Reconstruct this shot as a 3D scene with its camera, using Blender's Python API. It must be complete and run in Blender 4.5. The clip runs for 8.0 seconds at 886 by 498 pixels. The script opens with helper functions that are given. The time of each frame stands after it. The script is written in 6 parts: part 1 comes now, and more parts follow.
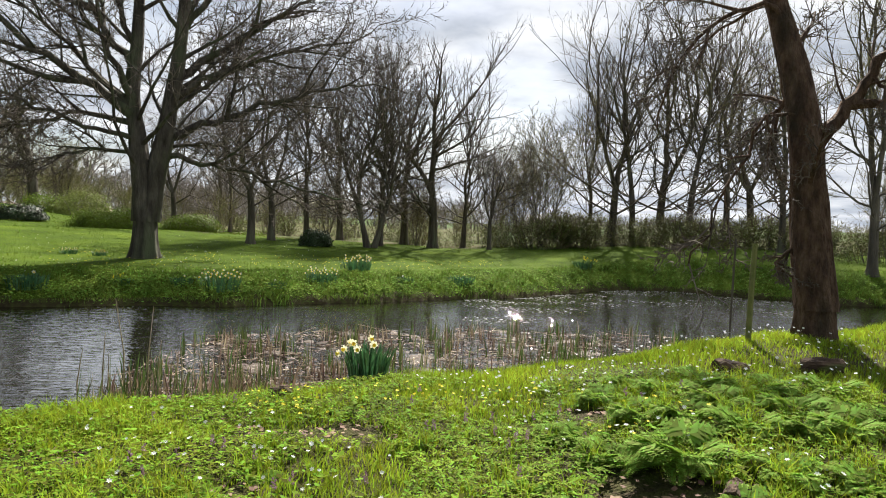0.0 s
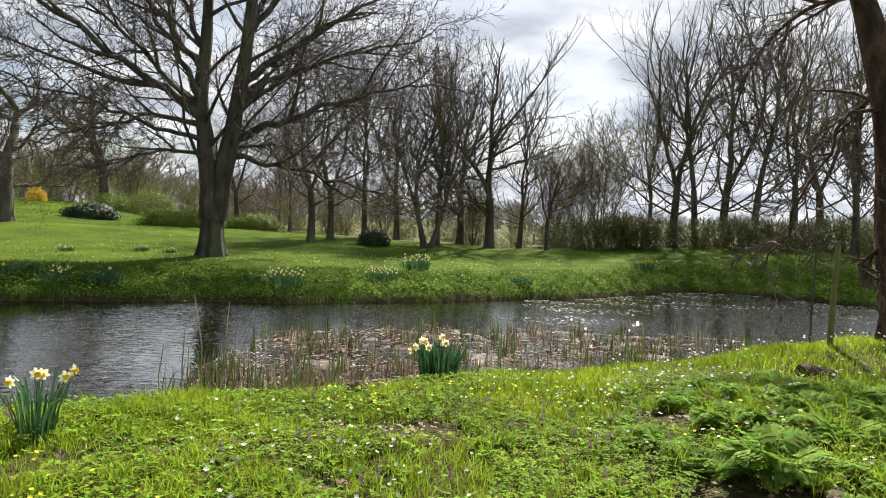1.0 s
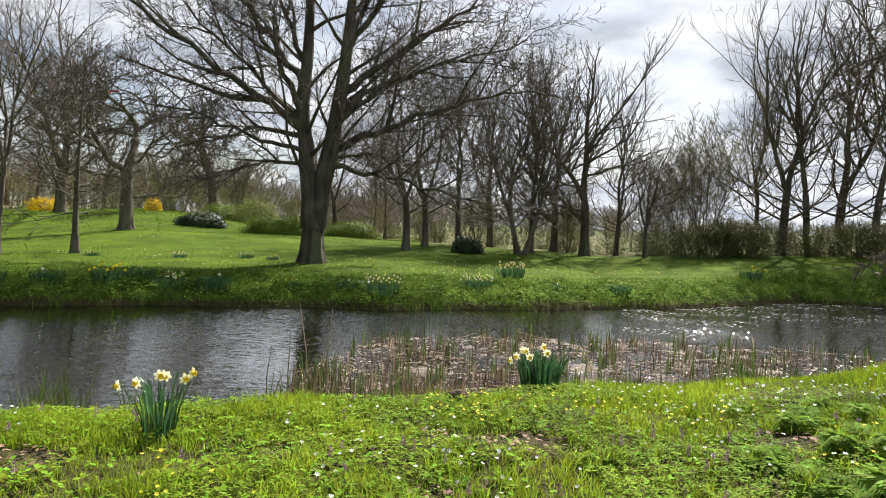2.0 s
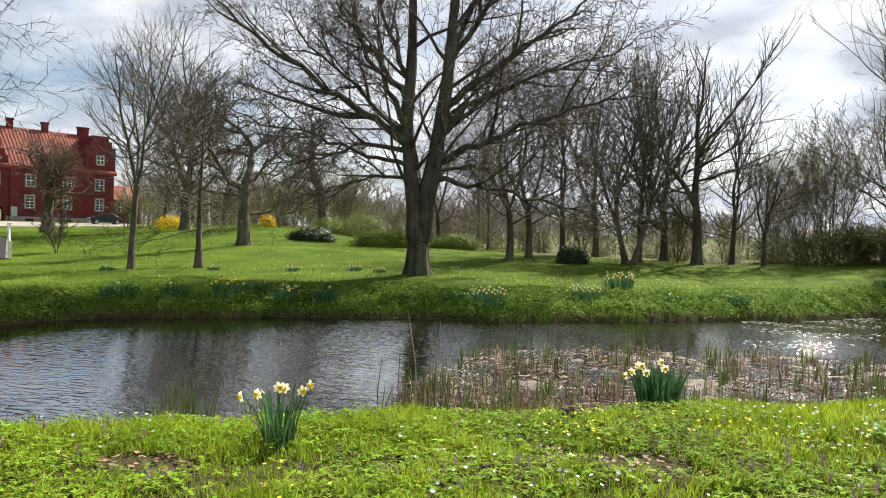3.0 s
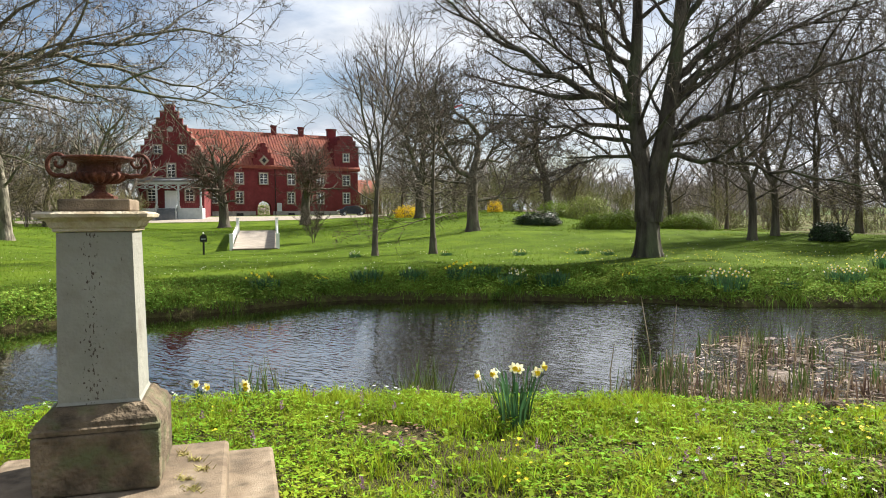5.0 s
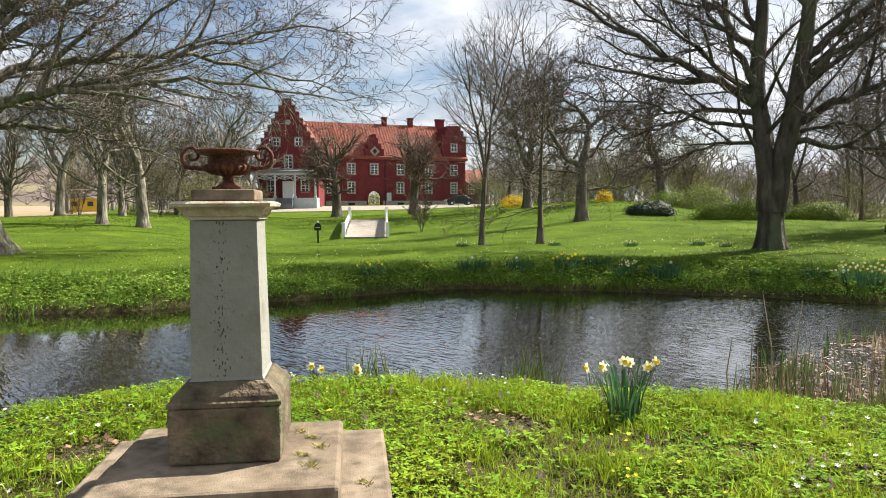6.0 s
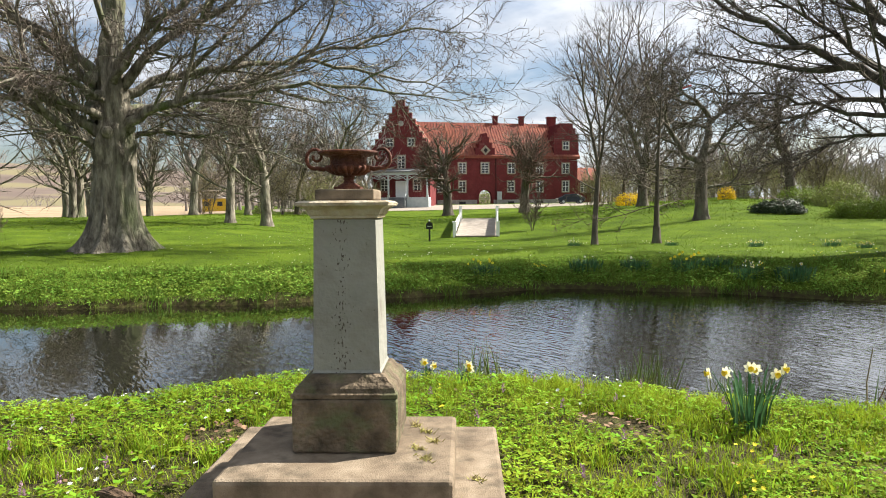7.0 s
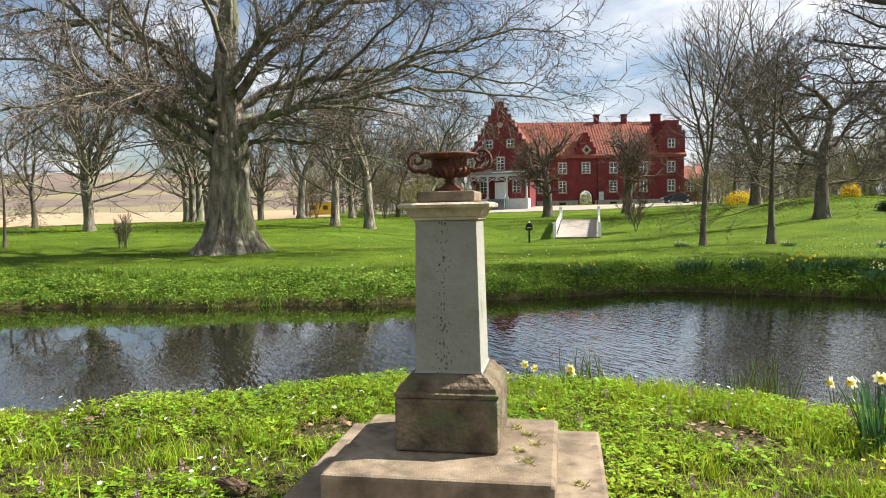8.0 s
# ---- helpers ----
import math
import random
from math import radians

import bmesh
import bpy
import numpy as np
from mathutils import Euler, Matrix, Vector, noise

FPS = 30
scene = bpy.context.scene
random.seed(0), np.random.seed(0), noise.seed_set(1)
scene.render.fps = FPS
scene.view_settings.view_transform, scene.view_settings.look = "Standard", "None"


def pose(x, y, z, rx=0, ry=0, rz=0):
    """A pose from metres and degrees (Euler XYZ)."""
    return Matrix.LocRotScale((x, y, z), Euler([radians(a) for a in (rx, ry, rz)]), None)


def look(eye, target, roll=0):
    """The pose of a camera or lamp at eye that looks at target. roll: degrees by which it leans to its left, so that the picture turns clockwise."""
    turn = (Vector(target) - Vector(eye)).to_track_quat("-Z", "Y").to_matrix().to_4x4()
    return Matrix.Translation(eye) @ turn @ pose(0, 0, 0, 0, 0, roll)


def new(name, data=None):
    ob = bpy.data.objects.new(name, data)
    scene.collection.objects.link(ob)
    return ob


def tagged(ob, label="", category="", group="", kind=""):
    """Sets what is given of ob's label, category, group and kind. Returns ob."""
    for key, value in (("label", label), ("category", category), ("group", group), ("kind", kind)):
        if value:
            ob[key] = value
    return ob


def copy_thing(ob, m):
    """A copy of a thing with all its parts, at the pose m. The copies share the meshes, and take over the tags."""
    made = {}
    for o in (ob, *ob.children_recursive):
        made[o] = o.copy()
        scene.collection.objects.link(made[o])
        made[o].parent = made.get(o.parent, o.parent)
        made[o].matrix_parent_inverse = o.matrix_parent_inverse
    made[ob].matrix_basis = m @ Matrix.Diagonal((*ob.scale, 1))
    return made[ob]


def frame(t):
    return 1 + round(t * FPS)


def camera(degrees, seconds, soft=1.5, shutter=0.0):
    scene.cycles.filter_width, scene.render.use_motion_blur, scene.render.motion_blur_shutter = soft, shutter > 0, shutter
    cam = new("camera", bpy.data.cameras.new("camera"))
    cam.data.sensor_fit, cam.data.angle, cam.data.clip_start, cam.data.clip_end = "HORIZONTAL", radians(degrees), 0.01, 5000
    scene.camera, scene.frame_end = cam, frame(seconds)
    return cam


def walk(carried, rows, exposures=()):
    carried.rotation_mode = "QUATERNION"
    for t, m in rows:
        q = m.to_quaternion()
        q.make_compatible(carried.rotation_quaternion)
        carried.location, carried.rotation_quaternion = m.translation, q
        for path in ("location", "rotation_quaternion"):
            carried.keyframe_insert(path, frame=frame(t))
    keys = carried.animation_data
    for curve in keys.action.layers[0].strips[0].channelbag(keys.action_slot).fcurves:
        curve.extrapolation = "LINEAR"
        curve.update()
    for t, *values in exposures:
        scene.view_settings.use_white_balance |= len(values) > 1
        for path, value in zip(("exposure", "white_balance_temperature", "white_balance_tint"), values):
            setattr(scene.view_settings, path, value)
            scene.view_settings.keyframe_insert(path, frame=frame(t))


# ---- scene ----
cam = camera(65.62, 8.0, soft=1.0)
PATH = [
    (0.0, pose(-0.000, 0.000, 1.608, 88.25, -2.40, -0.00)),
    (0.5, pose(-0.104, 0.000, 1.596, 88.30, -2.51, 1.78)),
    (1.0, pose(-0.193, -0.008, 1.586, 88.07, -2.66, 4.44)),
    (2.5, pose(-0.326, 0.067, 1.596, 88.68, -2.07, 16.36)),
    (3.0, pose(-0.364, 0.087, 1.601, 88.94, -1.49, 20.62)),
    (3.5, pose(-0.374, 0.086, 1.597, 88.93, -1.03, 25.20)),
    (4.0, pose(-0.377, 0.073, 1.601, 88.61, -0.46, 29.80)),
    (4.5, pose(-0.376, 0.054, 1.603, 88.00, 0.16, 34.61)),
    (6.0, pose(-0.373, 0.020, 1.604, 86.60, 0.40, 48.11)),
    (6.5, pose(-0.378, 0.011, 1.603, 86.51, 0.31, 52.68)),
    (7.0, pose(-0.382, -0.000, 1.603, 86.58, 0.57, 57.27)),
    (7.5, pose(-0.384, -0.005, 1.600, 86.76, 0.95, 61.53)),
    (8.0, pose(-0.384, -0.006, 1.601, 86.85, 1.19, 65.52)),
]
EXPOSURES = [(0.0, 1.40), (8.0, 1.62)]
walk(cam, PATH, EXPOSURES)

# ---- world and sun ----
SUN_AZ, SUN_EL = 12.0, 42.0     # degrees right of +y, degrees up
SKY, SUN = 0.044, 5.0


def build_world():
    w = bpy.data.worlds.new("sky")
    scene.world = w
    w.use_nodes = True
    n, l = w.node_tree.nodes, w.node_tree.links
    n.clear()
    out, bg = n.new("ShaderNodeOutputWorld"), n.new("ShaderNodeBackground")
    sky = n.new("ShaderNodeTexSky")
    sky.sky_type, sky.sun_disc = "NISHITA", False
    sky.sun_elevation, sky.sun_rotation = radians(SUN_EL), radians(SUN_AZ)
    sky.air_density, sky.dust_density = 1.0, 1.5
    co = n.new("ShaderNodeTexCoord")
    sep = n.new("ShaderNodeSeparateXYZ")
    l.new(co.outputs["Generated"], sep.inputs[0])
    up = n.new("ShaderNodeMath"); up.operation = "MAXIMUM"; up.inputs[1].default_value = 0.0
    l.new(sep.outputs["Z"], up.inputs[0])
    add = n.new("ShaderNodeMath"); add.operation = "ADD"; add.inputs[1].default_value = 0.16
    l.new(up.outputs[0], add.inputs[0])
    div = []
    for ax in "XY":
        d = n.new("ShaderNodeMath"); d.operation = "DIVIDE"
        l.new(sep.outputs[ax], d.inputs[0]); l.new(add.outputs[0], d.inputs[1]); div.append(d)
    com = n.new("ShaderNodeCombineXYZ")
    l.new(div[0].outputs[0], com.inputs[0]); l.new(div[1].outputs[0], com.inputs[1])
    big = n.new("ShaderNodeTexNoise"); big.inputs["Scale"].default_value = 0.75
    big.inputs["Detail"].default_value = 7.0; big.inputs["Roughness"].default_value = 0.58
    off = n.new("ShaderNodeVectorMath"); off.operation = "ADD"; off.inputs[1].default_value = (3.1, 1.4, 0.0)
    l.new(com.outputs[0], off.inputs[0]); l.new(off.outputs[0], big.inputs["Vector"])
    cover = n.new("ShaderNodeValToRGB")
    cover.color_ramp.elements[0].position, cover.color_ramp.elements[1].position = 0.37, 0.54
    west = n.new("ShaderNodeVectorMath"); west.operation = "DOT_PRODUCT"; west.inputs[1].default_value = (0.10, 0.05, 0.0)
    l.new(co.outputs["Generated"], west.inputs[0])
    tot = n.new("ShaderNodeMath"); tot.operation = "ADD"
    l.new(big.outputs["Fac"], tot.inputs[0]); l.new(west.outputs["Value"], tot.inputs[1])
    l.new(tot.outputs[0], cover.inputs[0])
    fine = n.new("ShaderNodeTexNoise"); fine.inputs["Scale"].default_value = 2.6
    fine.inputs["Detail"].default_value = 6.0
    l.new(com.outputs[0], fine.inputs["Vector"])
    shade = n.new("ShaderNodeValToRGB")
    shade.color_ramp.elements[0].position, shade.color_ramp.elements[1].position = 0.38, 0.64
    shade.color_ramp.elements[0].color = (4.9, 5.35, 6.1, 1)
    shade.color_ramp.elements[1].color = (9.0, 9.2, 9.5, 1)
    l.new(fine.outputs["Fac"], shade.inputs[0])
    mix = n.new("ShaderNodeMix"); mix.data_type = "RGBA"
    l.new(cover.outputs[0], mix.inputs[0]); l.new(sky.outputs[0], mix.inputs[6]); l.new(shade.outputs[0], mix.inputs[7])
    l.new(mix.outputs[2], bg.inputs[0])
    bg.inputs[1].default_value = SKY
    l.new(bg.outputs[0], out.inputs[0])


build_world()
sun = new("sun", bpy.data.lights.new("sun", "SUN"))
sun.data.energy, sun.data.angle, sun.data.color = SUN, radians(1.2), (1.0, 0.94, 0.84)
sun.matrix_world = look((0, 0, 60), (-60 * math.sin(radians(SUN_AZ)) / math.tan(radians(SUN_EL)),
                                     -60 * math.cos(radians(SUN_AZ)) / math.tan(radians(SUN_EL)), 0))


# ---- materials ----
def mat(name, colors, scale=4.0, rough=0.8, bump=0.0, bscale=40.0, metal=0.0, fine=None, stretch=(1, 1, 1),
        rand=0.0, spec=0.3, trans=0.0, detail=6.0, deep=0.03):
    """Procedural surface: colours mixed by two noises in object space, a bump, and a spread from thing to thing."""
    m = bpy.data.materials.new(name)
    m.use_nodes = True
    n, l = m.node_tree.nodes, m.node_tree.links
    p = n["Principled BSDF"]
    p.inputs["Roughness"].default_value, p.inputs["Metallic"].default_value = rough, metal
    p.inputs["Specular IOR Level"].default_value = spec
    co = n.new("ShaderNodeTexCoord")
    mp = n.new("ShaderNodeMapping"); mp.inputs["Scale"].default_value = stretch
    l.new(co.outputs["Object"], mp.inputs[0])
    t = n.new("ShaderNodeTexNoise"); t.inputs["Scale"].default_value, t.inputs["Detail"].default_value = scale, detail
    t.inputs["Roughness"].default_value = 0.62
    l.new(mp.outputs[0], t.inputs["Vector"])
    r = n.new("ShaderNodeValToRGB")
    while len(r.color_ramp.elements) < len(colors):
        r.color_ramp.elements.new(0.5)
    for i, c in enumerate(colors):
        r.color_ramp.elements[i].position = 0.3 + 0.4 * i / max(1, len(colors) - 1)
        r.color_ramp.elements[i].color = (*c, 1)
    l.new(t.outputs["Fac"], r.inputs[0])
    col = r.outputs[0]
    if rand:
        g = n.new("ShaderNodeNewGeometry")
        h = n.new("ShaderNodeHueSaturation")
        mr = n.new("ShaderNodeMapRange"); mr.inputs[3].default_value, mr.inputs[4].default_value = 1 - rand, 1 + rand
        mh = n.new("ShaderNodeMapRange"); mh.inputs[3].default_value, mh.inputs[4].default_value = 0.5 - 0.07 * rand, 0.5 + 0.05 * rand
        l.new(g.outputs["Random Per Island"], mr.inputs[0]); l.new(g.outputs["Random Per Island"], mh.inputs[0])
        l.new(mr.outputs[0], h.inputs["Value"]); l.new(mh.outputs[0], h.inputs["Hue"]); l.new(col, h.inputs["Color"])
        col = h.outputs[0]
    if fine:
        t2 = n.new("ShaderNodeTexNoise"); t2.inputs["Scale"].default_value, t2.inputs["Detail"].default_value = fine[0], 5
        l.new(mp.outputs[0], t2.inputs["Vector"])
        r2 = n.new("ShaderNodeValToRGB")
        r2.color_ramp.elements[0].position, r2.color_ramp.elements[1].position = fine[2], fine[3]
        l.new(t2.outputs["Fac"], r2.inputs[0])
        mx = n.new("ShaderNodeMix"); mx.data_type = "RGBA"
        l.new(r2.outputs[0], mx.inputs[0]); l.new(col, mx.inputs[6]); mx.inputs[7].default_value = (*fine[1], 1)
        col = mx.outputs[2]
    l.new(col, p.inputs["Base Color"])
    if trans:
        out = n["Material Output"]
        tr = n.new("ShaderNodeBsdfTranslucent"); l.new(col, tr.inputs[0])
        ms = n.new("ShaderNodeMixShader"); ms.inputs[0].default_value = trans
        l.new(p.outputs[0], ms.inputs[1]); l.new(tr.outputs[0], ms.inputs[2]); l.new(ms.outputs[0], out.inputs[0])
    if bump:
        b = n.new("ShaderNodeTexNoise"); b.inputs["Scale"].default_value, b.inputs["Detail"].default_value = bscale, 6
        l.new(mp.outputs[0], b.inputs["Vector"])
        bp = n.new("ShaderNodeBump"); bp.inputs["Strength"].default_value = bump; bp.inputs["Distance"].default_value = deep
        l.new(b.outputs["Fac"], bp.inputs["Height"]); l.new(bp.outputs[0], p.inputs["Normal"])
    return m


M = {}
M["ground"] = mat("ground", [(0.027, 0.045, 0.008), (0.052, 0.084, 0.010), (0.09, 0.13, 0.014)], 0.45, 0.95, 0.9, 9.0,
                  fine=(22.0, (0.115, 0.18, 0.012), 0.5, 0.75), spec=0.03, detail=9)
M["grass"] = mat("grass", [(0.125, 0.185, 0.014), (0.22, 0.31, 0.022), (0.35, 0.43, 0.038)], 0.8, 0.6, rand=0.5, trans=0.42, spec=0.08)
M["bankgrass"] = mat("bankgrass", [(0.06, 0.11, 0.016), (0.11, 0.18, 0.024), (0.17, 0.24, 0.04)], 0.5, 0.6, rand=0.5, trans=0.3, spec=0.1)
M["reedfield"] = mat("reedfield", [(0.22, 0.16, 0.10), (0.29, 0.22, 0.145), (0.34, 0.27, 0.185)], 0.15, 0.95, 0.8, 3.0, stretch=(1, 1, 1), spec=0.05)
M["litter"] = mat("litter", [(0.05, 0.055, 0.018), (0.085, 0.078, 0.035), (0.12, 0.095, 0.055)], 0.35, 0.95, 0.7, 4.0, fine=(0.12, (0.06, 0.085, 0.02), 0.48, 0.62), spec=0.05)
M["plough"] = mat("plough", [(0.095, 0.076, 0.066), (0.13, 0.102, 0.088), (0.165, 0.133, 0.112)], 0.012, 0.95, 0.3, 0.5, fine=(0.006, (0.17, 0.15, 0.09), 0.52, 0.56), spec=0.05)
M["field"] = mat("field", [(0.045, 0.075, 0.022), (0.065, 0.10, 0.03)], 0.05, 0.95, 0.3, 2.0, spec=0.05)
M["leaf"] = mat("leaf", [(0.085, 0.15, 0.012), (0.15, 0.24, 0.018), (0.25, 0.34, 0.028)], 1.4, 0.75, rand=0.7, trans=0.4, spec=0.06)
M["fern"] = mat("fern", [(0.14, 0.25, 0.03), (0.24, 0.37, 0.06)], 3.0, 0.7, rand=0.45, trans=0.45, spec=0.04)
M["bark"] = mat("bark", [(0.045, 0.038, 0.029), (0.095, 0.082, 0.064), (0.16, 0.145, 0.112)], 3.0, 0.9, 0.9, 9.0,
                fine=(1.6, (0.10, 0.12, 0.06), 0.55, 0.75), stretch=(1, 1, 0.22), deep=0.09, spec=0.15)
M["beechbark"] = mat("beechbark", [(0.022, 0.018, 0.014), (0.06, 0.052, 0.041), (0.115, 0.103, 0.082)], 3.4, 0.9, 1.0, 9.0,
                     fine=(1.1, (0.08, 0.10, 0.05), 0.5, 0.7), stretch=(1, 1, 0.3), deep=0.09, spec=0.2)
M["palebark"] = mat("palebark", [(0.034, 0.028, 0.021), (0.14, 0.125, 0.096), (0.30, 0.275, 0.22)], 5.0, 0.88, 1.0, 11.0,
                    fine=(1.1, (0.09, 0.11, 0.05), 0.5, 0.7), stretch=(1, 1, 0.25), deep=0.09, spec=0.2)
M["limetwig"] = mat("limetwig", [(0.11, 0.07, 0.055), (0.19, 0.125, 0.10)], 1.0, 0.85, rand=0.3, spec=0.15)
M["soil"] = mat("soil", [(0.04, 0.028, 0.017), (0.06, 0.055, 0.02), (0.08, 0.10, 0.022)], 6.0, 0.95, 1.0, 45.0, deep=0.06,
                fine=(9.0, (0.05, 0.036, 0.022), 0.55, 0.7), spec=0.1, detail=8)
M["redbark"] = mat("redbark", [(0.03, 0.019, 0.013), (0.085, 0.052, 0.034), (0.15, 0.10, 0.07)], 9.0, 0.9, 1.0, 22.0,
                   fine=(2.5, (0.04, 0.03, 0.02), 0.55, 0.7), stretch=(1, 1, 0.4), deep=0.09, spec=0.15)
M["twig"] = mat("twig", [(0.07, 0.056, 0.044), (0.145, 0.118, 0.094)], 1.0, 0.85, rand=0.3, spec=0.2)
M["budtwig"] = mat("budtwig", [(0.13, 0.115, 0.06), (0.22, 0.19, 0.10)], 1.0, 0.85, rand=0.3, spec=0.2)
# distant trees: aerial haze is painted in as a paler, greyer bark colour
M["farwood_haze"] = mat("farwood_haze", [(0.19, 0.165, 0.15), (0.27, 0.24, 0.22)], 0.05, 0.95, rand=0.3, spec=0.05)
M["redbrick"] = mat("redbrick", [(0.10, 0.020, 0.022), (0.135, 0.027, 0.029), (0.17, 0.04, 0.041)], 0.5, 0.85, 0.3, 14.0,
                    fine=(3.0, (0.09, 0.025, 0.025), 0.5, 0.8), spec=0.15)
M["rooftile"] = mat("rooftile", [(0.125, 0.038, 0.027), (0.18, 0.056, 0.037), (0.235, 0.082, 0.052)], 1.2, 0.8, 0.4, 12.0,
                    fine=(0.5, (0.24, 0.07, 0.04), 0.5, 0.8), rand=0.25, spec=0.2)
M["limestone"] = mat("limestone", [(0.24, 0.21, 0.165), (0.34, 0.30, 0.24)], 2.0, 0.85, 0.2, 20.0, spec=0.2)
M["white"] = mat("white", [(0.66, 0.67, 0.66), (0.80, 0.80, 0.78)], 3.0, 0.6, 0.05, 30.0, spec=0.3)
M["porchgrey"] = mat("porchgrey", [(0.36, 0.40, 0.41), (0.48, 0.52, 0.52)], 2.0, 0.6, 0.05, 20.0)
M["slate"] = mat("slate", [(0.10, 0.11, 0.12), (0.17, 0.18, 0.19)], 2.0, 0.7, 0.2, 14.0)
M["dark"] = mat("dark", [(0.008, 0.008, 0.009), (0.02, 0.02, 0.02)], 5.0, 0.6)
M["gravel"] = mat("gravel", [(0.20, 0.17, 0.145), (0.27, 0.24, 0.205), (0.33, 0.30, 0.26)], 3.0, 0.95, 0.5, 60.0,
                  fine=(60.0, (0.22, 0.19, 0.16), 0.5, 0.75), spec=0.1)
M["water"] = None
M["lawn"] = mat("lawn", [(0.060, 0.108, 0.008), (0.093, 0.155, 0.011), (0.132, 0.20, 0.015)], 0.25, 0.6, rand=0.45, trans=0.3, spec=0.1, fine=(0.9, (0.15, 0.205, 0.012), 0.50, 0.72))
M["bankleaf"] = mat("bankleaf", [(0.075, 0.14, 0.02), (0.14, 0.23, 0.035), (0.20, 0.28, 0.05)], 0.6, 0.8, rand=0.5, trans=0.35, spec=0.03)
M["petalwhite"] = mat("petalwhite", [(0.72, 0.74, 0.70), (0.84, 0.85, 0.80)], 30.0, 0.6, trans=0.3, spec=0.1)
M["petalcream"] = mat("petalcream", [(0.84, 0.81, 0.50), (0.88, 0.86, 0.70)], 25.0, 0.6, trans=0.3, spec=0.1)
M["petalyellow"] = mat("petalyellow", [(0.82, 0.68, 0.03), (0.88, 0.78, 0.08)], 30.0, 0.6, trans=0.25, spec=0.1)
M["trumpet"] = mat("trumpet", [(0.82, 0.60, 0.02), (0.86, 0.70, 0.06)], 30.0, 0.6, trans=0.2)
M["petalpurple"] = mat("petalpurple", [(0.24, 0.13, 0.19), (0.40, 0.26, 0.33)], 30.0, 0.6, trans=0.25)
M["deadleaf"] = mat("deadleaf", [(0.10, 0.055, 0.03), (0.24, 0.15, 0.09)], 12.0, 0.8, rand=0.5)
M["strap"] = mat("strap", [(0.03, 0.085, 0.035), (0.06, 0.14, 0.05)], 8.0, 0.45, rand=0.35, trans=0.25)
M["reedgreen"] = mat("reedgreen", [(0.03, 0.06, 0.015), (0.065, 0.10, 0.025), (0.13, 0.13, 0.06)], 1.5, 0.5, rand=0.45, trans=0.25, spec=0.1)
M["reeddry"] = mat("reeddry", [(0.09, 0.06, 0.038), (0.20, 0.14, 0.09), (0.42, 0.33, 0.23)], 2.0, 0.7, rand=0.6, trans=0.1)
M["reedlitter"] = mat("reedlitter", [(0.10, 0.075, 0.062), (0.19, 0.15, 0.13), (0.34, 0.285, 0.25)], 2.0, 0.85, rand=0.7, spec=0.04)
M["reedold"] = mat("reedold", [(0.12, 0.10, 0.05), (0.2, 0.17, 0.09)], 4.0, 0.7)
# pale tone imitates bright sky reflection on the water as well as scum
M["scum"] = mat("scum", [(0.16, 0.16, 0.13), (0.34, 0.34, 0.30)], 3.0, 0.9, rand=0.4, spec=0.03)
M["rhodo"] = mat("rhodo", [(0.016, 0.034, 0.012), (0.04, 0.065, 0.024)], 3.0, 0.5, rand=0.5, spec=0.2)
M["hedge"] = mat("hedge", [(0.09, 0.14, 0.015), (0.15, 0.21, 0.025)], 1.0, 0.55, rand=0.45, trans=0.25, spec=0.1)
M["freshleaf"] = mat("freshleaf", [(0.12, 0.15, 0.035), (0.20, 0.23, 0.06)], 1.0, 0.55, rand=0.4, trans=0.3, spec=0.1)
M["forsythia"] = mat("forsythia", [(0.60, 0.42, 0.01), (0.74, 0.55, 0.02)], 1.0, 0.6, rand=0.3, trans=0.2, spec=0.1)
M["undergrowth"] = mat("undergrowth", [(0.095, 0.11, 0.035), (0.15, 0.165, 0.055)], 1.0, 0.7, rand=0.45, trans=0.2, spec=0.1)
M["oldwood"] = mat("oldwood", [(0.13, 0.10, 0.07), (0.24, 0.2, 0.15)], 5.0, 0.85, 0.4, 30.0, stretch=(1, 1, 0.2))
M["mosswood"] = mat("mosswood", [(0.10, 0.12, 0.03), (0.20, 0.19, 0.07)], 8.0, 0.9, 0.5, 40.0)
M["logwood"] = mat("logwood", [(0.025, 0.015, 0.01), (0.08, 0.05, 0.03), (0.17, 0.11, 0.07)], 14.0, 0.95, 1.0, 50.0, fine=(5.0, (0.10, 0.13, 0.03), 0.58, 0.7), stretch=(0.3, 1, 1))
M["carpaint"] = mat("carpaint", [(0.03, 0.04, 0.055), (0.04, 0.05, 0.07)], 2.0, 0.25, metal=0.5, spec=0.5)
M["flagred"] = mat("flagred", [(0.40, 0.03, 0.04), (0.55, 0.06, 0.06)], 2.0, 0.8)
M["hutyellow"] = mat("hutyellow", [(0.62, 0.40, 0.03), (0.75, 0.52, 0.06)], 2.0, 0.7)
M["mud"] = mat("mud", [(0.04, 0.030, 0.022), (0.085, 0.066, 0.05), (0.15, 0.12, 0.10)], 4.0, 0.7, 0.8, 24.0,
               fine=(30.0, (0.17, 0.135, 0.115), 0.58, 0.7), spec=0.12)


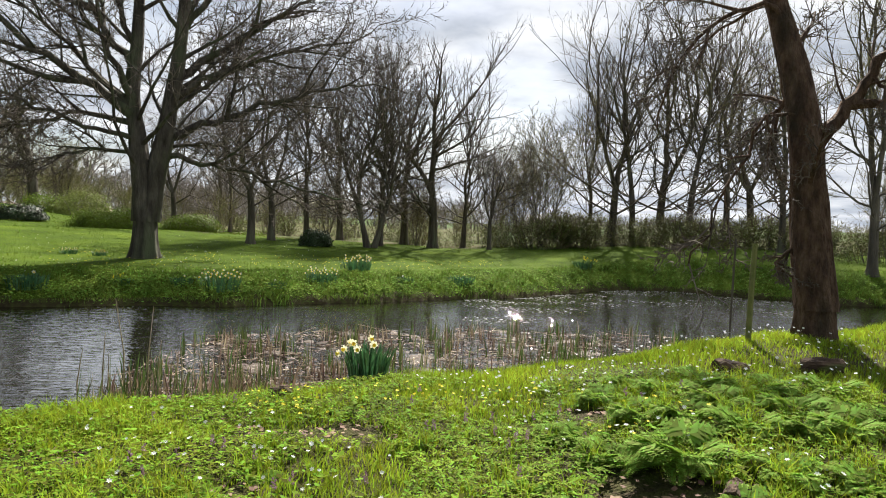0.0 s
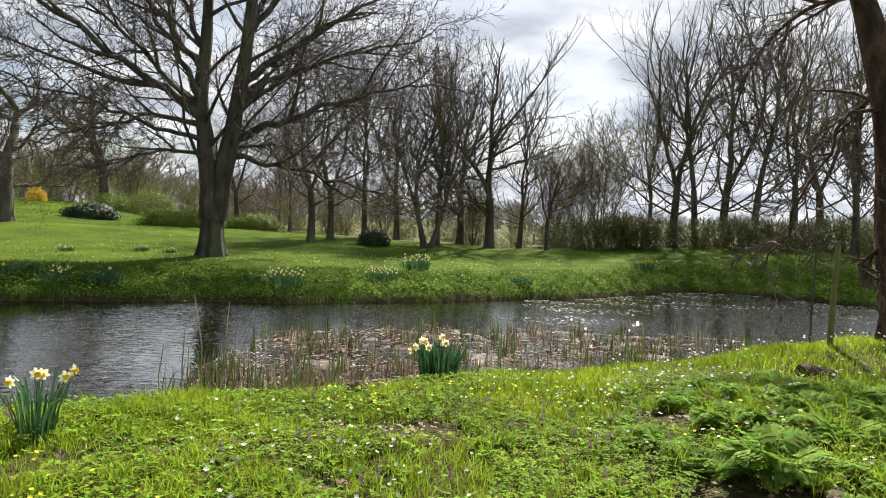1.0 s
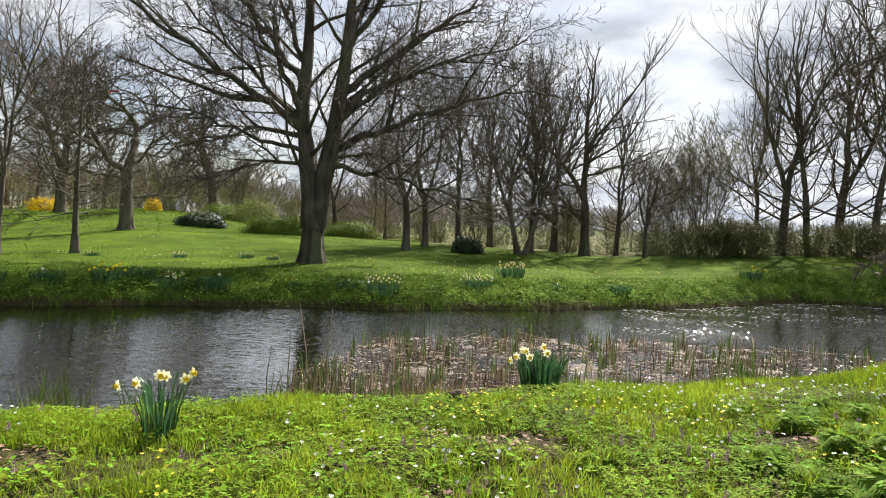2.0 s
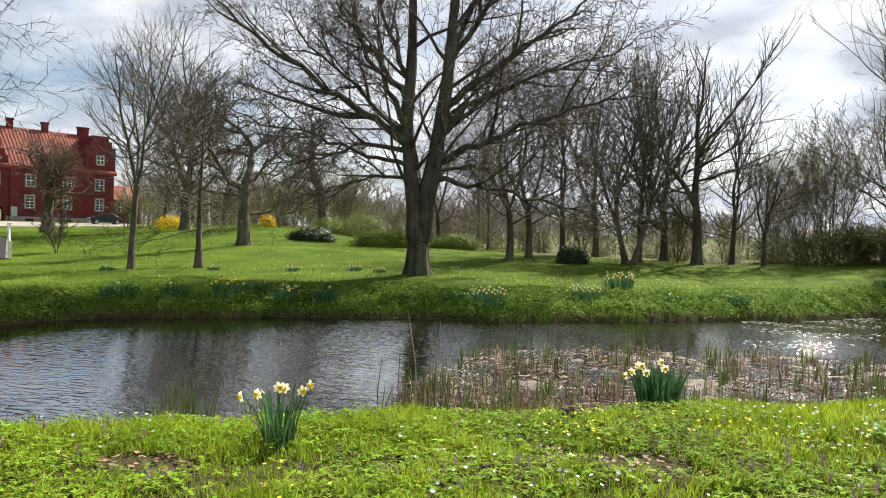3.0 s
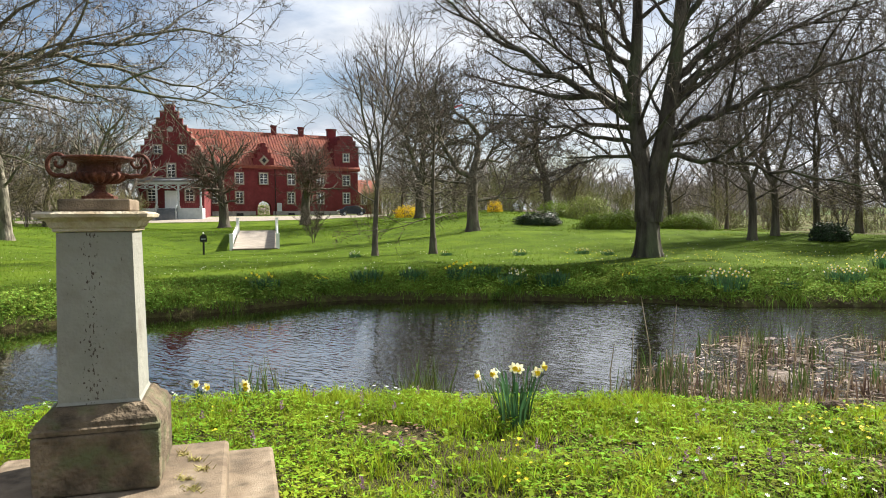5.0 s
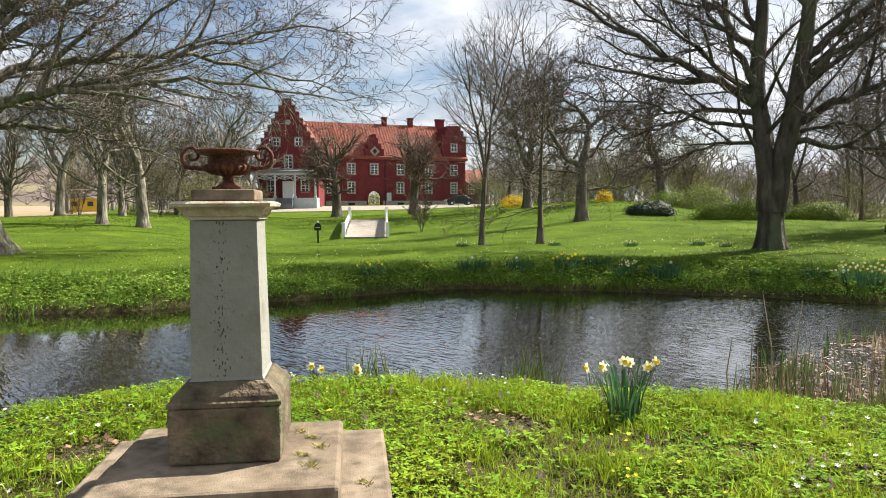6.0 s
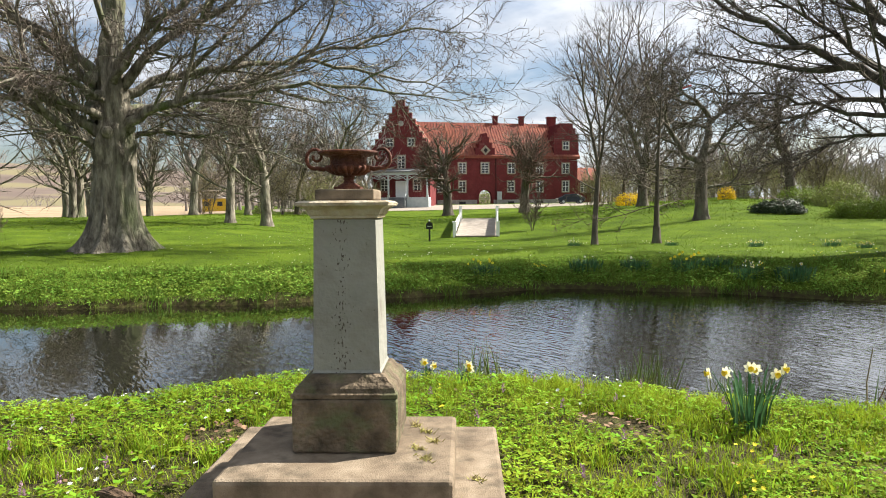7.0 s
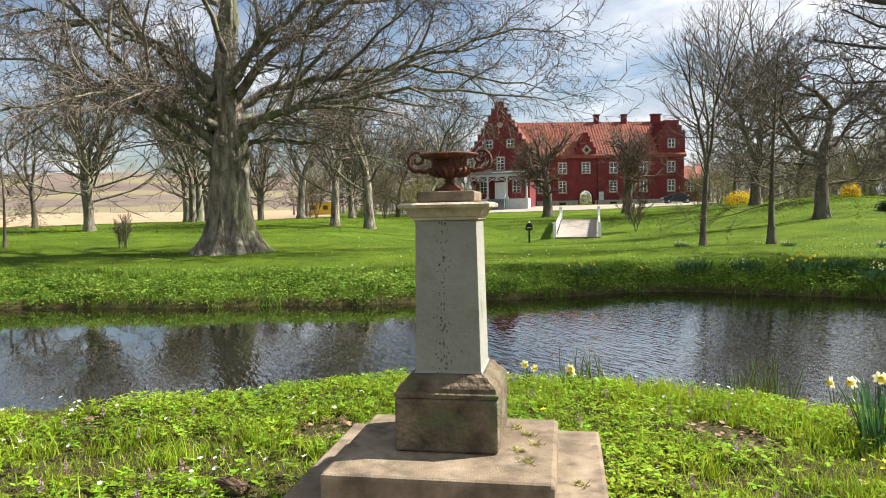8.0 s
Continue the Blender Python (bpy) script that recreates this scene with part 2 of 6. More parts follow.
def water_material():
    m = bpy.data.materials.new("pond_water")
    m.use_nodes = True
    n, l = m.node_tree.nodes, m.node_tree.links
    p = n["Principled BSDF"]
    p.inputs["Base Color"].default_value = (0.007, 0.0065, 0.0035, 1)
    p.inputs["Roughness"].default_value, p.inputs["IOR"].default_value = 0.02, 3.2
    p.inputs["Specular IOR Level"].default_value = 1.0
    co = n.new("ShaderNodeTexCoord")
    mp = n.new("ShaderNodeMapping"); mp.inputs["Rotation"].default_value = (0, 0, radians(-35))
    mp.inputs["Scale"].default_value = (0.7, 2.6, 1.0)
    l.new(co.outputs["Object"], mp.inputs[0])
    a = n.new("ShaderNodeTexNoise"); a.inputs["Scale"].default_value, a.inputs["Detail"].default_value = 4.6, 1.5
    a.inputs["Distortion"].default_value = 0.6
    l.new(mp.outputs[0], a.inputs["Vector"])
    c = n.new("ShaderNodeTexNoise"); c.inputs["Scale"].default_value = 0.16
    l.new(co.outputs["Object"], c.inputs["Vector"])
    calm = n.new("ShaderNodeMapRange")
    calm.inputs[1].default_value, calm.inputs[2].default_value = 0.42, 0.62
    calm.inputs[3].default_value, calm.inputs[4].default_value = 0.18, 0.55
    l.new(c.outputs["Fac"], calm.inputs[0])
    b = n.new("ShaderNodeBump"); b.inputs["Distance"].default_value = 0.034
    sx = n.new("ShaderNodeSeparateXYZ"); l.new(co.outputs["Object"], sx.inputs[0])
    wind = n.new("ShaderNodeMapRange")
    wind.inputs[1].default_value, wind.inputs[2].default_value = -13.5, -6.0
    wind.inputs[3].default_value, wind.inputs[4].default_value = 0.10, 2.0
    l.new(sx.outputs["X"], wind.inputs[0])
    mu = n.new("ShaderNodeMath"); mu.operation = "MULTIPLY"
    l.new(calm.outputs[0], mu.inputs[0]); l.new(wind.outputs[0], mu.inputs[1])
    l.new(mu.outputs[0], b.inputs["Strength"]); l.new(a.outputs["Fac"], b.inputs["Height"])
    l.new(b.outputs[0], p.inputs["Normal"])
    return m


M["water"] = water_material()


# ---- mesh helpers ----
class Mesh:
    """Collects tubes, blades and boxes as points and faces."""

    def __init__(self):
        self.v, self.f = [], []

    def tube(self, pts, radii, sides=5, cap=False):
        base, k = len(self.v), len(pts)
        side = None
        for i in range(k):
            d = (pts[min(i + 1, k - 1)] - pts[max(i - 1, 0)])
            if d.length < 1e-9:
                d = Vector((0, 0, 1))
            d.normalize()
            if side is None:
                side = d.orthogonal().normalized()
            side = (side - d * side.dot(d))
            side = side.normalized() if side.length > 1e-6 else d.orthogonal().normalized()
            w, r = d.cross(side), radii[i]
            for j in range(sides):
                a = 6.28318 * j / sides
                self.v.append(pts[i] + side * (r * math.cos(a)) + w * (r * math.sin(a)))
        for i in range(k - 1):
            for j in range(sides):
                q = base + i * sides
                self.f.append((q + j, q + (j + 1) % sides, q + sides + (j + 1) % sides, q + sides + j))
        if cap:
            self.f.append(tuple(base + (k - 1) * sides + j for j in range(sides)))
            self.f.append(tuple(base + sides - 1 - j for j in range(sides)))

    def bole(self, line, r0, r1, sides=22, rings=6, rough=0.07):
        """A stem with an uneven, slightly ribbed surface through the given points."""
        pts = []
        for i in range(len(line) - 1):
            p0, p1, p2, p3 = (Vector(line[min(max(q, 0), len(line) - 1)]) for q in (i - 1, i, i + 1, i + 2))
            for j in range(rings):
                t = j / rings
                pts.append(0.5 * (2 * p1 + (p2 - p0) * t + (2 * p0 - 5 * p1 + 4 * p2 - p3) * t * t + (3 * p1 - p0 - 3 * p2 + p3) * t ** 3))
        pts.append(Vector(line[-1]))
        k, n = len(self.v), len(pts)
        for i, p in enumerate(pts):
            r = r0 + (r1 - r0) * i / (n - 1)
            for j in range(sides):
                a = 6.28318 * j / sides
                q = 1 + rough * noise.noise((2.2 * math.cos(a) + line[0][0] * 9, 2.2 * math.sin(a), p.z * 0.7)) + 0.6 * rough * noise.noise((6 * math.cos(a), 6 * math.sin(a), p.z * 2.5))
                self.v.append(p + Vector((r * q * math.cos(a), r * q * math.sin(a), 0)))
        for i in range(n - 1):
            for j in range(sides):
                b = k + i * sides
                self.f.append((b + j, b + (j + 1) % sides, b + sides + (j + 1) % sides, b + sides + j))

    def spike(self, a, b, r):
        """A thin three-sided twig that runs to a point."""
        d = (b - a).normalized()
        s = d.orthogonal() * r
        t = d.cross(s)
        k = len(self.v)
        self.v += [a + s, a - s * 0.5 + t * 0.87, a - s * 0.5 - t * 0.87, b]
        self.f += [(k, k + 1, k + 3), (k + 1, k + 2, k + 3), (k + 2, k, k + 3)]

    def sliver(self, a, b, r, turn):
        """The finest twig: one thin face."""
        d = (b - a).normalized()
        s = (Matrix.Rotation(turn, 3, d) @ d.orthogonal()) * r
        k = len(self.v)
        self.v += [a + s, a - s, b]
        self.f.append((k, k + 1, k + 2))

    def poly(self, *pts):
        k = len(self.v)
        self.v += [Vector(p) for p in pts]
        self.f.append(tuple(range(k, k + len(pts))))

    def box(self, x0, y0, z0, x1, y1, z1, m=None, taper=0.0):
        k = len(self.v)
        for z, t in ((z0, 0.0), (z1, taper)):
            for x, y in ((x0 + t, y0 + t), (x1 - t, y0 + t), (x1 - t, y1 - t), (x0 + t, y1 - t)):
                p = Vector((x, y, z))
                self.v.append(m @ p if m else p)
        for q in ((3, 2, 1, 0), (4, 5, 6, 7), (0, 1, 5, 4), (1, 2, 6, 5), (2, 3, 7, 6), (3, 0, 4, 7)):
            self.f.append(tuple(k + i for i in q))

    def lathe(self, prof, n=32, m=None):
        k = len(self.v)
        for r, z in prof:
            for j in range(n):
                a = 6.28318 * j / n
                p = Vector((r * math.cos(a), r * math.sin(a), z))
                self.v.append(m @ p if m else p)
        for i in range(len(prof) - 1):
            for j in range(n):
                q = k + i * n
                self.f.append((q + j, q + (j + 1) % n, q + n + (j + 1) % n, q + n + j))

    def build(self, name, material, smooth=False):
        me = bpy.data.meshes.new(name)
        me.from_pydata([tuple(p) for p in self.v], [], self.f)
        if smooth:
            me.polygons.foreach_set("use_smooth", [True] * len(me.polygons))
        me.materials.append(material)
        me.update()
        return me


def part(name, mb, material, parent=None, label="", smooth=False):
    ob = new(name, mb.build(name, material, smooth))
    if parent is not None:
        ob.parent = parent
    return tagged(ob, label) if label else ob


def thing(name, at, label, category, rz=0.0, group="", kind=""):
    e = new(name)
    e.empty_display_size = 0.2
    e.matrix_world = pose(*at, 0, 0, rz)
    return tagged(e, label, category, group, kind)


def bevelled(ob, width, segments=2):
    b = ob.modifiers.new("bevel", "BEVEL")
    b.width, b.segments, b.limit_method = width, segments, "ANGLE"
    return ob


# ---- the lie of the land ----
AZ_RIM = [-180, -70, -50, -33, -23, -15, -6, 3.5, 12.7, 25, 45, 56, 68, 81, 90, 99, 125, 180]
RIM = [60, 60, 30, 12.6, 9.7, 8.5, 7.9, 7.4, 6.65, 6.3, 6.4, 6.8, 7.1, 6.8, 7.0, 7.3, 15, 60]
AZ_FAR = [-180, -70, -50, -31, -23, -17, -12.6, -8.5, 3.7, 17, 30, 40, 47, 54, 61, 75, 88, 99, 125, 180]
FAR = [50, 50, 38, 28.5, 29.3, 30, 27.5, 23.5, 20, 18, 18.4, 18.8, 19, 18, 17.2, 16.8, 18.4, 20.5, 22, 50]
WATER = -0.6
AZ_LAND = [-180, -40, -20, 0, 20, 35, 50, 60, 75, 90, 105, 180]
D_LAND = [0, 20, 28, 40, 55, 80, 118, 300, 1200, 3500]
LAND = [
    [0.1, 0.1, 0.1, 0.1, 0.1, 0.1, 0.1, 0.1, 0.1, 0.1, 0.1, 0.1],
    [0.2, 0.2, 0.2, 0.05, 0.1, 0.1, 0.0, 0.0, 0.05, 0.1, 0.2, 0.2],
    [0.3, 0.3, 0.4, 0.1, 0.3, 0.2, 0.05, 0.0, 0.2, 0.25, 0.3, 0.3],
    [0.8, 1.0, 1.2, 0.4, 0.8, 0.9, -0.2, -0.35, 0.6, 0.7, 0.7, 0.8],
    [1.4, 1.4, 1.6, 0.2, 0.7, 2.0, 0.9, 0.8, 1.2, 1.2, 1.0, 1.2],
    [2.0, 2.0, 2.2, 0.2, 0.6, 2.5, 1.0, 0.6, 1.2, 0.6, 0.4, 1.0],
    [3.0, 3.0, 3.2, 0.2, 0.6, 2.5, 2.25, 2.25, 1.5, 0.2, 0.0, 1.0],
    [6, 6.0, 6.0, 1.5, 1.5, 3, 3, 3, 3.2, 3.6, 3.4, 3],
    [12, 12, 12, 8, 10, 14, 20, 30, 60, 70, 60, 30],
    [30, 30, 30, 30, 30, 30, 40, 60, 90, 100, 90, 50],
]


def ease(t):
    return t * t * (3 - 2 * t)


def polar(x, y):
    return math.degrees(math.atan2(-x, y)), math.hypot(x, y)


def along(az, xs, ys):
    """Smooth reading of a table at an angle."""
    i = 0
    while i < len(xs) - 2 and az > xs[i + 1]:
        i += 1
    t = (az - xs[i]) / (xs[i + 1] - xs[i])
    return ys[i] + (ys[i + 1] - ys[i]) * t


def rim_at(az):
    return (along(az - 3, AZ_RIM, RIM) + along(az, AZ_RIM, RIM) + along(az + 3, AZ_RIM, RIM)) / 3 + 0.18 * noise.noise((az * 0.14, 3.0, 0))


def far_at(az):
    return (along(az - 2, AZ_FAR, FAR) + along(az, AZ_FAR, FAR) + along(az + 2, AZ_FAR, FAR)) / 3 + 0.35 * noise.noise((az * 0.11, 9.0, 0))


def land(az, d):
    j = 0
    while j < len(D_LAND) - 2 and d > D_LAND[j + 1]:
        j += 1
    t = ease((d - D_LAND[j]) / (D_LAND[j + 1] - D_LAND[j])) if d < 3500 else 1.0
    return along(az, AZ_LAND, LAND[j]) * (1 - t) + along(az, AZ_LAND, LAND[j + 1]) * t


def height(x, y):
    """Height of the ground at a place."""
    az, d = polar(x, y)
    r1, r2 = rim_at(az), far_at(az)
    near = 0.05 + 0.05 * noise.noise((x * 0.8, y * 0.8, 1)) + 0.02 * noise.noise((x * 2.6, y * 2.6, 4))
    px, py = x + 3.5, y - 1.46
    near += 0.30 * ease(min(1.0, max(0.0, (-az - 2) / 24.0))) * min(1.0, d / 5.0)
    near += 0.13 * math.exp(-(px * px + py * py) / 3.0)
    if d < r1 or r1 >= r2:
        if d > 20:
            return land(az, d)
        b = min(1.0, max(0.0, (d - r1 + 0.8) / 0.8))
        return near - 0.10 * b * b
    far = land(az, d) + 0.06 * noise.noise((x * 0.35, y * 0.35, 7))
    down = min(1.0, (d - r1) / 0.75)
    z = (near - 0.10) * (1 - ease(down)) + (WATER - 0.75) * ease(down)
    e = d - r2
    if e > -0.6:
        t = min(1.0, max(0.0, (e - 0.12) / 3.1))
        edge = WATER + 0.17
        z2 = edge + (far - edge) * (1 - (1 - t) ** 1.5) if e > 0.12 else WATER - 0.75 + 0.92 * ease((e + 0.6) / 0.72)
        z = max(z, z2)
    return z


def spot(az, d):
    """A place on the ground by angle and distance."""
    x, y = -d * math.sin(radians(az)), d * math.cos(radians(az))
    return x, y, height(x, y)


def build_ground():
    ds = [0.0]
    while ds[-1] < 3200:
        d = ds[-1]
        ds.append(d + (0.16 if d < 10 else 0.3 if d < 34 else 0.05 * d))
    azs = [-180 + 4 * i for i in range(34)] + [-44 + 0.8 * i for i in range(195)] + [112 + 4 * i for i in range(17)]
    v = [spot(a, d) for d in ds for a in azs]
    n = len(azs)
    f = [(i * n + j, (i + 1) * n + j, (i + 1) * n + (j + 1) % n, i * n + (j + 1) % n) for i in range(len(ds) - 1) for j in range(n)]
    me = bpy.data.meshes.new("ground")
    me.from_pydata(v, [], f)
    me.polygons.foreach_set("use_smooth", [True] * len(f))
    for k in ("ground", "reedfield", "plough", "field", "gravel", "soil", "litter"):
        me.materials.append(M[k])
    slot = []
    for i in range(len(ds) - 1):
        for j in range(n):
            a, d = azs[j], ds[i]
            w = 8 * noise.noise((a * 0.2, 5.0, 0))
            k = 5 if d < 14 else 0
            if d > 330 + 3 * w:
                k = 2 if a > 25 else 3
            elif d > 72 + w and (a > 74 or a < -60):
                k = 1
            elif d > 41 + w and -40 < a < 24 and not (d > 70 and -34 < a < -4):
                k = 6
            elif far_at(a) - 1.0 < d < far_at(a) + 0.1 and -50 < a < 120:
                k = 5
            elif d > 54 and a <= -2:
                k = 3
            elif 97 < d < 106 and 44 < a < 71:
                k = 4
            slot.append(k)
    me.polygons.foreach_set("material_index", slot)
    ob = new("ground", me)
    return tagged(ob, "green park lawn sloping down to a pond", "ground", kind="structure")


build_ground()
wm = Mesh()
wm.poly((-26, -14, WATER), (34, -14, WATER), (34, 36, WATER), (-26, 36, WATER))
tagged(part("water", wm, M["water"]), "dark rippled pond water reflecting trees and sky", "pond", kind="structure")


# ---- trees ----
def grow(wood, twig, start, way, length, radius, level, spec, rng, lowest=0.0):
    """A branch and all that it bears. Thick branches go to wood, thin ones to twig."""
    last = len(spec["n"])
    if level >= last:
        k = way.orthogonal().normalized()
        k = (Matrix.Rotation(rng.uniform(0, 6.28), 3, way) @ k) * length * rng.uniform(0.05, 0.22)
        twig.sliver(start, start + way * length + k * 0.3 + Vector((0, 0, spec["tip"] * length)), radius * 1.3, rng.uniform(0, 3.1))
        return
    steps = (8, 6, 4, 2, 2)[level]
    pts, d = [start.copy()], way.normalized()
    for i in range(steps):
        d = d + Vector((rng.gauss(0, 1), rng.gauss(0, 1), rng.gauss(0, 1))) * spec["wiggle"][level]
        d.z += spec["up"][level]
        d.normalize()
        pts.append(pts[-1] + d * (length / steps))
    end = 0.1 if level == 0 else 0.2
    branch(wood, twig, pts, radius, radius * end, level, spec, rng, length, lowest)


def branch(wood, twig, pts, r0, r1, level, spec, rng, length, lowest=0.0):
    k = len(pts) - 1
    radii = [r0 + (r1 - r0) * (i / k) ** 0.62 for i in range(k + 1)]
    if r0 < 0.011 and level > 1:
        twig.spike(pts[0], pts[-1], r0 * 1.05)
        pts = [pts[0], pts[-1]]
        radii, k = [r0, r1], 1
    else:
        (wood if r0 > 0.02 or level < 2 else twig).tube(pts, radii, (10, 5, 4, 3, 3)[level])
    n = spec["n"][level]
    first = max(lowest, spec["start"][level])
    turn = rng.uniform(0, 6.28)
    for i in range(n):
        t = first + (1 - first) * ((i + rng.uniform(0.1, 0.9)) / n)
        j = min(int(t * k), k - 1)
        p = pts[j].lerp(pts[j + 1], t * k - j)
        ax = (pts[j + 1] - pts[j]).normalized()
        turn += 2.4 + rng.uniform(-0.5, 0.5)
        side = Matrix.Rotation(turn, 3, ax) @ ax.orthogonal().normalized()
        a = radians(spec["angle"][level] * rng.uniform(0.75, 1.25))
        if level == 0:
            a = radians(spec["angle"][0] + spec.get("fan", 0) * (0.5 - t)) * rng.uniform(0.85, 1.15)
        w = ax * math.cos(a) + side * math.sin(a)
        rr = radii[j] * spec.get("thin", 0.5) * rng.uniform(0.7, 1.0)
        ll = length * spec["ratio"][level] * (1.0 - spec.get("cone", 0.45) * (t - first) / max(0.05, 1 - first)) * rng.uniform(0.7, 1.2)
        grow(wood, twig, p, w, ll, max(rr, (0.016, 0.0095, 0.0062, 0.0046, 0.0046)[level] * spec.get("stout", 1.0)), level + 1, spec, rng)


def flare(wood, r, h, rng, roots=9, spread=0.5):
    """The foot of an old trunk, spreading into roots."""
    n, rows = 66, 16
    k = len(wood.v)
    ph = [rng.uniform(-0.2, 0.2) for _ in range(roots)]
    for i in range(rows):
        t = i / (rows - 1)
        for j in range(n):
            a = 6.28318 * j / n
            rib = sum(math.exp(-((((a - 6.28318 * (q / roots) - ph[q] + 3.1416) % 6.28318) - 3.1416) / 0.17) ** 2) for q in range(roots))
            rad = r * (1 - 0.22 * t) * (1 + spread * (1 - t) ** 5 + rib * (0.05 + 0.13 * spread + spread * (1 - t) ** 5))
            wood.v.append(Vector((rad * math.cos(a), rad * math.sin(a), -0.25 + (h + 0.25) * t)))
    for i in range(rows - 1):
        for j in range(n):
            q = k + i * n
            wood.f.append((q + j, q + (j + 1) % n, q + n + (j + 1) % n, q + n + j))


def finish(e, wood, twig, bark="bark", twigs="twig"):
    part("trunk", wood, M[bark], e, smooth=True)
    part("crown", twig, M[twigs], e)
    return e


SPECS = {
    "cone": dict(n=[34, 10, 6, 5], angle=[74, 42, 42, 42], ratio=[0.50, 0.42, 0.45, 0.55], start=[0.20, 0.15, 0.12, 0.1],
                 up=[0.0, 0.02, 0.03, 0.02], wiggle=[0.02, 0.09, 0.12, 0.15], tip=0.05, fan=44, thin=0.34, cone=0.55, stout=1.2),
    "shrub": dict(n=[13, 8, 7], angle=[30, 35, 40], ratio=[0.5, 0.45, 0.5], start=[0.15, 0.15, 0.1],
                  up=[0.03, 0.06, 0.05], wiggle=[0.07, 0.13, 0.15], tip=0.1),
    "fill": dict(n=[1, 11, 7, 4], angle=[50, 46, 46, 42], ratio=[0.5, 0.42, 0.45, 0.5], start=[0.2, 0.22, 0.12, 0.1],
                 up=[0.0, 0.05, 0.03, 0.02], wiggle=[0.05, 0.12, 0.16, 0.18], tip=0.05, cone=0.3, thin=0.42, stout=1.45),
    "droop": dict(n=[1, 11, 8, 5], angle=[50, 48, 46, 42], ratio=[0.5, 0.36, 0.42, 0.5], start=[0.2, 0.16, 0.1, 0.1],
                  up=[0.0, 0.03, -0.03, -0.06], wiggle=[0.05, 0.14, 0.16, 0.18], tip=-0.12, cone=0.3, thin=0.42, stout=1.45),
    "sparse": dict(n=[1, 9, 5, 5], angle=[50, 40, 42, 42], ratio=[0.5, 0.4, 0.45, 0.5], start=[0.2, 0.2, 0.1, 0.1],
                   up=[0.0, -0.03, -0.02, 0.0], wiggle=[0.05, 0.12, 0.15, 0.18], tip=-0.05, cone=0.3, thin=0.38),
    "limb": dict(n=[1, 20, 9, 5], angle=[50, 42, 42, 40], ratio=[0.5, 0.34, 0.42, 0.5], start=[0.2, 0.10, 0.1, 0.08],
                 up=[0.0, 0.05, 0.04, 0.03], wiggle=[0.05, 0.10, 0.13, 0.16], tip=0.04, cone=0.35, thin=0.40, stout=1.5),
}


def simple_tree(name, kind, at, h, r, label, seed, category="tree", bark="bark", twigs="twig", stems=1, lean=0.0, rz=0.0, group=""):
    rng = random.Random(seed)
    e = thing(name, at, label, category, rz, group)
    wood, twig = Mesh(), Mesh()
    for s in range(stems):
        a = 6.28 * s / max(1, stems) + rng.uniform(0, 0.7)
        tilt = lean if stems == 1 else lean * rng.uniform(0.7, 1.2)
        base = Vector((math.cos(a), math.sin(a), 0)) * (r * 1.1 if stems > 1 else 0.0) + Vector((0, 0, -0.15))
        way = Vector((math.cos(a) * tilt, math.sin(a) * tilt, 1))
        if stems <= 2:
            wood.tube([base - Vector((0, 0, 0.1)), base + way * 0.12, base + way * 0.35, base + way * 0.8], [r * 1.75, r * 1.4, r * 1.12, r * 0.9], 10)
        grow(wood, twig, base, way, h * rng.uniform(0.9, 1.05), r, 0, SPECS[kind], rng)
    return finish(e, wood, twig, bark, twigs)


def forked(wood, twig, p, d, length, r, level, S, rng):
    """A limb that winds, bears side shoots and divides at its end, down to the finest twigs."""
    last = S["levels"]
    k = 5 if level < 2 else 3 if level < 4 else 2
    pts = [p]
    for i in range(k):
        d = d + Vector((rng.gauss(0, 1), rng.gauss(0, 1), rng.gauss(0, 1))) * S["wiggle"]
        d.z += S["up"]
        d.normalize()
        pts.append(pts[-1] + d * (length / k))
    if level >= last:
        twig.spike(p, pts[-1], max(r, S["thin"]))
        for i in range(S["fine"]):
            o = p.lerp(pts[-1], rng.uniform(0.15, 1.0))
            w = (d + Vector((rng.gauss(0, 1), rng.gauss(0, 1), rng.gauss(0, 1))) * 0.55).normalized()
            w.z += S["tip"]
            twig.sliver(o, o + w * length * rng.uniform(0.4, 0.9), S["thin"] * 0.8, rng.uniform(0, 3.1))
        return
    end = max(r * 0.74, S["thin"] * 1.2)
    (wood if r > 0.03 else twig).tube(pts, [r + (end - r) * i / k for i in range(k + 1)], 10 if r > 0.15 else 6 if r > 0.05 else 4 if r > 0.025 else 3)
    for i in range(S["sides"][min(level, len(S["sides"]) - 1)]):
        t = rng.uniform(0.2, 0.97) * k
        j = min(int(t), k - 1)
        o, ax = pts[j].lerp(pts[j + 1], t - j), (pts[j + 1] - pts[j]).normalized()
        sd = Matrix.Rotation(rng.uniform(0, 6.28), 3, ax) @ ax.orthogonal().normalized()
        a = radians(rng.uniform(40, 70))
        forked(wood, twig, o, ax * math.cos(a) + sd * math.sin(a), length * S["side"] * rng.uniform(0.6, 1.2), max(r * 0.42, S["thin"] * 1.3), min(level + 2, last), S, rng)
    turn = rng.uniform(0, 6.28)
    for j in range(3 if rng.random() < S["three"] else 2):
        ax = (pts[-1] - pts[-2]).normalized()
        sd = Matrix.Rotation(turn + j * 2.7, 3, ax) @ ax.orthogonal().normalized()
        a = radians(S["angle"] * rng.uniform(0.7, 1.3) * (0.55 if j == 0 else 1.1))
        forked(wood, twig, pts[-1], ax * math.cos(a) + sd * math.sin(a), length * S["ratio"] * rng.uniform(0.8, 1.15), end * (0.92 if j == 0 else 0.7), level + 1, S, rng)


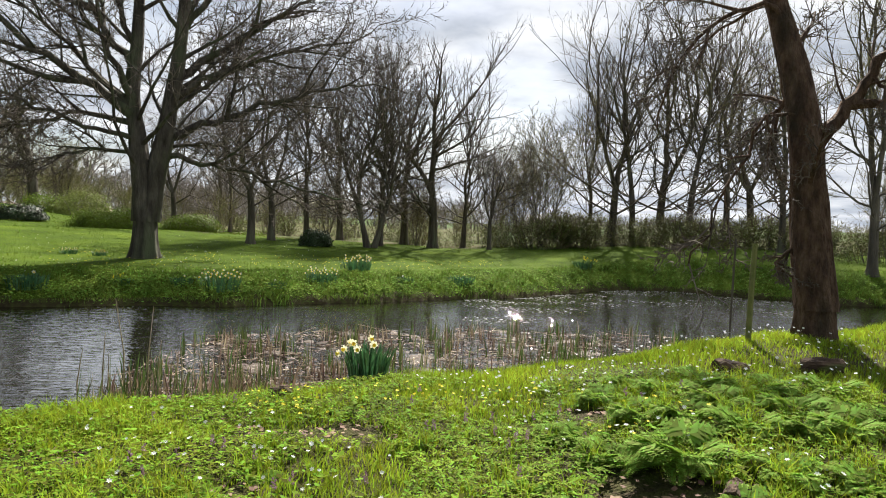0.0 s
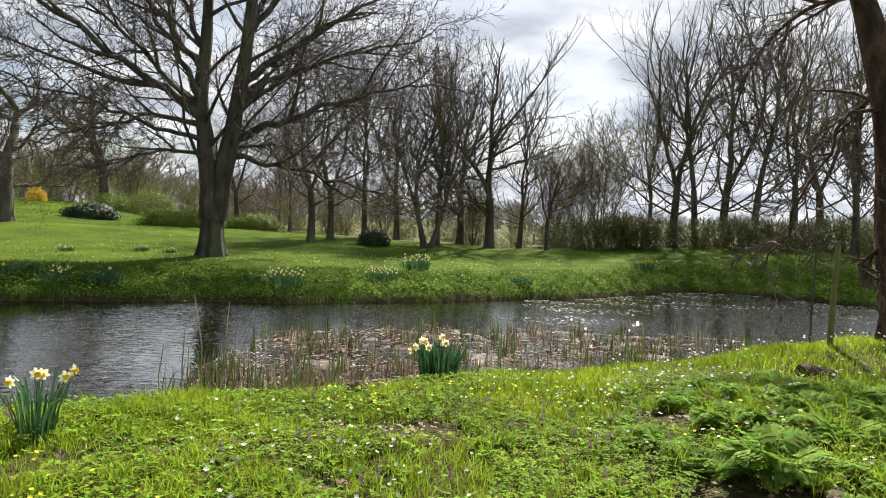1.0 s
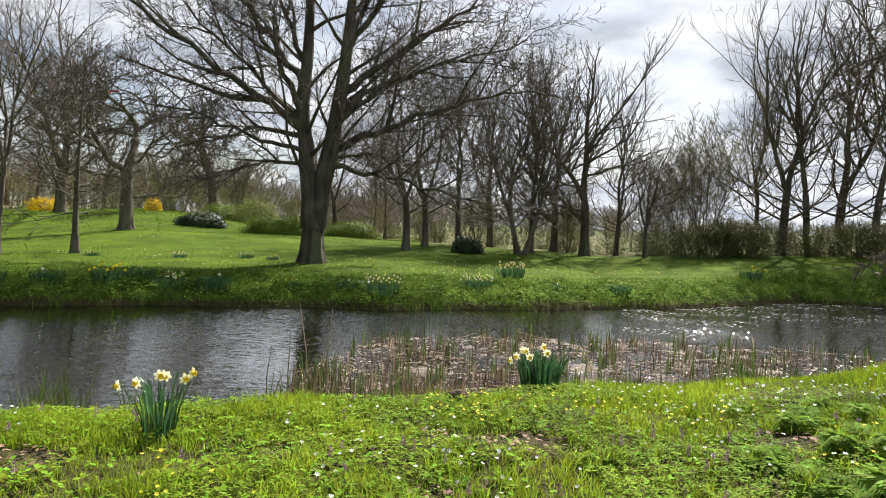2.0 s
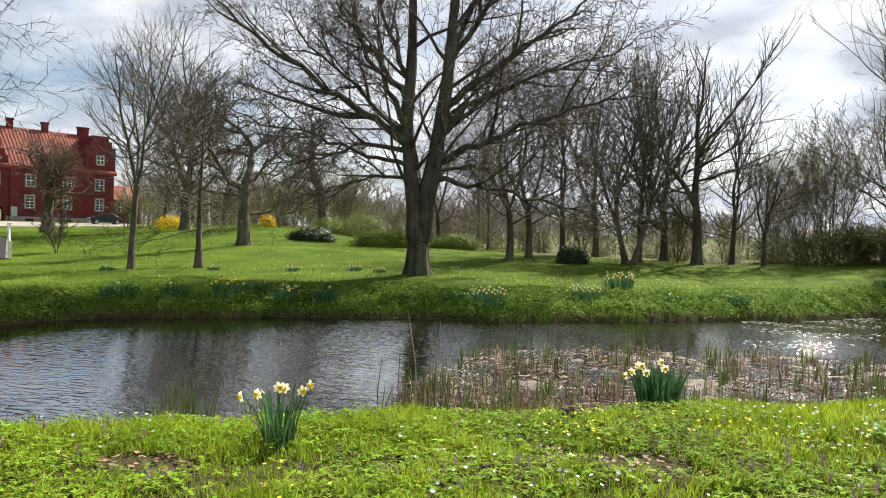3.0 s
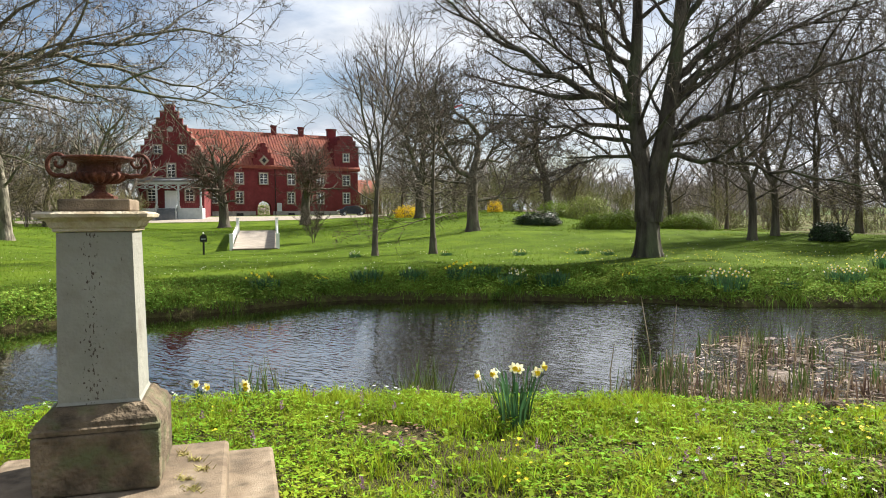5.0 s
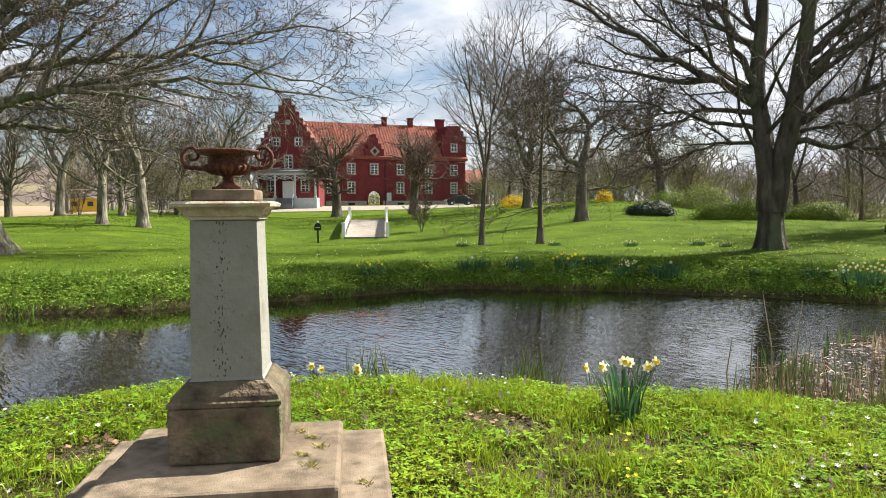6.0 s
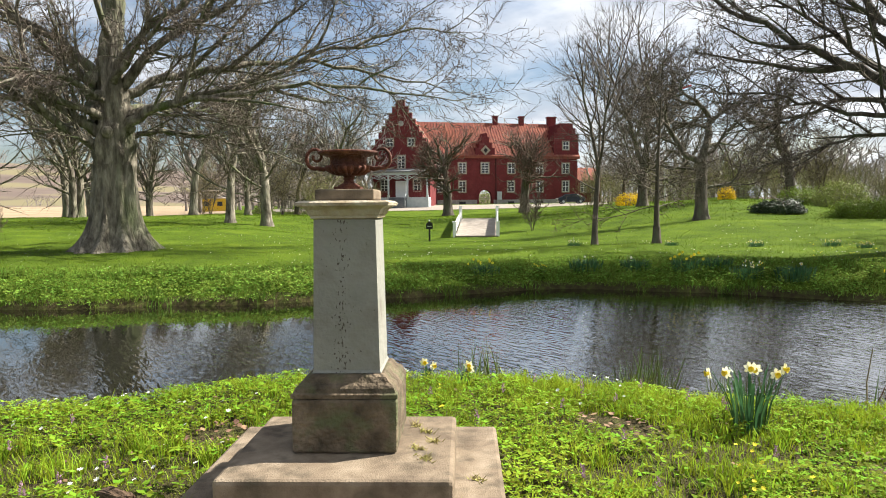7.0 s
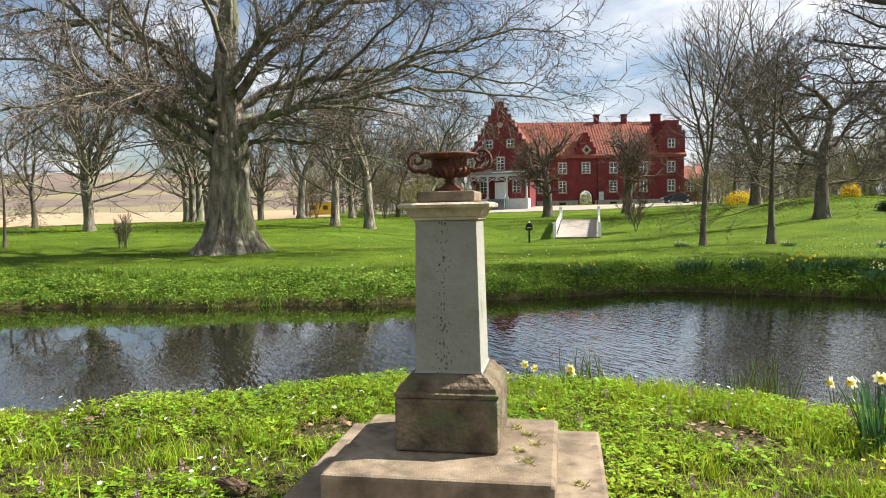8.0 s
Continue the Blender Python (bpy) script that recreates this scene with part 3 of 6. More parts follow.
CROWNS = {
    "spreading": dict(bole=0.27, first=0.25, ratio=0.78, angle=36, up=0.05, wiggle=0.13, sides=[2, 2, 2, 1, 1], side=0.8, three=0.3, levels=5, fine=5, tip=0.1, thin=0.0075),
    "crooked": dict(bole=0.34, first=0.26, ratio=0.80, angle=44, up=0.03, wiggle=0.22, sides=[2, 2, 2, 1, 1], side=0.8, three=0.3, levels=5, fine=6, tip=0.0, thin=0.009),
    "tall": dict(bole=0.30, first=0.30, ratio=0.75, angle=19, up=0.10, wiggle=0.11, sides=[5, 4, 3, 2, 1], side=0.60, three=0.05, levels=5, fine=4, tip=0.1, thin=0.0075),
    "globe": dict(bole=0.20, first=0.25, ratio=0.80, angle=30, up=0.05, wiggle=0.07, sides=[6, 5, 4, 2, 1], side=0.8, three=0.4, levels=5, fine=5, tip=0.1, thin=0.009),
    "vase": dict(bole=0.40, first=0.24, ratio=0.76, angle=26, up=0.11, wiggle=0.07, sides=[3, 2, 2, 1, 1], side=0.95, three=0.35, levels=4, fine=7, tip=0.15, thin=0.0055),
    "lime": dict(bole=0.33, first=0.17, ratio=0.80, angle=38, up=0.07, wiggle=0.12, sides=[5, 3, 2, 2, 1], side=0.95, three=0.5, levels=5, fine=6, tip=0.15, thin=0.0075),
    "far": dict(bole=0.24, first=0.32, ratio=0.80, angle=36, up=0.05, wiggle=0.12, sides=[1, 1], side=0.8, three=0.2, levels=2, fine=5, tip=0.1, thin=0.075),
    "thicket": dict(bole=0.12, first=0.34, ratio=0.75, angle=30, up=0.10, wiggle=0.12, sides=[1, 1, 1], side=0.8, three=0.2, levels=3, fine=2, tip=0.15, thin=0.010),
}


def crown_meshes(kind, h, r, seed, stems=1, lean=0.0, way=0.0):
    """Wood and twigs of a forked tree of height h with its foot at the origin."""
    rng, S = random.Random(seed), CROWNS[kind]
    wood, twig = Mesh(), Mesh()
    for s in range(stems):
        a = way + 6.28 * s / stems + (rng.uniform(-0.4, 0.4) if stems > 1 else 0.0)
        out = Vector((math.cos(a), math.sin(a), 0))
        p = out * (r * 1.2 if stems > 1 else 0.0) + Vector((0, 0, -0.2))
        d = (out * lean * rng.uniform(0.6, 1.2) + Vector((0, 0, 1))).normalized()
        n, line = 7, [p]
        for i in range(n):
            d = (d + Vector((rng.gauss(0, 1), rng.gauss(0, 1), 0)) * S["wiggle"] * 0.22 + Vector((0, 0, 0.06))).normalized()
            line.append(line[-1] + d * (h * S["bole"] / n))
        wood.tube(line, [r * (1.75, 1.22, 1.06, 1.0, 0.96, 0.93, 0.9, 0.88)[i] for i in range(n + 1)], 12)
        for i in range(S["sides"][0]):               # shoots on the upper bole
            o = line[rng.randint(4, n)]
            b = rng.uniform(0, 6.28)
            forked(wood, twig, o, Vector((math.cos(b), math.sin(b), rng.uniform(0.1, 0.7))).normalized(), h * S["first"] * rng.uniform(0.5, 0.9), r * 0.28, min(2, S["levels"] - 1), S, rng)
        for j in range(2 if rng.random() > S["three"] else 3):
            sd = Matrix.Rotation(a + j * 2.3 + 0.6, 3, d) @ d.orthogonal().normalized()
            g = radians(S["angle"] * rng.uniform(0.7, 1.2) * (0.4 if j == 0 else 1.0))
            forked(wood, twig, line[-1], d * math.cos(g) + sd * math.sin(g), h * S["first"] * rng.uniform(0.85, 1.1), r * (0.74 if j == 0 else 0.58), 0, S, rng)
    top = max(v.z for v in twig.v)
    k = h / top
    for m in (wood, twig):
        m.v = [v * k for v in m.v]
    return wood, twig


def forked_tree(name, kind, at, h, r, label, seed, bark="bark", twigs="twig", group="", rz=0.0, **more):
    e = thing(name, at, label, "tree", rz, group)
    wood, twig = crown_meshes(kind, h, r, seed, **more)
    return finish(e, wood, twig, bark, twigs)


def again(ob, az, d, rz=0.0, scale=1.0, label=""):
    x, y, z = spot(az, d)
    c = copy_thing(ob, pose(x, y, z - 0.05, 0, 0, rz) @ Matrix.Scale(scale, 4))
    return tagged(c, label) if label else c


def limbed_tree(name, at, az, label, bark, stems, limbs, extra, foot, seed, spec="limb", fills=4, rise=0.55, filler="fill", rough=0.16, burls=0):
    """An old tree: its stems and main limbs run through given points (across, up), seen square to the angle az; more limbs fill the crown."""
    rng = random.Random(seed)
    e = thing(name, at, label, "tree", az)
    wood, twig = Mesh(), Mesh()
    flare(wood, *foot[:2], rng, *foot[2:])
    sp, fill = SPECS[spec], SPECS[filler]
    for line, r0, r1 in stems:
        wood.bole(line, r0, r1, sides=36, rings=8, rough=rough)
        for i in range(2, len(line)):
            a, b = Vector(line[i - 1]), Vector(line[i])
            for q in range(fills):
                p = a.lerp(b, (q + 0.5) / fills)
                ang = rng.uniform(0, 6.28)
                w = Vector((math.cos(ang), math.sin(ang), rise + 0.06 * i))
                grow(wood, twig, p, w, extra * rng.uniform(0.7, 1.3) * (1 - 0.05 * i), r0 * 0.24, 1, fill, rng)
    for q in range(burls):                     # knots and healed stubs on the trunk
        a, z, r = rng.uniform(0, 6.28), rng.uniform(0.9, 6.0), rng.uniform(0.10, 0.24)
        o = Vector((math.cos(a) * foot[0] * 0.84, math.sin(a) * foot[0] * 0.84, z))
        out = Vector((math.cos(a), math.sin(a), 0.25))
        wood.tube([o - out * r * 0.8, o - out * r * 0.2, o + out * r * 0.35, o + out * r * 0.7, o + out * r * 0.8], [r * 1.5, r * 1.25, r, r * 0.6, r * 0.05], 9)
    for line, r0 in limbs:
        pts = [Vector(line[0])]
        for a, b in zip(line, line[1:]):
            a, b = Vector(a), Vector(b)
            for t in (0.25, 0.5, 0.75, 1.0):
                j = Vector((rng.gauss(0, 1), rng.gauss(0, 1), rng.gauss(0, 1))) * (b - a).length * 0.03
                pts.append(a.lerp(b, t) + j)
        length = sum((b - a).length for a, b in zip(pts, pts[1:]))
        branch(wood, twig, pts, r0, 0.012, 1, sp, rng, length)
        for t in (0.25, 0.38, 0.5, 0.62, 0.74, 0.86):        # side limbs
            i = int(t * (len(pts) - 1))
            ax = (pts[i + 1] - pts[i]).normalized()
            sd = Matrix.Rotation(rng.uniform(0, 6.28), 3, ax) @ ax.orthogonal().normalized()
            grow(wood, twig, pts[i], ax * 0.75 + sd * 0.6 + Vector((0, 0, 0.15)), length * rng.uniform(0.3, 0.45) * (1.15 - t * 0.6), r0 * (1 - t) * 0.7 + 0.008, 1, fill, rng)
    return finish(e, wood, twig, bark)


BX, BY, BZ = spot(23.4, 24.7)
limbed_tree(
    "beech_tree", (BX, BY, BZ), 23.4, "large bare twin-stemmed beech on the lawn by the pond", "beechbark",
    [([(-0.05, 0, 1.2), (-0.14, 0, 2.4), (-0.32, 0.1, 4.0), (-0.5, 0.1, 5.4), (-0.38, 0.2, 7.4), (-0.4, 0.3, 10), (-0.7, 0.4, 13), (-1.0, 0.4, 16.5)], 0.36, 0.05),
     ([(0.1, 0, 1.2), (0.22, 0, 2.4), (0.5, -0.1, 4.0), (0.78, -0.1, 6.0), (0.98, -0.2, 8.0), (1.15, -0.3, 10.4), (1.6, -0.3, 13.5), (2.0, -0.3, 17)], 0.38, 0.05)],
    [([(-0.5, 0, 4.7), (-1.6, -0.3, 5.4), (-3.2, -0.6, 6.3), (-5.2, -0.9, 7.6), (-7.0, -1.0, 9.2), (-7.8, -1.0, 11)], 0.22),
     ([(0.6, 0, 4.0), (2.0, -0.4, 4.7), (3.8, -0.9, 5.4), (5.5, -1.2, 6.0), (7.2, -1.4, 6.3), (8.4, -1.4, 6.2)], 0.17),
     ([(-0.4, 0, 3.4), (-1.6, -0.6, 3.4), (-3.0, -1.2, 2.9), (-4.2, -1.6, 2.5)], 0.09),
     ([(0.6, 0, 3.4), (2.0, -0.8, 3.2), (3.6, -1.5, 2.8), (5.4, -2.0, 2.3), (7.0, -2.2, 2.0)], 0.12),
     ([(-0.5, 0, 4.4), (-2.0, 0.5, 4.7), (-3.6, 0.9, 4.2), (-4.8, 1.2, 3.9), (-5.6, 1.3, 4.4)], 0.12),
     ([(0.8, 0, 6.0), (2.4, 0.5, 7.4), (4.2, 0.9, 8.7), (6.0, 1.3, 10.2), (7.0, 1.5, 12)], 0.18),
     ([(-0.4, 0, 6.0), (-1.8, 0.6, 7.8), (-3.0, 1.0, 9.8), (-3.8, 1.2, 12.4)], 0.17),
     ([(0.9, 0, 7.4), (2.2, -0.6, 9.4), (3.4, -1.2, 11.6), (4.4, -1.4, 14)], 0.16),
     ([(-0.45, 0, 5.2), (-1.5, -1.0, 6.8), (-2.6, -1.8, 8.6), (-3.2, -2.4, 11)], 0.15),
     ([(0.7, 0, 5.0), (1.8, 1.4, 6.0), (2.6, 2.8, 7.4), (3.6, 4.0, 9)], 0.15),
     ([(-0.4, 0.1, 6.6), (-1.2, 0.4, 8.6), (-1.9, 0.8, 10.8), (-2.4, 1.0, 13.5)], 0.13),
     ([(-0.5, 0, 4.9), (-2.2, 0.2, 6.6), (-4.0, 0.3, 8.0), (-5.6, 0.5, 10.2)], 0.13),
     ([(0.8, 0, 5.4), (2.4, -0.2, 6.4), (4.4, -0.4, 7.3), (6.6, -0.5, 7.9), (8.0, -0.6, 8.8)], 0.14),
     ([(0.95, 0, 7.8), (1.9, 0.5, 10.0), (2.9, 0.9, 12.2), (3.4, 1.2, 15)], 0.13),
     ([(-0.45, 0, 3.9), (-1.8, -0.9, 4.1), (-3.4, -1.6, 4.6), (-5.2, -2.2, 4.9), (-6.6, -2.4, 5.6)], 0.10),
     ([(0.5, 0, 3.7), (1.8, 0.8, 4.0), (3.2, 1.5, 3.9), (4.8, 2.0, 3.6)], 0.09)],
    5.6, (0.40, 1.9, 8, 0.32), 11, fills=2)

LX, LY, LZ = spot(82.8, 27.3)
limbed_tree(
    "old_beech_tree", (LX, LY, LZ), 82.8, "massive old bare tree with fluted trunk and long drooping limbs", "palebark",
    [([(0, 0, 2.2), (0.0, 0, 3.6), (0.05, 0, 5.0), (0.0, 0, 6.4), (0.15, 0, 8.0), (0.2, 0, 10), (0.2, 0, 13), (0.3, 0, 16)], 0.66, 0.08)],
    [([(0.2, -0.2, 4.2), (1.5, -1.0, 5.0), (3.6, -2.0, 5.4), (6.4, -2.8, 5.7), (9.6, -3.2, 5.6), (12.5, -3.4, 5.4)], 0.22),
     ([(0.2, 0, 5.2), (1.8, 0.2, 6.2), (4.6, 0.2, 6.9), (8.0, 0.0, 7.2), (11.0, -0.4, 6.6), (13.6, -0.6, 6.2)], 0.24),
     ([(0.2, 0, 5.6), (1.6, -1.0, 7.2), (4.2, -1.6, 9.0), (7.0, -2.0, 10.2), (10, -2.2, 10.4)], 0.24),
     ([(0.1, 0.2, 4.8), (1.4, 1.6, 5.4), (3.2, 3.4, 5.6), (5.2, 5.0, 5.0)], 0.18),
     ([(-0.2, 0, 4.0), (-1.2, -0.4, 4.6), (-2.8, -0.9, 6.0), (-4.6, -1.2, 8.2), (-6.4, -1.4, 9.6), (-8.6, -1.6, 9.9)], 0.26),
     ([(-0.2, 0, 3.4), (-1.5, -0.8, 4.2), (-3.6, -1.6, 5.8), (-5.8, -2.0, 6.4), (-8.6, -2.2, 6.6)], 0.24),
     ([(-0.2, 0, 5.4), (-1.4, 0.6, 6.6), (-3.2, 1.0, 8.4), (-4.4, 1.2, 11)], 0.22),
     ([(-0.1, 0, 5.0), (-1.2, -1.8, 5.6), (-2.2, -3.6, 5.4), (-3.4, -5.4, 4.4)], 0.16),
     ([(0.1, -0.2, 5.8), (0.8, -2.2, 6.8), (2.0, -4.2, 7.2), (3.6, -6.0, 6.6)], 0.18),
     ([(-0.1, 0.2, 5.6), (-0.8, 2.2, 6.8), (-2.0, 4.2, 7.6), (-3.0, 6.0, 8.4)], 0.18),
     ([(0.2, -0.1, 4.6), (2.2, -0.6, 5.2), (5.0, -1.0, 6.2), (8.4, -1.6, 7.8), (11.4, -2.0, 8.4), (13.8, -2.2, 8.2)], 0.20),
     ([(0.2, 0.1, 3.9), (1.6, 0.6, 4.3), (3.6, 1.0, 4.2), (6.0, 1.2, 3.6), (8.0, 1.3, 2.8)], 0.14),
     ([(0.1, -0.3, 6.2), (1.2, -1.4, 7.6), (2.8, -2.6, 8.6), (5.2, -3.6, 8.8), (8.0, -4.4, 8.2)], 0.19),
     ([(-0.2, -0.2, 4.6), (-2.0, -1.4, 5.2), (-4.4, -2.6, 5.4), (-6.8, -3.4, 4.6), (-8.6, -3.8, 3.6)], 0.17),
     ([(-0.2, 0.1, 6.0), (-1.8, 0.4, 7.4), (-4.0, 0.6, 8.4), (-7.0, 0.8, 8.6), (-9.5, 0.8, 8.0)], 0.20)],
    6.4, (0.80, 3.0, 10, 0.72), 23, fills=1, rise=0.25, filler="droop", rough=0.42, burls=16)

RX, RY, RZ = spot(-28.7, 10.4)
limbed_tree(
    "leaning_tree", (RX, RY, RZ), -28.7, "leaning red-brown barked tree with mossy foot on the near bank", "redbark",
    [([(0.02, 0, 0.4), (-0.10, 0, 1.4), (-0.20, 0, 2.5), (-0.36, 0, 3.4), (-0.58, 0, 4.2), (-0.80, 0, 5.0), (-1.1, 0, 6.6), (-1.4, 0, 8.6)], 0.27, 0.08)],
    [([(-0.1, 0, 2.6), (0.2, 0.1, 3.0), (0.5, 0.1, 3.5), (0.9, 0.1, 4.1), (1.6, 0.2, 5.0), (2.4, 0.3, 5.8)], 0.14),
     ([(-0.4, 0, 4.1), (-0.8, -0.2, 4.5), (-1.5, -0.4, 4.2), (-1.9, -0.5, 3.5), (-2.1, -0.6, 2.8)], 0.055),
     ([(-0.4, 0, 3.4), (-0.6, 0.1, 3.0), (-0.62, 0.1, 2.4), (-0.3, 0.2, 1.6)], 0.045),
     ([(-0.2, 0, 1.3), (-0.5, -0.1, 1.0), (-0.2, -0.2, 0.75)], 0.04),
     ([(-0.2, 0, 3.0), (-0.7, -0.5, 2.9), (-1.1, -0.8, 1.9), (-1.5, -1.0, 0.9)], 0.035),
     ([(0.5, 0.1, 3.5), (0.8, -0.2, 3.0), (1.0, -0.3, 2.0)], 0.03)],
    1.8, (0.28, 0.6, 7, 0.35), 31, spec="sparse", fills=1, filler="sparse")


# ---- the other trees: one of a kind is grown, the rest are copies ----
BACK = "trees behind the lawn"
t_up = forked_tree("park_tree", "spreading", spot(15.6, 34), 11.5, 0.20, "bare tree with dark trunk on the lawn edge", 41, group=BACK)
t_up2 = forked_tree("park_tree", "tall", spot(0.8, 40), 13.5, 0.34, "bare tree with thick gnarled dark trunk among shrubs", 142, group=BACK)
t_sl = forked_tree("slender_tree", "tall", spot(11.2, 40), 13.5, 0.20, "tall slender bare tree with narrow crown", 43, group=BACK)
t_sl2 = forked_tree("slender_tree", "tall", spot(-15.4, 42), 16.5, 0.26, "tall slender bare tree with pale opening buds", 44, twigs="budtwig", group=BACK)
t_sl3 = forked_tree("slender_tree", "tall", spot(-13.7, 42), 16.0, 0.30, "tall bare tree with forking dark trunk", 151, group=BACK)
t_lean = forked_tree("three_stemmed_tree", "tall", spot(6.0, 36.5), 12.5, 0.19, "clump of three leaning bare stems", 45, group=BACK, stems=3, lean=0.36)
t_oak = forked_tree("oak_tree", "crooked", spot(37.1, 42), 10.6, 0.36, "old bare oak with crooked limbs on the lawn", 47)
t_globe = forked_tree("round_crowned_tree", "globe", spot(41.4, 58), 18.5, 0.42, "tall bare tree with dense domed crown", 52)
t_cone = simple_tree("young_tree", "cone", spot(40.6, 28.3), 7.4, 0.15, "young bare tree with many level branches", 47)
t_twin = forked_tree("twin_tree", "vase", spot(45.4, 27.7), 10.2, 0.13, "slim bare tree with fine upswept crown on the lawn", 48, lean=0.10, way=2.6)
t_lin = forked_tree("lime_tree", "lime", spot(57.0, 78), 11.0, 0.50, "pollarded bare lime tree before the manor", 49, twigs="limetwig", group="limes before the manor")
again(t_lin, 50.7, 78, 130, 0.98)
t_pale = forked_tree("pale_park_tree", "spreading", spot(71.8, 45), 13.5, 0.31, "bare park tree with thick pale trunk", 61, bark="palebark", group="park trees by the reed field")
t_wide = forked_tree("pale_park_tree", "tall", spot(92.6, 46), 14.0, 0.36, "bare multi-stemmed tree with arching grey stems", 66, bark="palebark", group="park trees by the reed field", stems=2, lean=0.10)
t_shr = simple_tree("bare_shrub", "shrub", spot(-8.3, 40), 6.5, 0.05, "bare many-stemmed shrub with pale buds", 50, "shrub", twigs="budtwig", stems=8, lean=0.32)

for i, (src, az, d, s) in enumerate([
        (t_up, 14.0, 37, 1.0), (t_sl, 5.2, 38, 0.95), (t_sl, -1.7, 42, 0.9), (t_up, -3.9, 38, 0.65), (t_sl3, 8.5, 44, 0.85), (t_up2, 3.2, 45, 0.95),
        (t_sl3, -17.4, 44, 1.1), (t_sl2, -19.6, 40, 1.0), (t_sl, -22.4, 44, 1.2), (t_up, -24.0, 46, 1.3),
        (t_sl2, -32.1, 32, 0.95), (t_up, -35, 36, 1.0), (t_sl, -12.0, 47, 0.95), (t_sl2, -26.3, 38, 0.9),
        (t_up, 21.4, 45, 0.9), (t_oak, 30.7, 60, 1.1), (t_up, 42.8, 72, 1.0), (t_sl, 17.2, 52, 0.8),
        (t_pale, 74.6, 46, 0.9), (t_pale, 85.9, 60, 1.0), (t_pale, 84.4, 70, 0.95), (t_wide, 80.5, 70, 0.9), (t_pale, 77.3, 62, 1.05),
        (t_wide, 73.1, 65, 0.9), (t_up, 96.2, 52, 0.95), (t_wide, 85.4, 55, 0.95), (t_pale, 67.0, 75, 1.1),
        (t_globe, 69.3, 84, 0.85), (t_globe, 65.6, 92, 0.75), (t_globe, 72.0, 90, 0.8), (t_up2, 38.5, 80, 0.9), (t_sl, 18, 58, 0.9)]):
    again(src, az, d, (i * 77) % 360, s)
again(t_cone, 98.0, 34, 20, 0.6)
for i, (az, d, s) in enumerate([(-6.6, 42, 0.85), (2.2, 44, 0.6), (-5.0, 46, 0.8), (9.5, 47, 0.6), (-33, 37, 0.6), (29, 64, 0.8), (33, 72, 0.9), (76, 80, 0.9), (70.5, 78, 0.9), (66, 90, 1.0)]):
    again(t_shr, az, d, i * 63, s)


# ---- the manor ----
def window(parent, x, y, z, w, h, name="window", cols=2, rows=4):
    """A window in a pale stone surround, with bars and panes, facing the local -y."""
    f = Mesh()
    b = 0.17
    f.box(x - w / 2 - b, y - 0.10, z - b, x - w / 2, y + 0.05, z + h + b)
    f.box(x + w / 2, y - 0.10, z - b, x + w / 2 + b, y + 0.05, z + h + b)
    f.box(x - w / 2, y - 0.10, z + h, x + w / 2, y + 0.05, z + h + b)
    f.box(x - w / 2 - 0.05, y - 0.16, z - b, x + w / 2 + 0.05, y + 0.05, z)
    win = part(name, f, M["limestone"], parent, "pale stone window surround")
    g = Mesh()
    g.box(x - w / 2, y - 0.015, z, x + w / 2, y + 0.02, z + h)
    part("pane", g, M["glass"], win, "dark reflecting window glass")
    s = Mesh()
    for i in range(cols + 1):
        c = x - w / 2 + w * i / cols
        s.box(c - 0.03, y - 0.06, z, c + 0.045, y - 0.016, z + h)
    for i in range(rows + 1):
        c = z + h * i / rows
        t = 0.045 if i in (0, rows, rows // 2) else 0.018
        s.box(x - w / 2, y - 0.055, c - t, x + w / 2, y - 0.018, c + t)
    part("sash", s, M["white"], win, "white painted sash bars")
    return win


M["glass"] = mat("glass", [(0.02, 0.024, 0.028), (0.05, 0.055, 0.06)], 1.0, 0.06, spec=0.7)
M["arch"] = mat("arch", [(0.20, 0.19, 0.17), (0.34, 0.32, 0.29)], 2.0, 0.9, 0.3, 12)
M["doorwhite"] = mat("doorwhite", [(0.72, 0.74, 0.74), (0.82, 0.83, 0.82)], 2.0, 0.5)


def prism(mb, outline, y0, y1):
    """A solid from an outline (x, z), between two depths."""
    k, n = len(mb.v), len(outline)
    mb.v += [Vector((x, y0, z)) for x, z in outline] + [Vector((x, y1, z)) for x, z in outline]
    mb.f.append(tuple(k + i for i in range(n)))
    mb.f.append(tuple(k + n + n - 1 - i for i in range(n)))
    for i in range(n):
        j = (i + 1) % n
        mb.f.append((k + j, k + i, k + n + i, k + n + j))


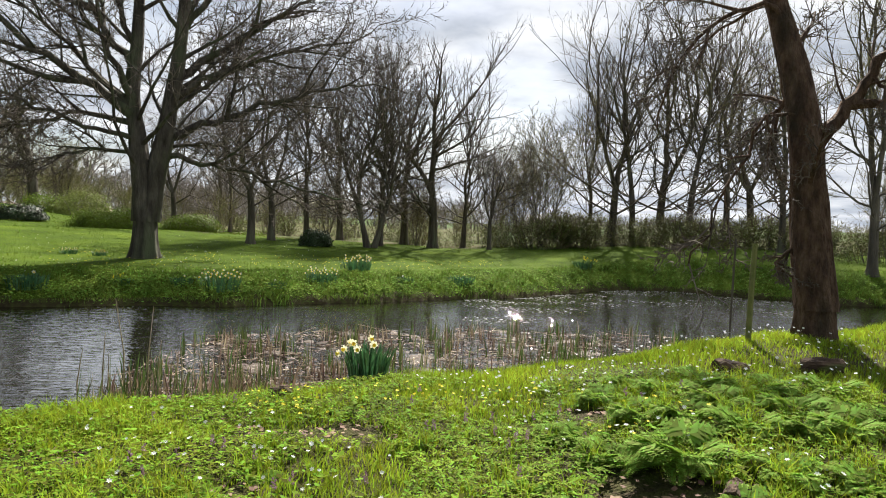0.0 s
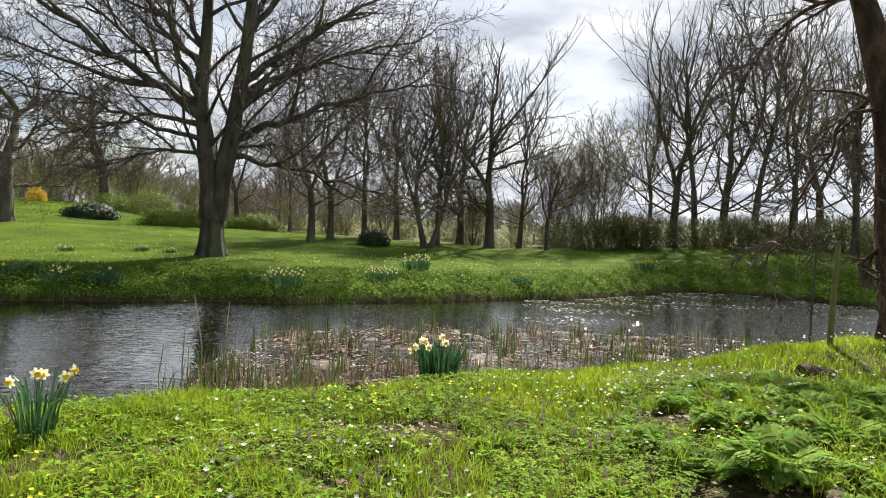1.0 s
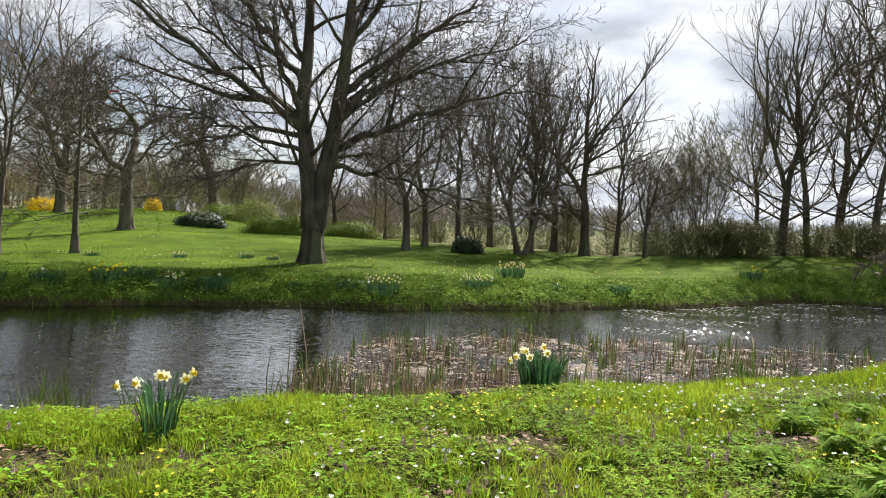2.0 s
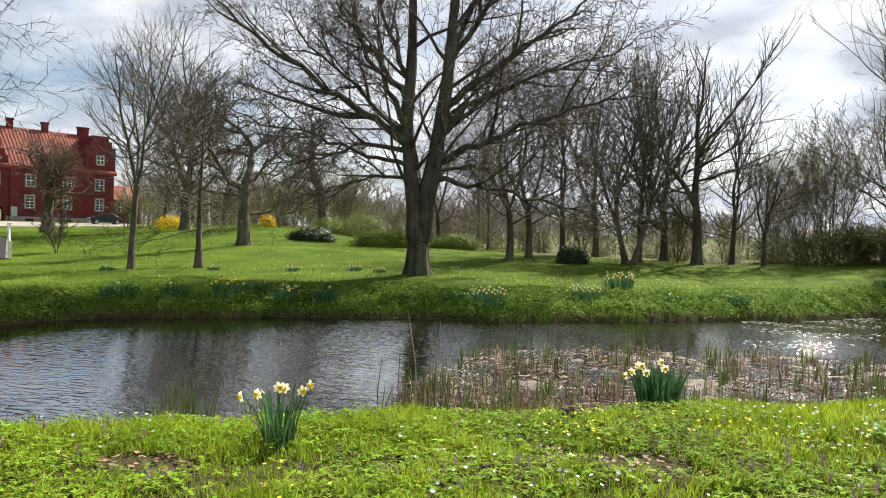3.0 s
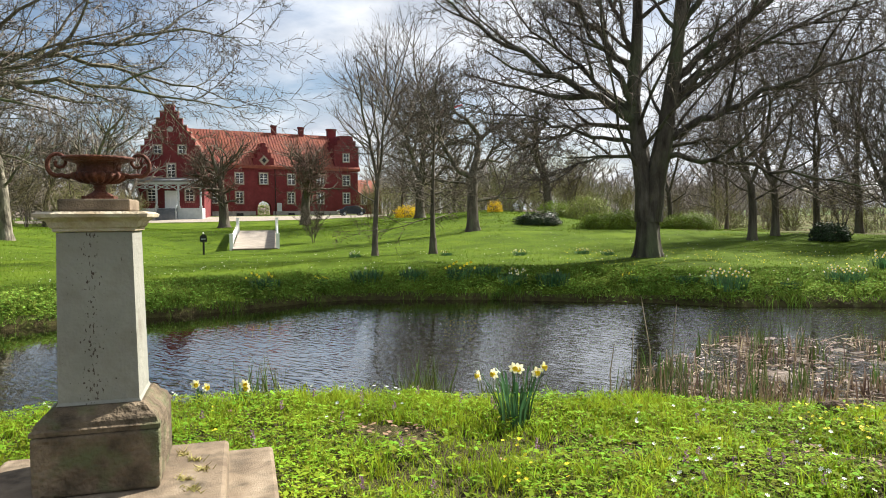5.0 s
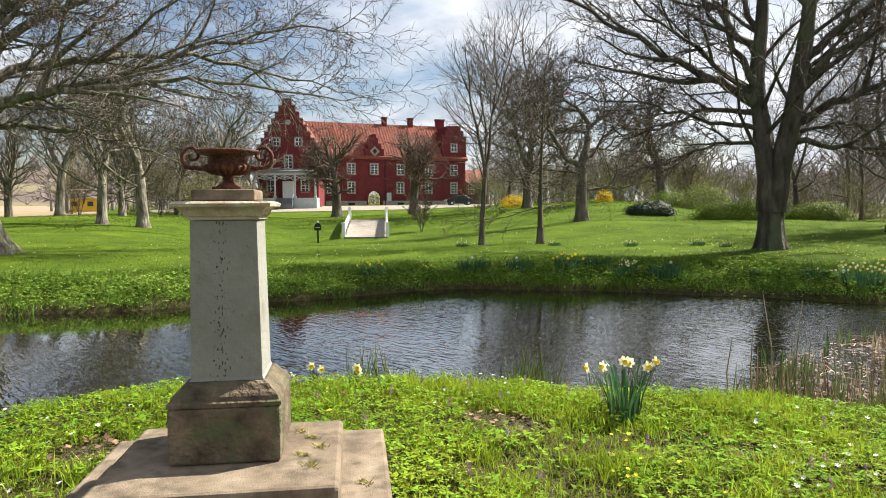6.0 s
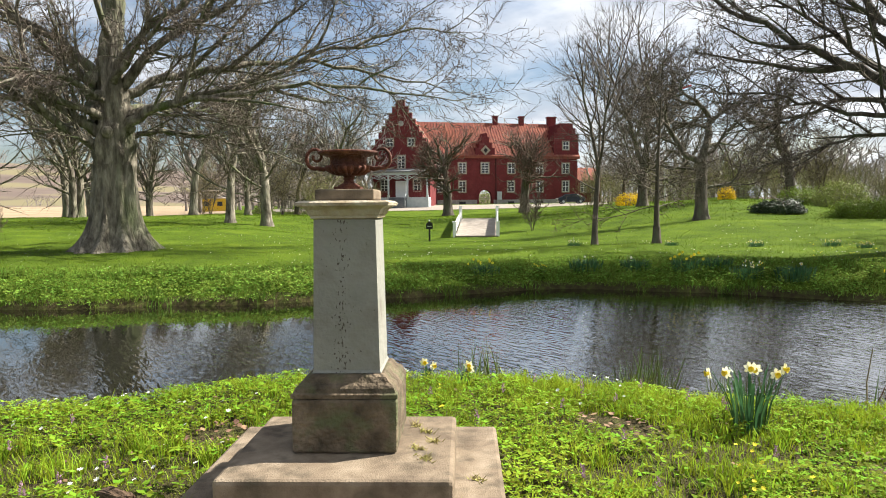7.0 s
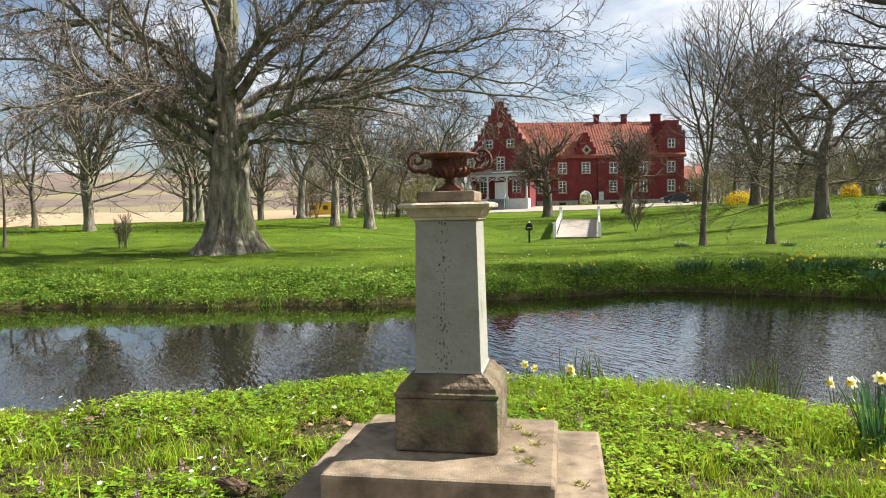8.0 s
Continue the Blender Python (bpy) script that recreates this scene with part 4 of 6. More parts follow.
def manor():
    e = thing("manor_house", (-96.14, 59.38, 2.15), "red brick manor house with tiled roof and stepped gables", "house", 70.3)
    a0, a1, am = 8.0, 10.25, 9.12
    arc = [(am + 1.125 * math.cos(t * math.pi / 10), 1.25 + 1.125 * math.sin(t * math.pi / 10)) for t in range(11)]
    w = Mesh()
    prism(w, [(-6, -0.6), (-6, 7.75), (25.6, 7.75), (25.6, -0.6), (a1, -0.6)] + arc + [(a0, -0.6)], 0, 0.8)
    part("front_wall", w, M["redbrick"], e)
    w = Mesh()
    w.box(-6, 0.802, -0.6, 7.6, 11, 7.75)
    w.box(14.0, 0.802, -0.6, 25.6, 11, 7.75)
    w.box(7.602, 0.802, 3.4, 13.998, 11, 7.75)
    part("rear_wall", w, M["redbrick"], e)
    r = Mesh()
    prism(r, [(-6.0, 7.6), (-6.0, 7.9), (25.9, 7.9), (25.9, 7.6)], -0.35, 11.35)
    for y0, y1, z0, z1 in ((-0.4, 5.5, 7.8, 13.9), (11.4, 5.5, 7.8, 13.9)):
        k = len(r.v)
        r.v += [Vector((-6, y0, z0)), Vector((25.9, y0, z0)), Vector((25.9, y1, z1)), Vector((-6, y1, z1)),
                Vector((-6, y0, z0 + 0.2)), Vector((25.9, y0, z0 + 0.2)), Vector((25.9, y1, z1 + 0.2)), Vector((-6, y1, z1 + 0.2))]
        r.f += [(k, k + 3, k + 2, k + 1), (k + 4, k + 5, k + 6, k + 7), (k, k + 1, k + 5, k + 4), (k + 1, k + 2, k + 6, k + 5), (k, k + 4, k + 7, k + 3)]
    roof = part("roof", r, M["rooftile"], e, "orange-red pantile roof")
    rows = Mesh()
    for i in range(64):                       # the rolls of the pantiles
        x = -5.8 + i * 0.49
        rows.tube([Vector((x, -0.4, 8.02)), Vector((x, 5.45, 14.07))], [0.07, 0.07], 4)
    tagged(part("tiling", rows, M["rooftile"], roof), kind="stuff")
    g = Mesh()
    for y in (10.98,):
        prism(g, [(25.3, 7.7), (25.3, 13.9), (25.6, 13.9), (25.6, 7.7)], 5.0, 6.0)
    for i in range(6):
        g.box(25.25, 0.2 + i * 0.9, 7.7, 25.75, 10.8 - i * 0.9, 9.0 + i * 1.02)
    part("end_gable", g, M["redbrick"], e)
    bay = Mesh()                                 # brick end bay rising to the ridge
    prism(bay, [(21.3, 7.752), (21.3, 11.9), (21.8, 11.9), (21.8, 12.8), (22.3, 12.8), (22.3, 13.6), (24.7, 13.6), (24.7, 12.8), (25.2, 12.8), (25.2, 11.9),
                (25.75, 11.9), (25.75, 7.752)], -0.1, 5.6)
    part("end_bay", bay, M["redbrick"], e)
    window(e, 23.4, -0.1, 9.2, 1.0, 1.3, rows=2)
    for x, wd in ((12.6, 0.75), (17.4, 0.8), (23.0, 1.5)):
        c = Mesh()
        c.box(x - wd / 2, 5.1, 13.2, x + wd / 2, 5.9, 15.1)
        c.box(x - wd / 2 - 0.1, 5.0, 15.1, x + wd / 2 + 0.1, 6.0, 15.35)
        part("chimney", c, M["redbrick"], e, "red brick chimney")
    p = Mesh()                                   # plinth course
    p.box(-6, -0.08, -0.6, a0 - 0.3, -0.002, 0.75)
    p.box(a1 + 0.3, -0.08, -0.6, 25.65, -0.002, 0.75)
    part("plinth", p, M["arch"], e, "grey stone plinth")
    ring = Mesh()
    for i in range(10):
        t0, t1 = i * math.pi / 10, (i + 1) * math.pi / 10
        q = [(am + rr * math.cos(t), 1.25 + rr * math.sin(t)) for rr, t in ((1.13, t0), (1.5, t0), (1.5, t1), (1.13, t1))]
        prism(ring, q, -0.12, 0.02)
    part("gate_arch", ring, M["redbrick"], e, "brick arch over the gateway")
    t = Mesh()                                   # the little stepped gable over the gateway
    prism(t, [(7.4, 7.4), (7.4, 9.3), (8.0, 9.3), (8.0, 10.2), (8.5, 10.2), (8.5, 11.1), (8.8, 11.1), (8.8, 11.7), (9.45, 11.7), (9.45, 11.1),
              (9.75, 11.1), (9.75, 10.2), (10.25, 10.2), (10.25, 9.3), (10.75, 9.3), (10.75, 7.4)], -0.25, 2.2)
    part("gate_gable", t, M["redbrick"], e)
    d = Mesh()
    prism(d, [(8.3, 8.9), (9.12, 9.75), (9.95, 8.9), (9.12, 8.05)], -0.36, -0.252)
    di = part("diamond_panel", d, M["limestone"], e, "pale stone diamond panel")
    d2 = Mesh()
    prism(d2, [(8.75, 8.9), (9.12, 9.35), (9.5, 8.9), (9.12, 8.45)], -0.40, -0.362)
    part("clock_eye", d2, M["dark"], di)
    for x in (-1.5, 1.2, 5.16, 13.6, 18.7, 23.4):
        window(e, x, 0, 2.05, 1.1, 1.75)
    for x in (1.2, 5.18, 9.0, 13.7, 18.7, 23.4):
        window(e, x, -0.25 if x == 9.0 else 0, 5.15, 1.2, 1.65)
    dr = Mesh()
    dr.box(11.2, -0.06, 0.2, 12.0, 0.05, 2.1)
    part("side_door", dr, M["porchgrey"], e, "grey painted side door")
    for x in (5.16, 13.6, 18.7):
        v = Mesh()
        v.box(x - 0.55, -0.11, -0.1, x + 0.55, 0.02, 0.45)
        part("cellar_window", v, M["dark"], e)
    pipe = Mesh()
    pipe.tube([Vector((10.95, -0.12, 0)), Vector((10.95, -0.12, 7.7))], [0.06, 0.06], 6)
    part("downpipe", pipe, M["dark"], e)
    x = Mesh()                                   # low range at the end
    x.box(25.6, 2.0, -0.6, 31.0, 8, 4.0)
    part("annex_wall", x, M["redbrick"], e)
    x = Mesh()
    prism(x, [(25.8, 3.9), (25.8, 4.0), (31.2, 4.0), (31.2, 3.9)], 1.7, 8.3)
    k = len(x.v)
    x.v += [Vector(q) for q in ((25.8, 1.7, 4.0), (31.2, 1.7, 4.0), (31.2, 5, 6.4), (25.8, 5, 6.4), (25.8, 8.3, 4.0), (31.2, 8.3, 4.0))]
    x.f += [(k, k + 1, k + 2, k + 3), (k + 3, k + 2, k + 5, k + 4), (k + 1, k + 5, k + 2), (k, k + 3, k + 4)]
    part("annex_roof", x, M["rooftile"], e)
    window(e, 27.6, 2.0, 2.0, 1.0, 1.5)


def wing():
    e = thing("manor_wing", (-92.63, 51.71, 2.2), "red brick manor wing with stepped gable and veranda", "house", 50)
    w = Mesh()
    half, top = 4.5, 15.7
    steps = 8
    left = []
    for i in range(steps):
        x = half - i * (half - 0.7) / (steps - 1)
        z0 = 8.0 + i * (top - 8.9) / (steps - 1)
        left += [(-x, z0 if i else 8.0), (-x, z0 + (top - 8.9) / (steps - 1))]
    right = [(-x, z) for x, z in reversed(left)]
    prism(w, [(-half, -0.6)] + left + right + [(half, -0.6)], 0, 0.7)
    part("gable_wall", w, M["redbrick"], e, "stepped red brick gable")
    for i in range(0, len(left), 2):          # pale copings on the steps
        (x, _), (_, z) = left[i], left[i + 1]
        nx = left[i + 2][0] if i + 2 < len(left) else 0.0
        for s in (-1, 1):
            a, b = sorted((s * (x - 0.08), s * nx))
            c = Mesh()
            c.box(a, -0.1, z, b, 0.8, z + 0.13)
            part("coping_stone", c, M["limestone"], e, "pale coping stone")
    b = Mesh()
    b.box(-half, 0.7, -0.6, half, 17, 8.4)
    part("wall", b, M["redbrick"], e)
    r = Mesh()
    for s in (-1, 1):
        k = len(r.v)
        r.v += [Vector((s * (half + 0.3), 0.7, 8.2)), Vector((s * (half + 0.3), 17.2, 8.2)), Vector((0, 17.2, 14.3)), Vector((0, 0.7, 14.3)),
                Vector((s * (half + 0.3), 0.7, 8.4)), Vector((s * (half + 0.3), 17.2, 8.4)), Vector((0, 17.2, 14.5)), Vector((0, 0.7, 14.5))]
        r.f += [(k, k + 1, k + 2, k + 3), (k + 4, k + 7, k + 6, k + 5), (k, k + 4, k + 5, k + 1), (k, k + 3, k + 7, k + 4), (k + 1, k + 5, k + 6, k + 2)]
    part("roof", r, M["rooftile"], e, "orange-red pantile roof")
    for x in (-1.65, 1.65):
        window(e, x, 0, 8.9, 0.95, 1.1, rows=2)
    window(e, 0.1, 0, 5.5, 1.05, 1.9)
    o = Mesh()
    o.lathe([(0.0, 0.0), (0.30, 0.0), (0.42, 0.05), (0.42, 0.12), (0.30, 0.14), (0.0, 0.1)], 20, pose(0.1, 0.0, 12.3, 90, 0, 0))
    part("round_eye", o, M["arch"], e, "round stone eye window")
    for x in (-2.6, 2.5):
        window(e, x, 0, 2.05, 1.05, 1.7)
    dmesh = Mesh()
    dmesh.box(-0.85, -0.08, 1.1, 0.85, 0.04, 3.6)
    door = part("front_door", dmesh, M["doorwhite"], e, "white double front door")
    for s in (-1, 1):
        for z in (1.3, 2.0, 2.8):
            q = Mesh()
            q.box(s * 0.42 - 0.3, -0.12, z, s * 0.42 + 0.3, -0.082, z + 0.55)
            part("door_panel", q, M["doorwhite"], door)
    # veranda
    f = Mesh()
    f.box(-4.6, -2.6, -0.6, 4.6, 0, 1.05)
    part("veranda_floor", f, M["porchgrey"], e, "pale grey rendered veranda base")
    f = Mesh()
    k = len(f.v)
    f.v += [Vector(q) for q in ((-4.9, -2.9, 4.75), (4.9, -2.9, 4.75), (4.6, 0, 5.25), (-4.6, 0, 5.25), (-4.9, -2.9, 4.95), (4.9, -2.9, 4.95), (4.6, 0, 5.45), (-4.6, 0, 5.45))]
    f.f += [(k, k + 3, k + 2, k + 1), (k + 4, k + 5, k + 6, k + 7), (k, k + 1, k + 5, k + 4), (k + 1, k + 2, k + 6, k + 5), (k, k + 4, k + 7, k + 3)]
    part("veranda_roof", f, M["slate"], e, "low grey veranda roof")
    f = Mesh()
    f.box(-4.7, -2.65, 4.35, 4.7, -2.45, 4.75)
    part("veranda_beam", f, M["porchgrey"], e)
    posts = (-4.4, -1.45, 1.45, 4.4)
    for x in posts:
        f = Mesh()
        f.box(x - 0.12, -2.68, 1.05, x + 0.12, -2.44, 4.35)
        f.box(x - 0.18, -2.72, 1.05, x + 0.18, -2.40, 1.35)
        part("veranda_post", f, M["porchgrey"], e, "grey painted veranda post")
    for a, b2 in zip(posts, posts[1:]):
        f = Mesh()
        cx = (a + b2) / 2
        for s in (-1, 1):
            f.tube([Vector((cx + s * (b2 - a) / 2, -2.56, 3.5)), Vector((cx + s * 0.7, -2.56, 4.05)), Vector((cx, -2.56, 4.3))], [0.07, 0.07, 0.07], 4)
            f.tube([Vector((cx + s * (b2 - a) / 2, -2.56, 4.3)), Vector((cx + s * 0.6, -2.56, 3.9)), Vector((cx, -2.56, 3.75))], [0.06, 0.06, 0.06], 4)
        for j in range(6):
            f.tube([Vector((cx, -2.56, 4.0)), Vector((cx + 0.42 * math.cos(j * 1.047), -2.56, 4.0 + 0.3 * math.sin(j * 1.047)))], [0.05, 0.03], 4)
        part("lattice", f, M["porchgrey"], e, "fretwork bracket")
        if cx < -0.5 or cx > 0.5:
            f = Mesh()
            f.box(a, -2.6, 1.95, b2, -2.52, 2.05)
            for j in range(13):
                x = a + 0.15 + j * (b2 - a - 0.3) / 12
                f.box(x - 0.035, -2.59, 1.05, x + 0.035, -2.53, 1.95)
            part("balustrade", f, M["redbrick"], e, "red painted balusters")
    for i in range(6):
        f = Mesh()
        f.box(-1.3, -2.6 - 0.3 * (6 - i), -0.6, 1.3, -2.6 - 0.3 * (5 - i), 0.16 + i * 0.17)
        part("step", f, M["slate"], e, "grey stone step")
    for s in (-1, 1):
        f = Mesh()
        f.tube([Vector((s * 1.35, -2.6, 2.0)), Vector((s * 1.35, -4.3, 0.95)), Vector((s * 1.35, -4.3, -0.3))], [0.05, 0.05, 0.05], 5)
        part("handrail", f, M["porchgrey"], e)


manor()
wing()


# ---- the pedestal and urn ----
M["moss"] = mat("moss", [(0.20, 0.19, 0.05), (0.34, 0.30, 0.10)], 20.0, 0.9, rand=0.4)
M["plaster"] = mat("plaster", [(0.17, 0.17, 0.148), (0.215, 0.215, 0.188), (0.27, 0.265, 0.23)], 3.0, 0.85, 0.35, 34.0, spec=0.15, detail=10,
                   fine=(6.0, (0.15, 0.14, 0.115), 0.5, 0.75))


def streaked(m):
    """Rusty black lichen spots, thickest in a run down the middle of a face, over an existing surface."""
    n, l = m.node_tree.nodes, m.node_tree.links
    p = n["Principled BSDF"]
    base = p.inputs["Base Color"].links[0].from_socket
    co = n.new("ShaderNodeTexCoord")
    sep = n.new("ShaderNodeSeparateXYZ"); l.new(co.outputs["Object"], sep.inputs[0])
    off = n.new("ShaderNodeMath"); off.operation = "ADD"; off.inputs[1].default_value = 0.02
    l.new(sep.outputs["X"], off.inputs[0])
    ab = n.new("ShaderNodeMath"); ab.operation = "ABSOLUTE"; l.new(off.outputs[0], ab.inputs[0])
    run = n.new("ShaderNodeMapRange")
    run.inputs[1].default_value, run.inputs[2].default_value = 0.0, 0.07
    run.inputs[3].default_value, run.inputs[4].default_value = 0.13, 0.0
    l.new(ab.outputs[0], run.inputs[0])
    mp = n.new("ShaderNodeMapping"); mp.inputs["Scale"].default_value = (1, 1, 0.55)
    l.new(co.outputs["Object"], mp.inputs[0])
    t = n.new("ShaderNodeTexNoise"); t.inputs["Scale"].default_value, t.inputs["Detail"].default_value = 105.0, 5
    l.new(mp.outputs[0], t.inputs["Vector"])
    add = n.new("ShaderNodeMath"); add.operation = "ADD"
    l.new(t.outputs["Fac"], add.inputs[0]); l.new(run.outputs[0], add.inputs[1])
    r = n.new("ShaderNodeValToRGB")
    r.color_ramp.elements[0].position, r.color_ramp.elements[1].position = 0.69, 0.745
    l.new(add.outputs[0], r.inputs[0])
    mx = n.new("ShaderNodeMix"); mx.data_type = "RGBA"
    l.new(r.outputs[0], mx.inputs[0]); l.new(base, mx.inputs[6]); mx.inputs[7].default_value = (0.055, 0.042, 0.034, 1)
    l.new(mx.outputs[2], p.inputs["Base Color"])


streaked(M["plaster"])
M["stone"] = mat("stone", [(0.10, 0.075, 0.052), (0.185, 0.143, 0.10), (0.27, 0.22, 0.16)], 5.0, 0.9, 0.3, 140.0, detail=12,
                 fine=(9.0, (0.09, 0.072, 0.05), 0.5, 0.72), spec=0.2)
M["basestone"] = mat("basestone", [(0.04, 0.032, 0.021), (0.12, 0.092, 0.062), (0.23, 0.18, 0.125)], 6.0, 0.9, 0.8, 40.0,
                     fine=(9.0, (0.09, 0.10, 0.05), 0.5, 0.7), spec=0.2)
M["capstone"] = mat("capstone", [(0.20, 0.15, 0.09), (0.32, 0.27, 0.19), (0.42, 0.39, 0.31)], 7.0, 0.85, 0.5, 40.0, spec=0.2)
M["rust"] = mat("rust", [(0.035, 0.014, 0.010), (0.10, 0.036, 0.022), (0.20, 0.075, 0.04)], 9.0, 0.75, 0.6, 60.0, metal=0.25, spec=0.3)


def pedestal():
    e = thing("pedestal", (-3.5, 1.46, 0.18), "weathered pale plastered stone pedestal on two stone steps", "pedestal", 55.5)
    z = -0.18
    for n, b in (("lower_step", (-0.74, -1.25, -0.3, 0.74, 0.62, 0.13)), ("upper_step", (-0.51, -0.61, 0.132, 0.51, 0.30, 0.29))):
        m = Mesh(); m.box(*b)
        bevelled(part(n, m, M["stone"], e, "worn brownish stone slab"), 0.02)
    m = Mesh()
    m.box(-0.245, -0.295, 0.292, 0.245, 0.215, 0.545)
    bevelled(part("base_block", m, M["basestone"], e, "dark lichened stone base block"), 0.015)
    cy = -0.04

    def square(profile):
        q = Mesh()
        for r, zz in profile:
            q.v += [Vector((s * r, cy + t * r, zz)) for s, t in ((-1, -1), (1, -1), (1, 1), (-1, 1))]
        for i in range(len(profile) - 1):
            for j in range(4):
                a, b = 4 * i + j, 4 * i + (j + 1) % 4
                q.f.append((a, b, b + 4, a + 4))
        q.f.append((3, 2, 1, 0))
        n = len(profile)
        q.f.append((4 * n - 4, 4 * n - 3, 4 * n - 2, 4 * n - 1))
        return q
    part("base_moulding", square([(0.248, 0.547), (0.248, 0.565), (0.238, 0.572), (0.232, 0.59), (0.222, 0.602), (0.205, 0.612), (0.190, 0.635), (0.176, 0.645)]), M["basestone"], e)
    part("shaft", square([(0.165, 0.647), (0.158, 0.66), (0.146, 1.36), (0.146, 1.375)]), M["plaster"], e, "grey plastered tapering shaft, stained")
    part("cornice", square([(0.148, 1.377), (0.158, 1.38), (0.158, 1.392), (0.166, 1.396), (0.176, 1.42), (0.196, 1.434), (0.214, 1.438), (0.218, 1.452), (0.20, 1.462)]), M["capstone"], e, "moulded cornice with yellowish edge")
    m = Mesh()
    m.box(-0.14, cy - 0.14, 1.464, 0.14, cy + 0.14, 1.516)
    bevelled(part("top_block", m, M["stone"], e, "brown stone block under the urn"), 0.008)


def urn():
    e = thing("urn", (-3.467, 1.437, 1.697), "rusty cast iron garden urn with scrolled handles", "urn", 55.5)
    m = Mesh(); m.box(-0.062, -0.062, 0, 0.062, 0.062, 0.014)
    part("foot_plate", m, M["rust"], e)
    m = Mesh()
    m.lathe([(0.055, 0.014), (0.052, 0.02), (0.03, 0.032), (0.021, 0.045), (0.026, 0.05), (0.026, 0.055), (0.022, 0.06), (0.035, 0.068), (0.07, 0.078),
             (0.098, 0.094), (0.104, 0.108), (0.098, 0.116), (0.09, 0.12), (0.088, 0.15), (0.096, 0.158), (0.125, 0.166), (0.145, 0.172), (0.149, 0.178),
             (0.146, 0.184), (0.125, 0.176), (0.09, 0.166), (0.08, 0.13), (0.06, 0.10), (0.0, 0.09)], 40)
    part("bowl", m, M["rust"], e, "rusty flared bowl", smooth=True)
    for j in range(20):
        a = 6.28318 * j / 20
        g = Mesh()
        g.tube([Vector((rr * math.cos(a), rr * math.sin(a), zz)) for rr, zz in ((0.045, 0.071), (0.075, 0.079), (0.100, 0.094), (0.107, 0.108), (0.102, 0.115))],
               [0.004, 0.008, 0.010, 0.010, 0.005], 5)
        part("gadroon", g, M["rust"], e, smooth=True)
    for s in (-1, 1):
        h = Mesh()
        pts = []
        for t in range(26):
            u = t / 25
            if u < 0.75:
                a = -1.9 + u / 0.75 * 4.2
                pts.append(Vector((s * (0.165 + 0.040 * math.cos(a)), 0, 0.150 + 0.047 * math.sin(a))))
            else:
                v = (u - 0.75) / 0.25
                a = 2.3 + v * 4.6
                rr = 0.030 * (1 - 0.55 * v)
                pts.append(Vector((s * (0.158 + rr * math.cos(a)), 0, 0.160 + rr * math.sin(a))))
        h.tube([Vector((s * 0.10, 0, 0.106)), Vector((s * 0.125, 0, 0.099))] + pts, [0.012, 0.011] + [0.0105 - 0.004 * i / 25 for i in range(26)], 8, True)
        part("handle", h, M["rust"], e, "rusty scrolled handle", smooth=True)


pedestal()
urn()


def weed_tufts():
    """Dry weeds in the cracks of the upper step."""
    m = Mesh()
    rng = random.Random(61)
    ax, ay = Vector((0.566, 0.824, 0)), Vector((-0.824, 0.566, 0))
    for u, w in ((0.30, 0.12), (0.36, 0.02), (0.40, -0.12), (0.33, -0.22), (0.38, -0.36), (0.55, -0.5), (0.62, -0.2)):
        o = Vector((-3.5, 1.46, 0.471 if u < 0.5 else 0.311)) + ax * u + ay * w
        for _ in range(38):
            a = rng.uniform(0, 6.28)
            d = Vector((math.cos(a), math.sin(a), rng.uniform(0.2, 1.2)))
            b = o + Vector((rng.gauss(0, 0.022), rng.gauss(0, 0.012), 0))
            m.spike(b, b + d * rng.uniform(0.012, 0.035), 0.0022)
    tagged(part("crack_weeds", m, M["moss"]), "dry mossy weeds in the step's cracks", "weeds", kind="stuff")


weed_tufts()


# ---- undergrowth ----
def scatter(n, az0, az1, d0, d1, rng, edge=None, power=1.0):
    """Random places on the ground, evenly over the plan for power 1; nearer the eye for less."""
    out = []
    while len(out) < n:
        az = rng.uniform(az0, az1)
        lo, hi = (d0, d1) if edge is None else (d0 + edge(az), d1 + edge(az))
        u = rng.random()
        if edge is None:
            d = (lo ** (2 * power) + u * (hi ** (2 * power) - lo ** (2 * power))) ** (0.5 / power)
        else:
            d = lo + u * (hi - lo)
        x, y = -d * math.sin(radians(az)), d * math.cos(radians(az))
        q = ((x + 3.5) * 0.566 + (y - 1.46) * 0.824, -(x + 3.5) * 0.824 + (y - 1.46) * 0.566)
        if abs(q[0]) < 0.76 and -1.27 < q[1] < 0.64:
            continue
        if d < 6.2 and noise.noise((x * 1.3, y * 1.3, 50.0)) < -0.42:
            continue
        out.append((x, y))
    return out


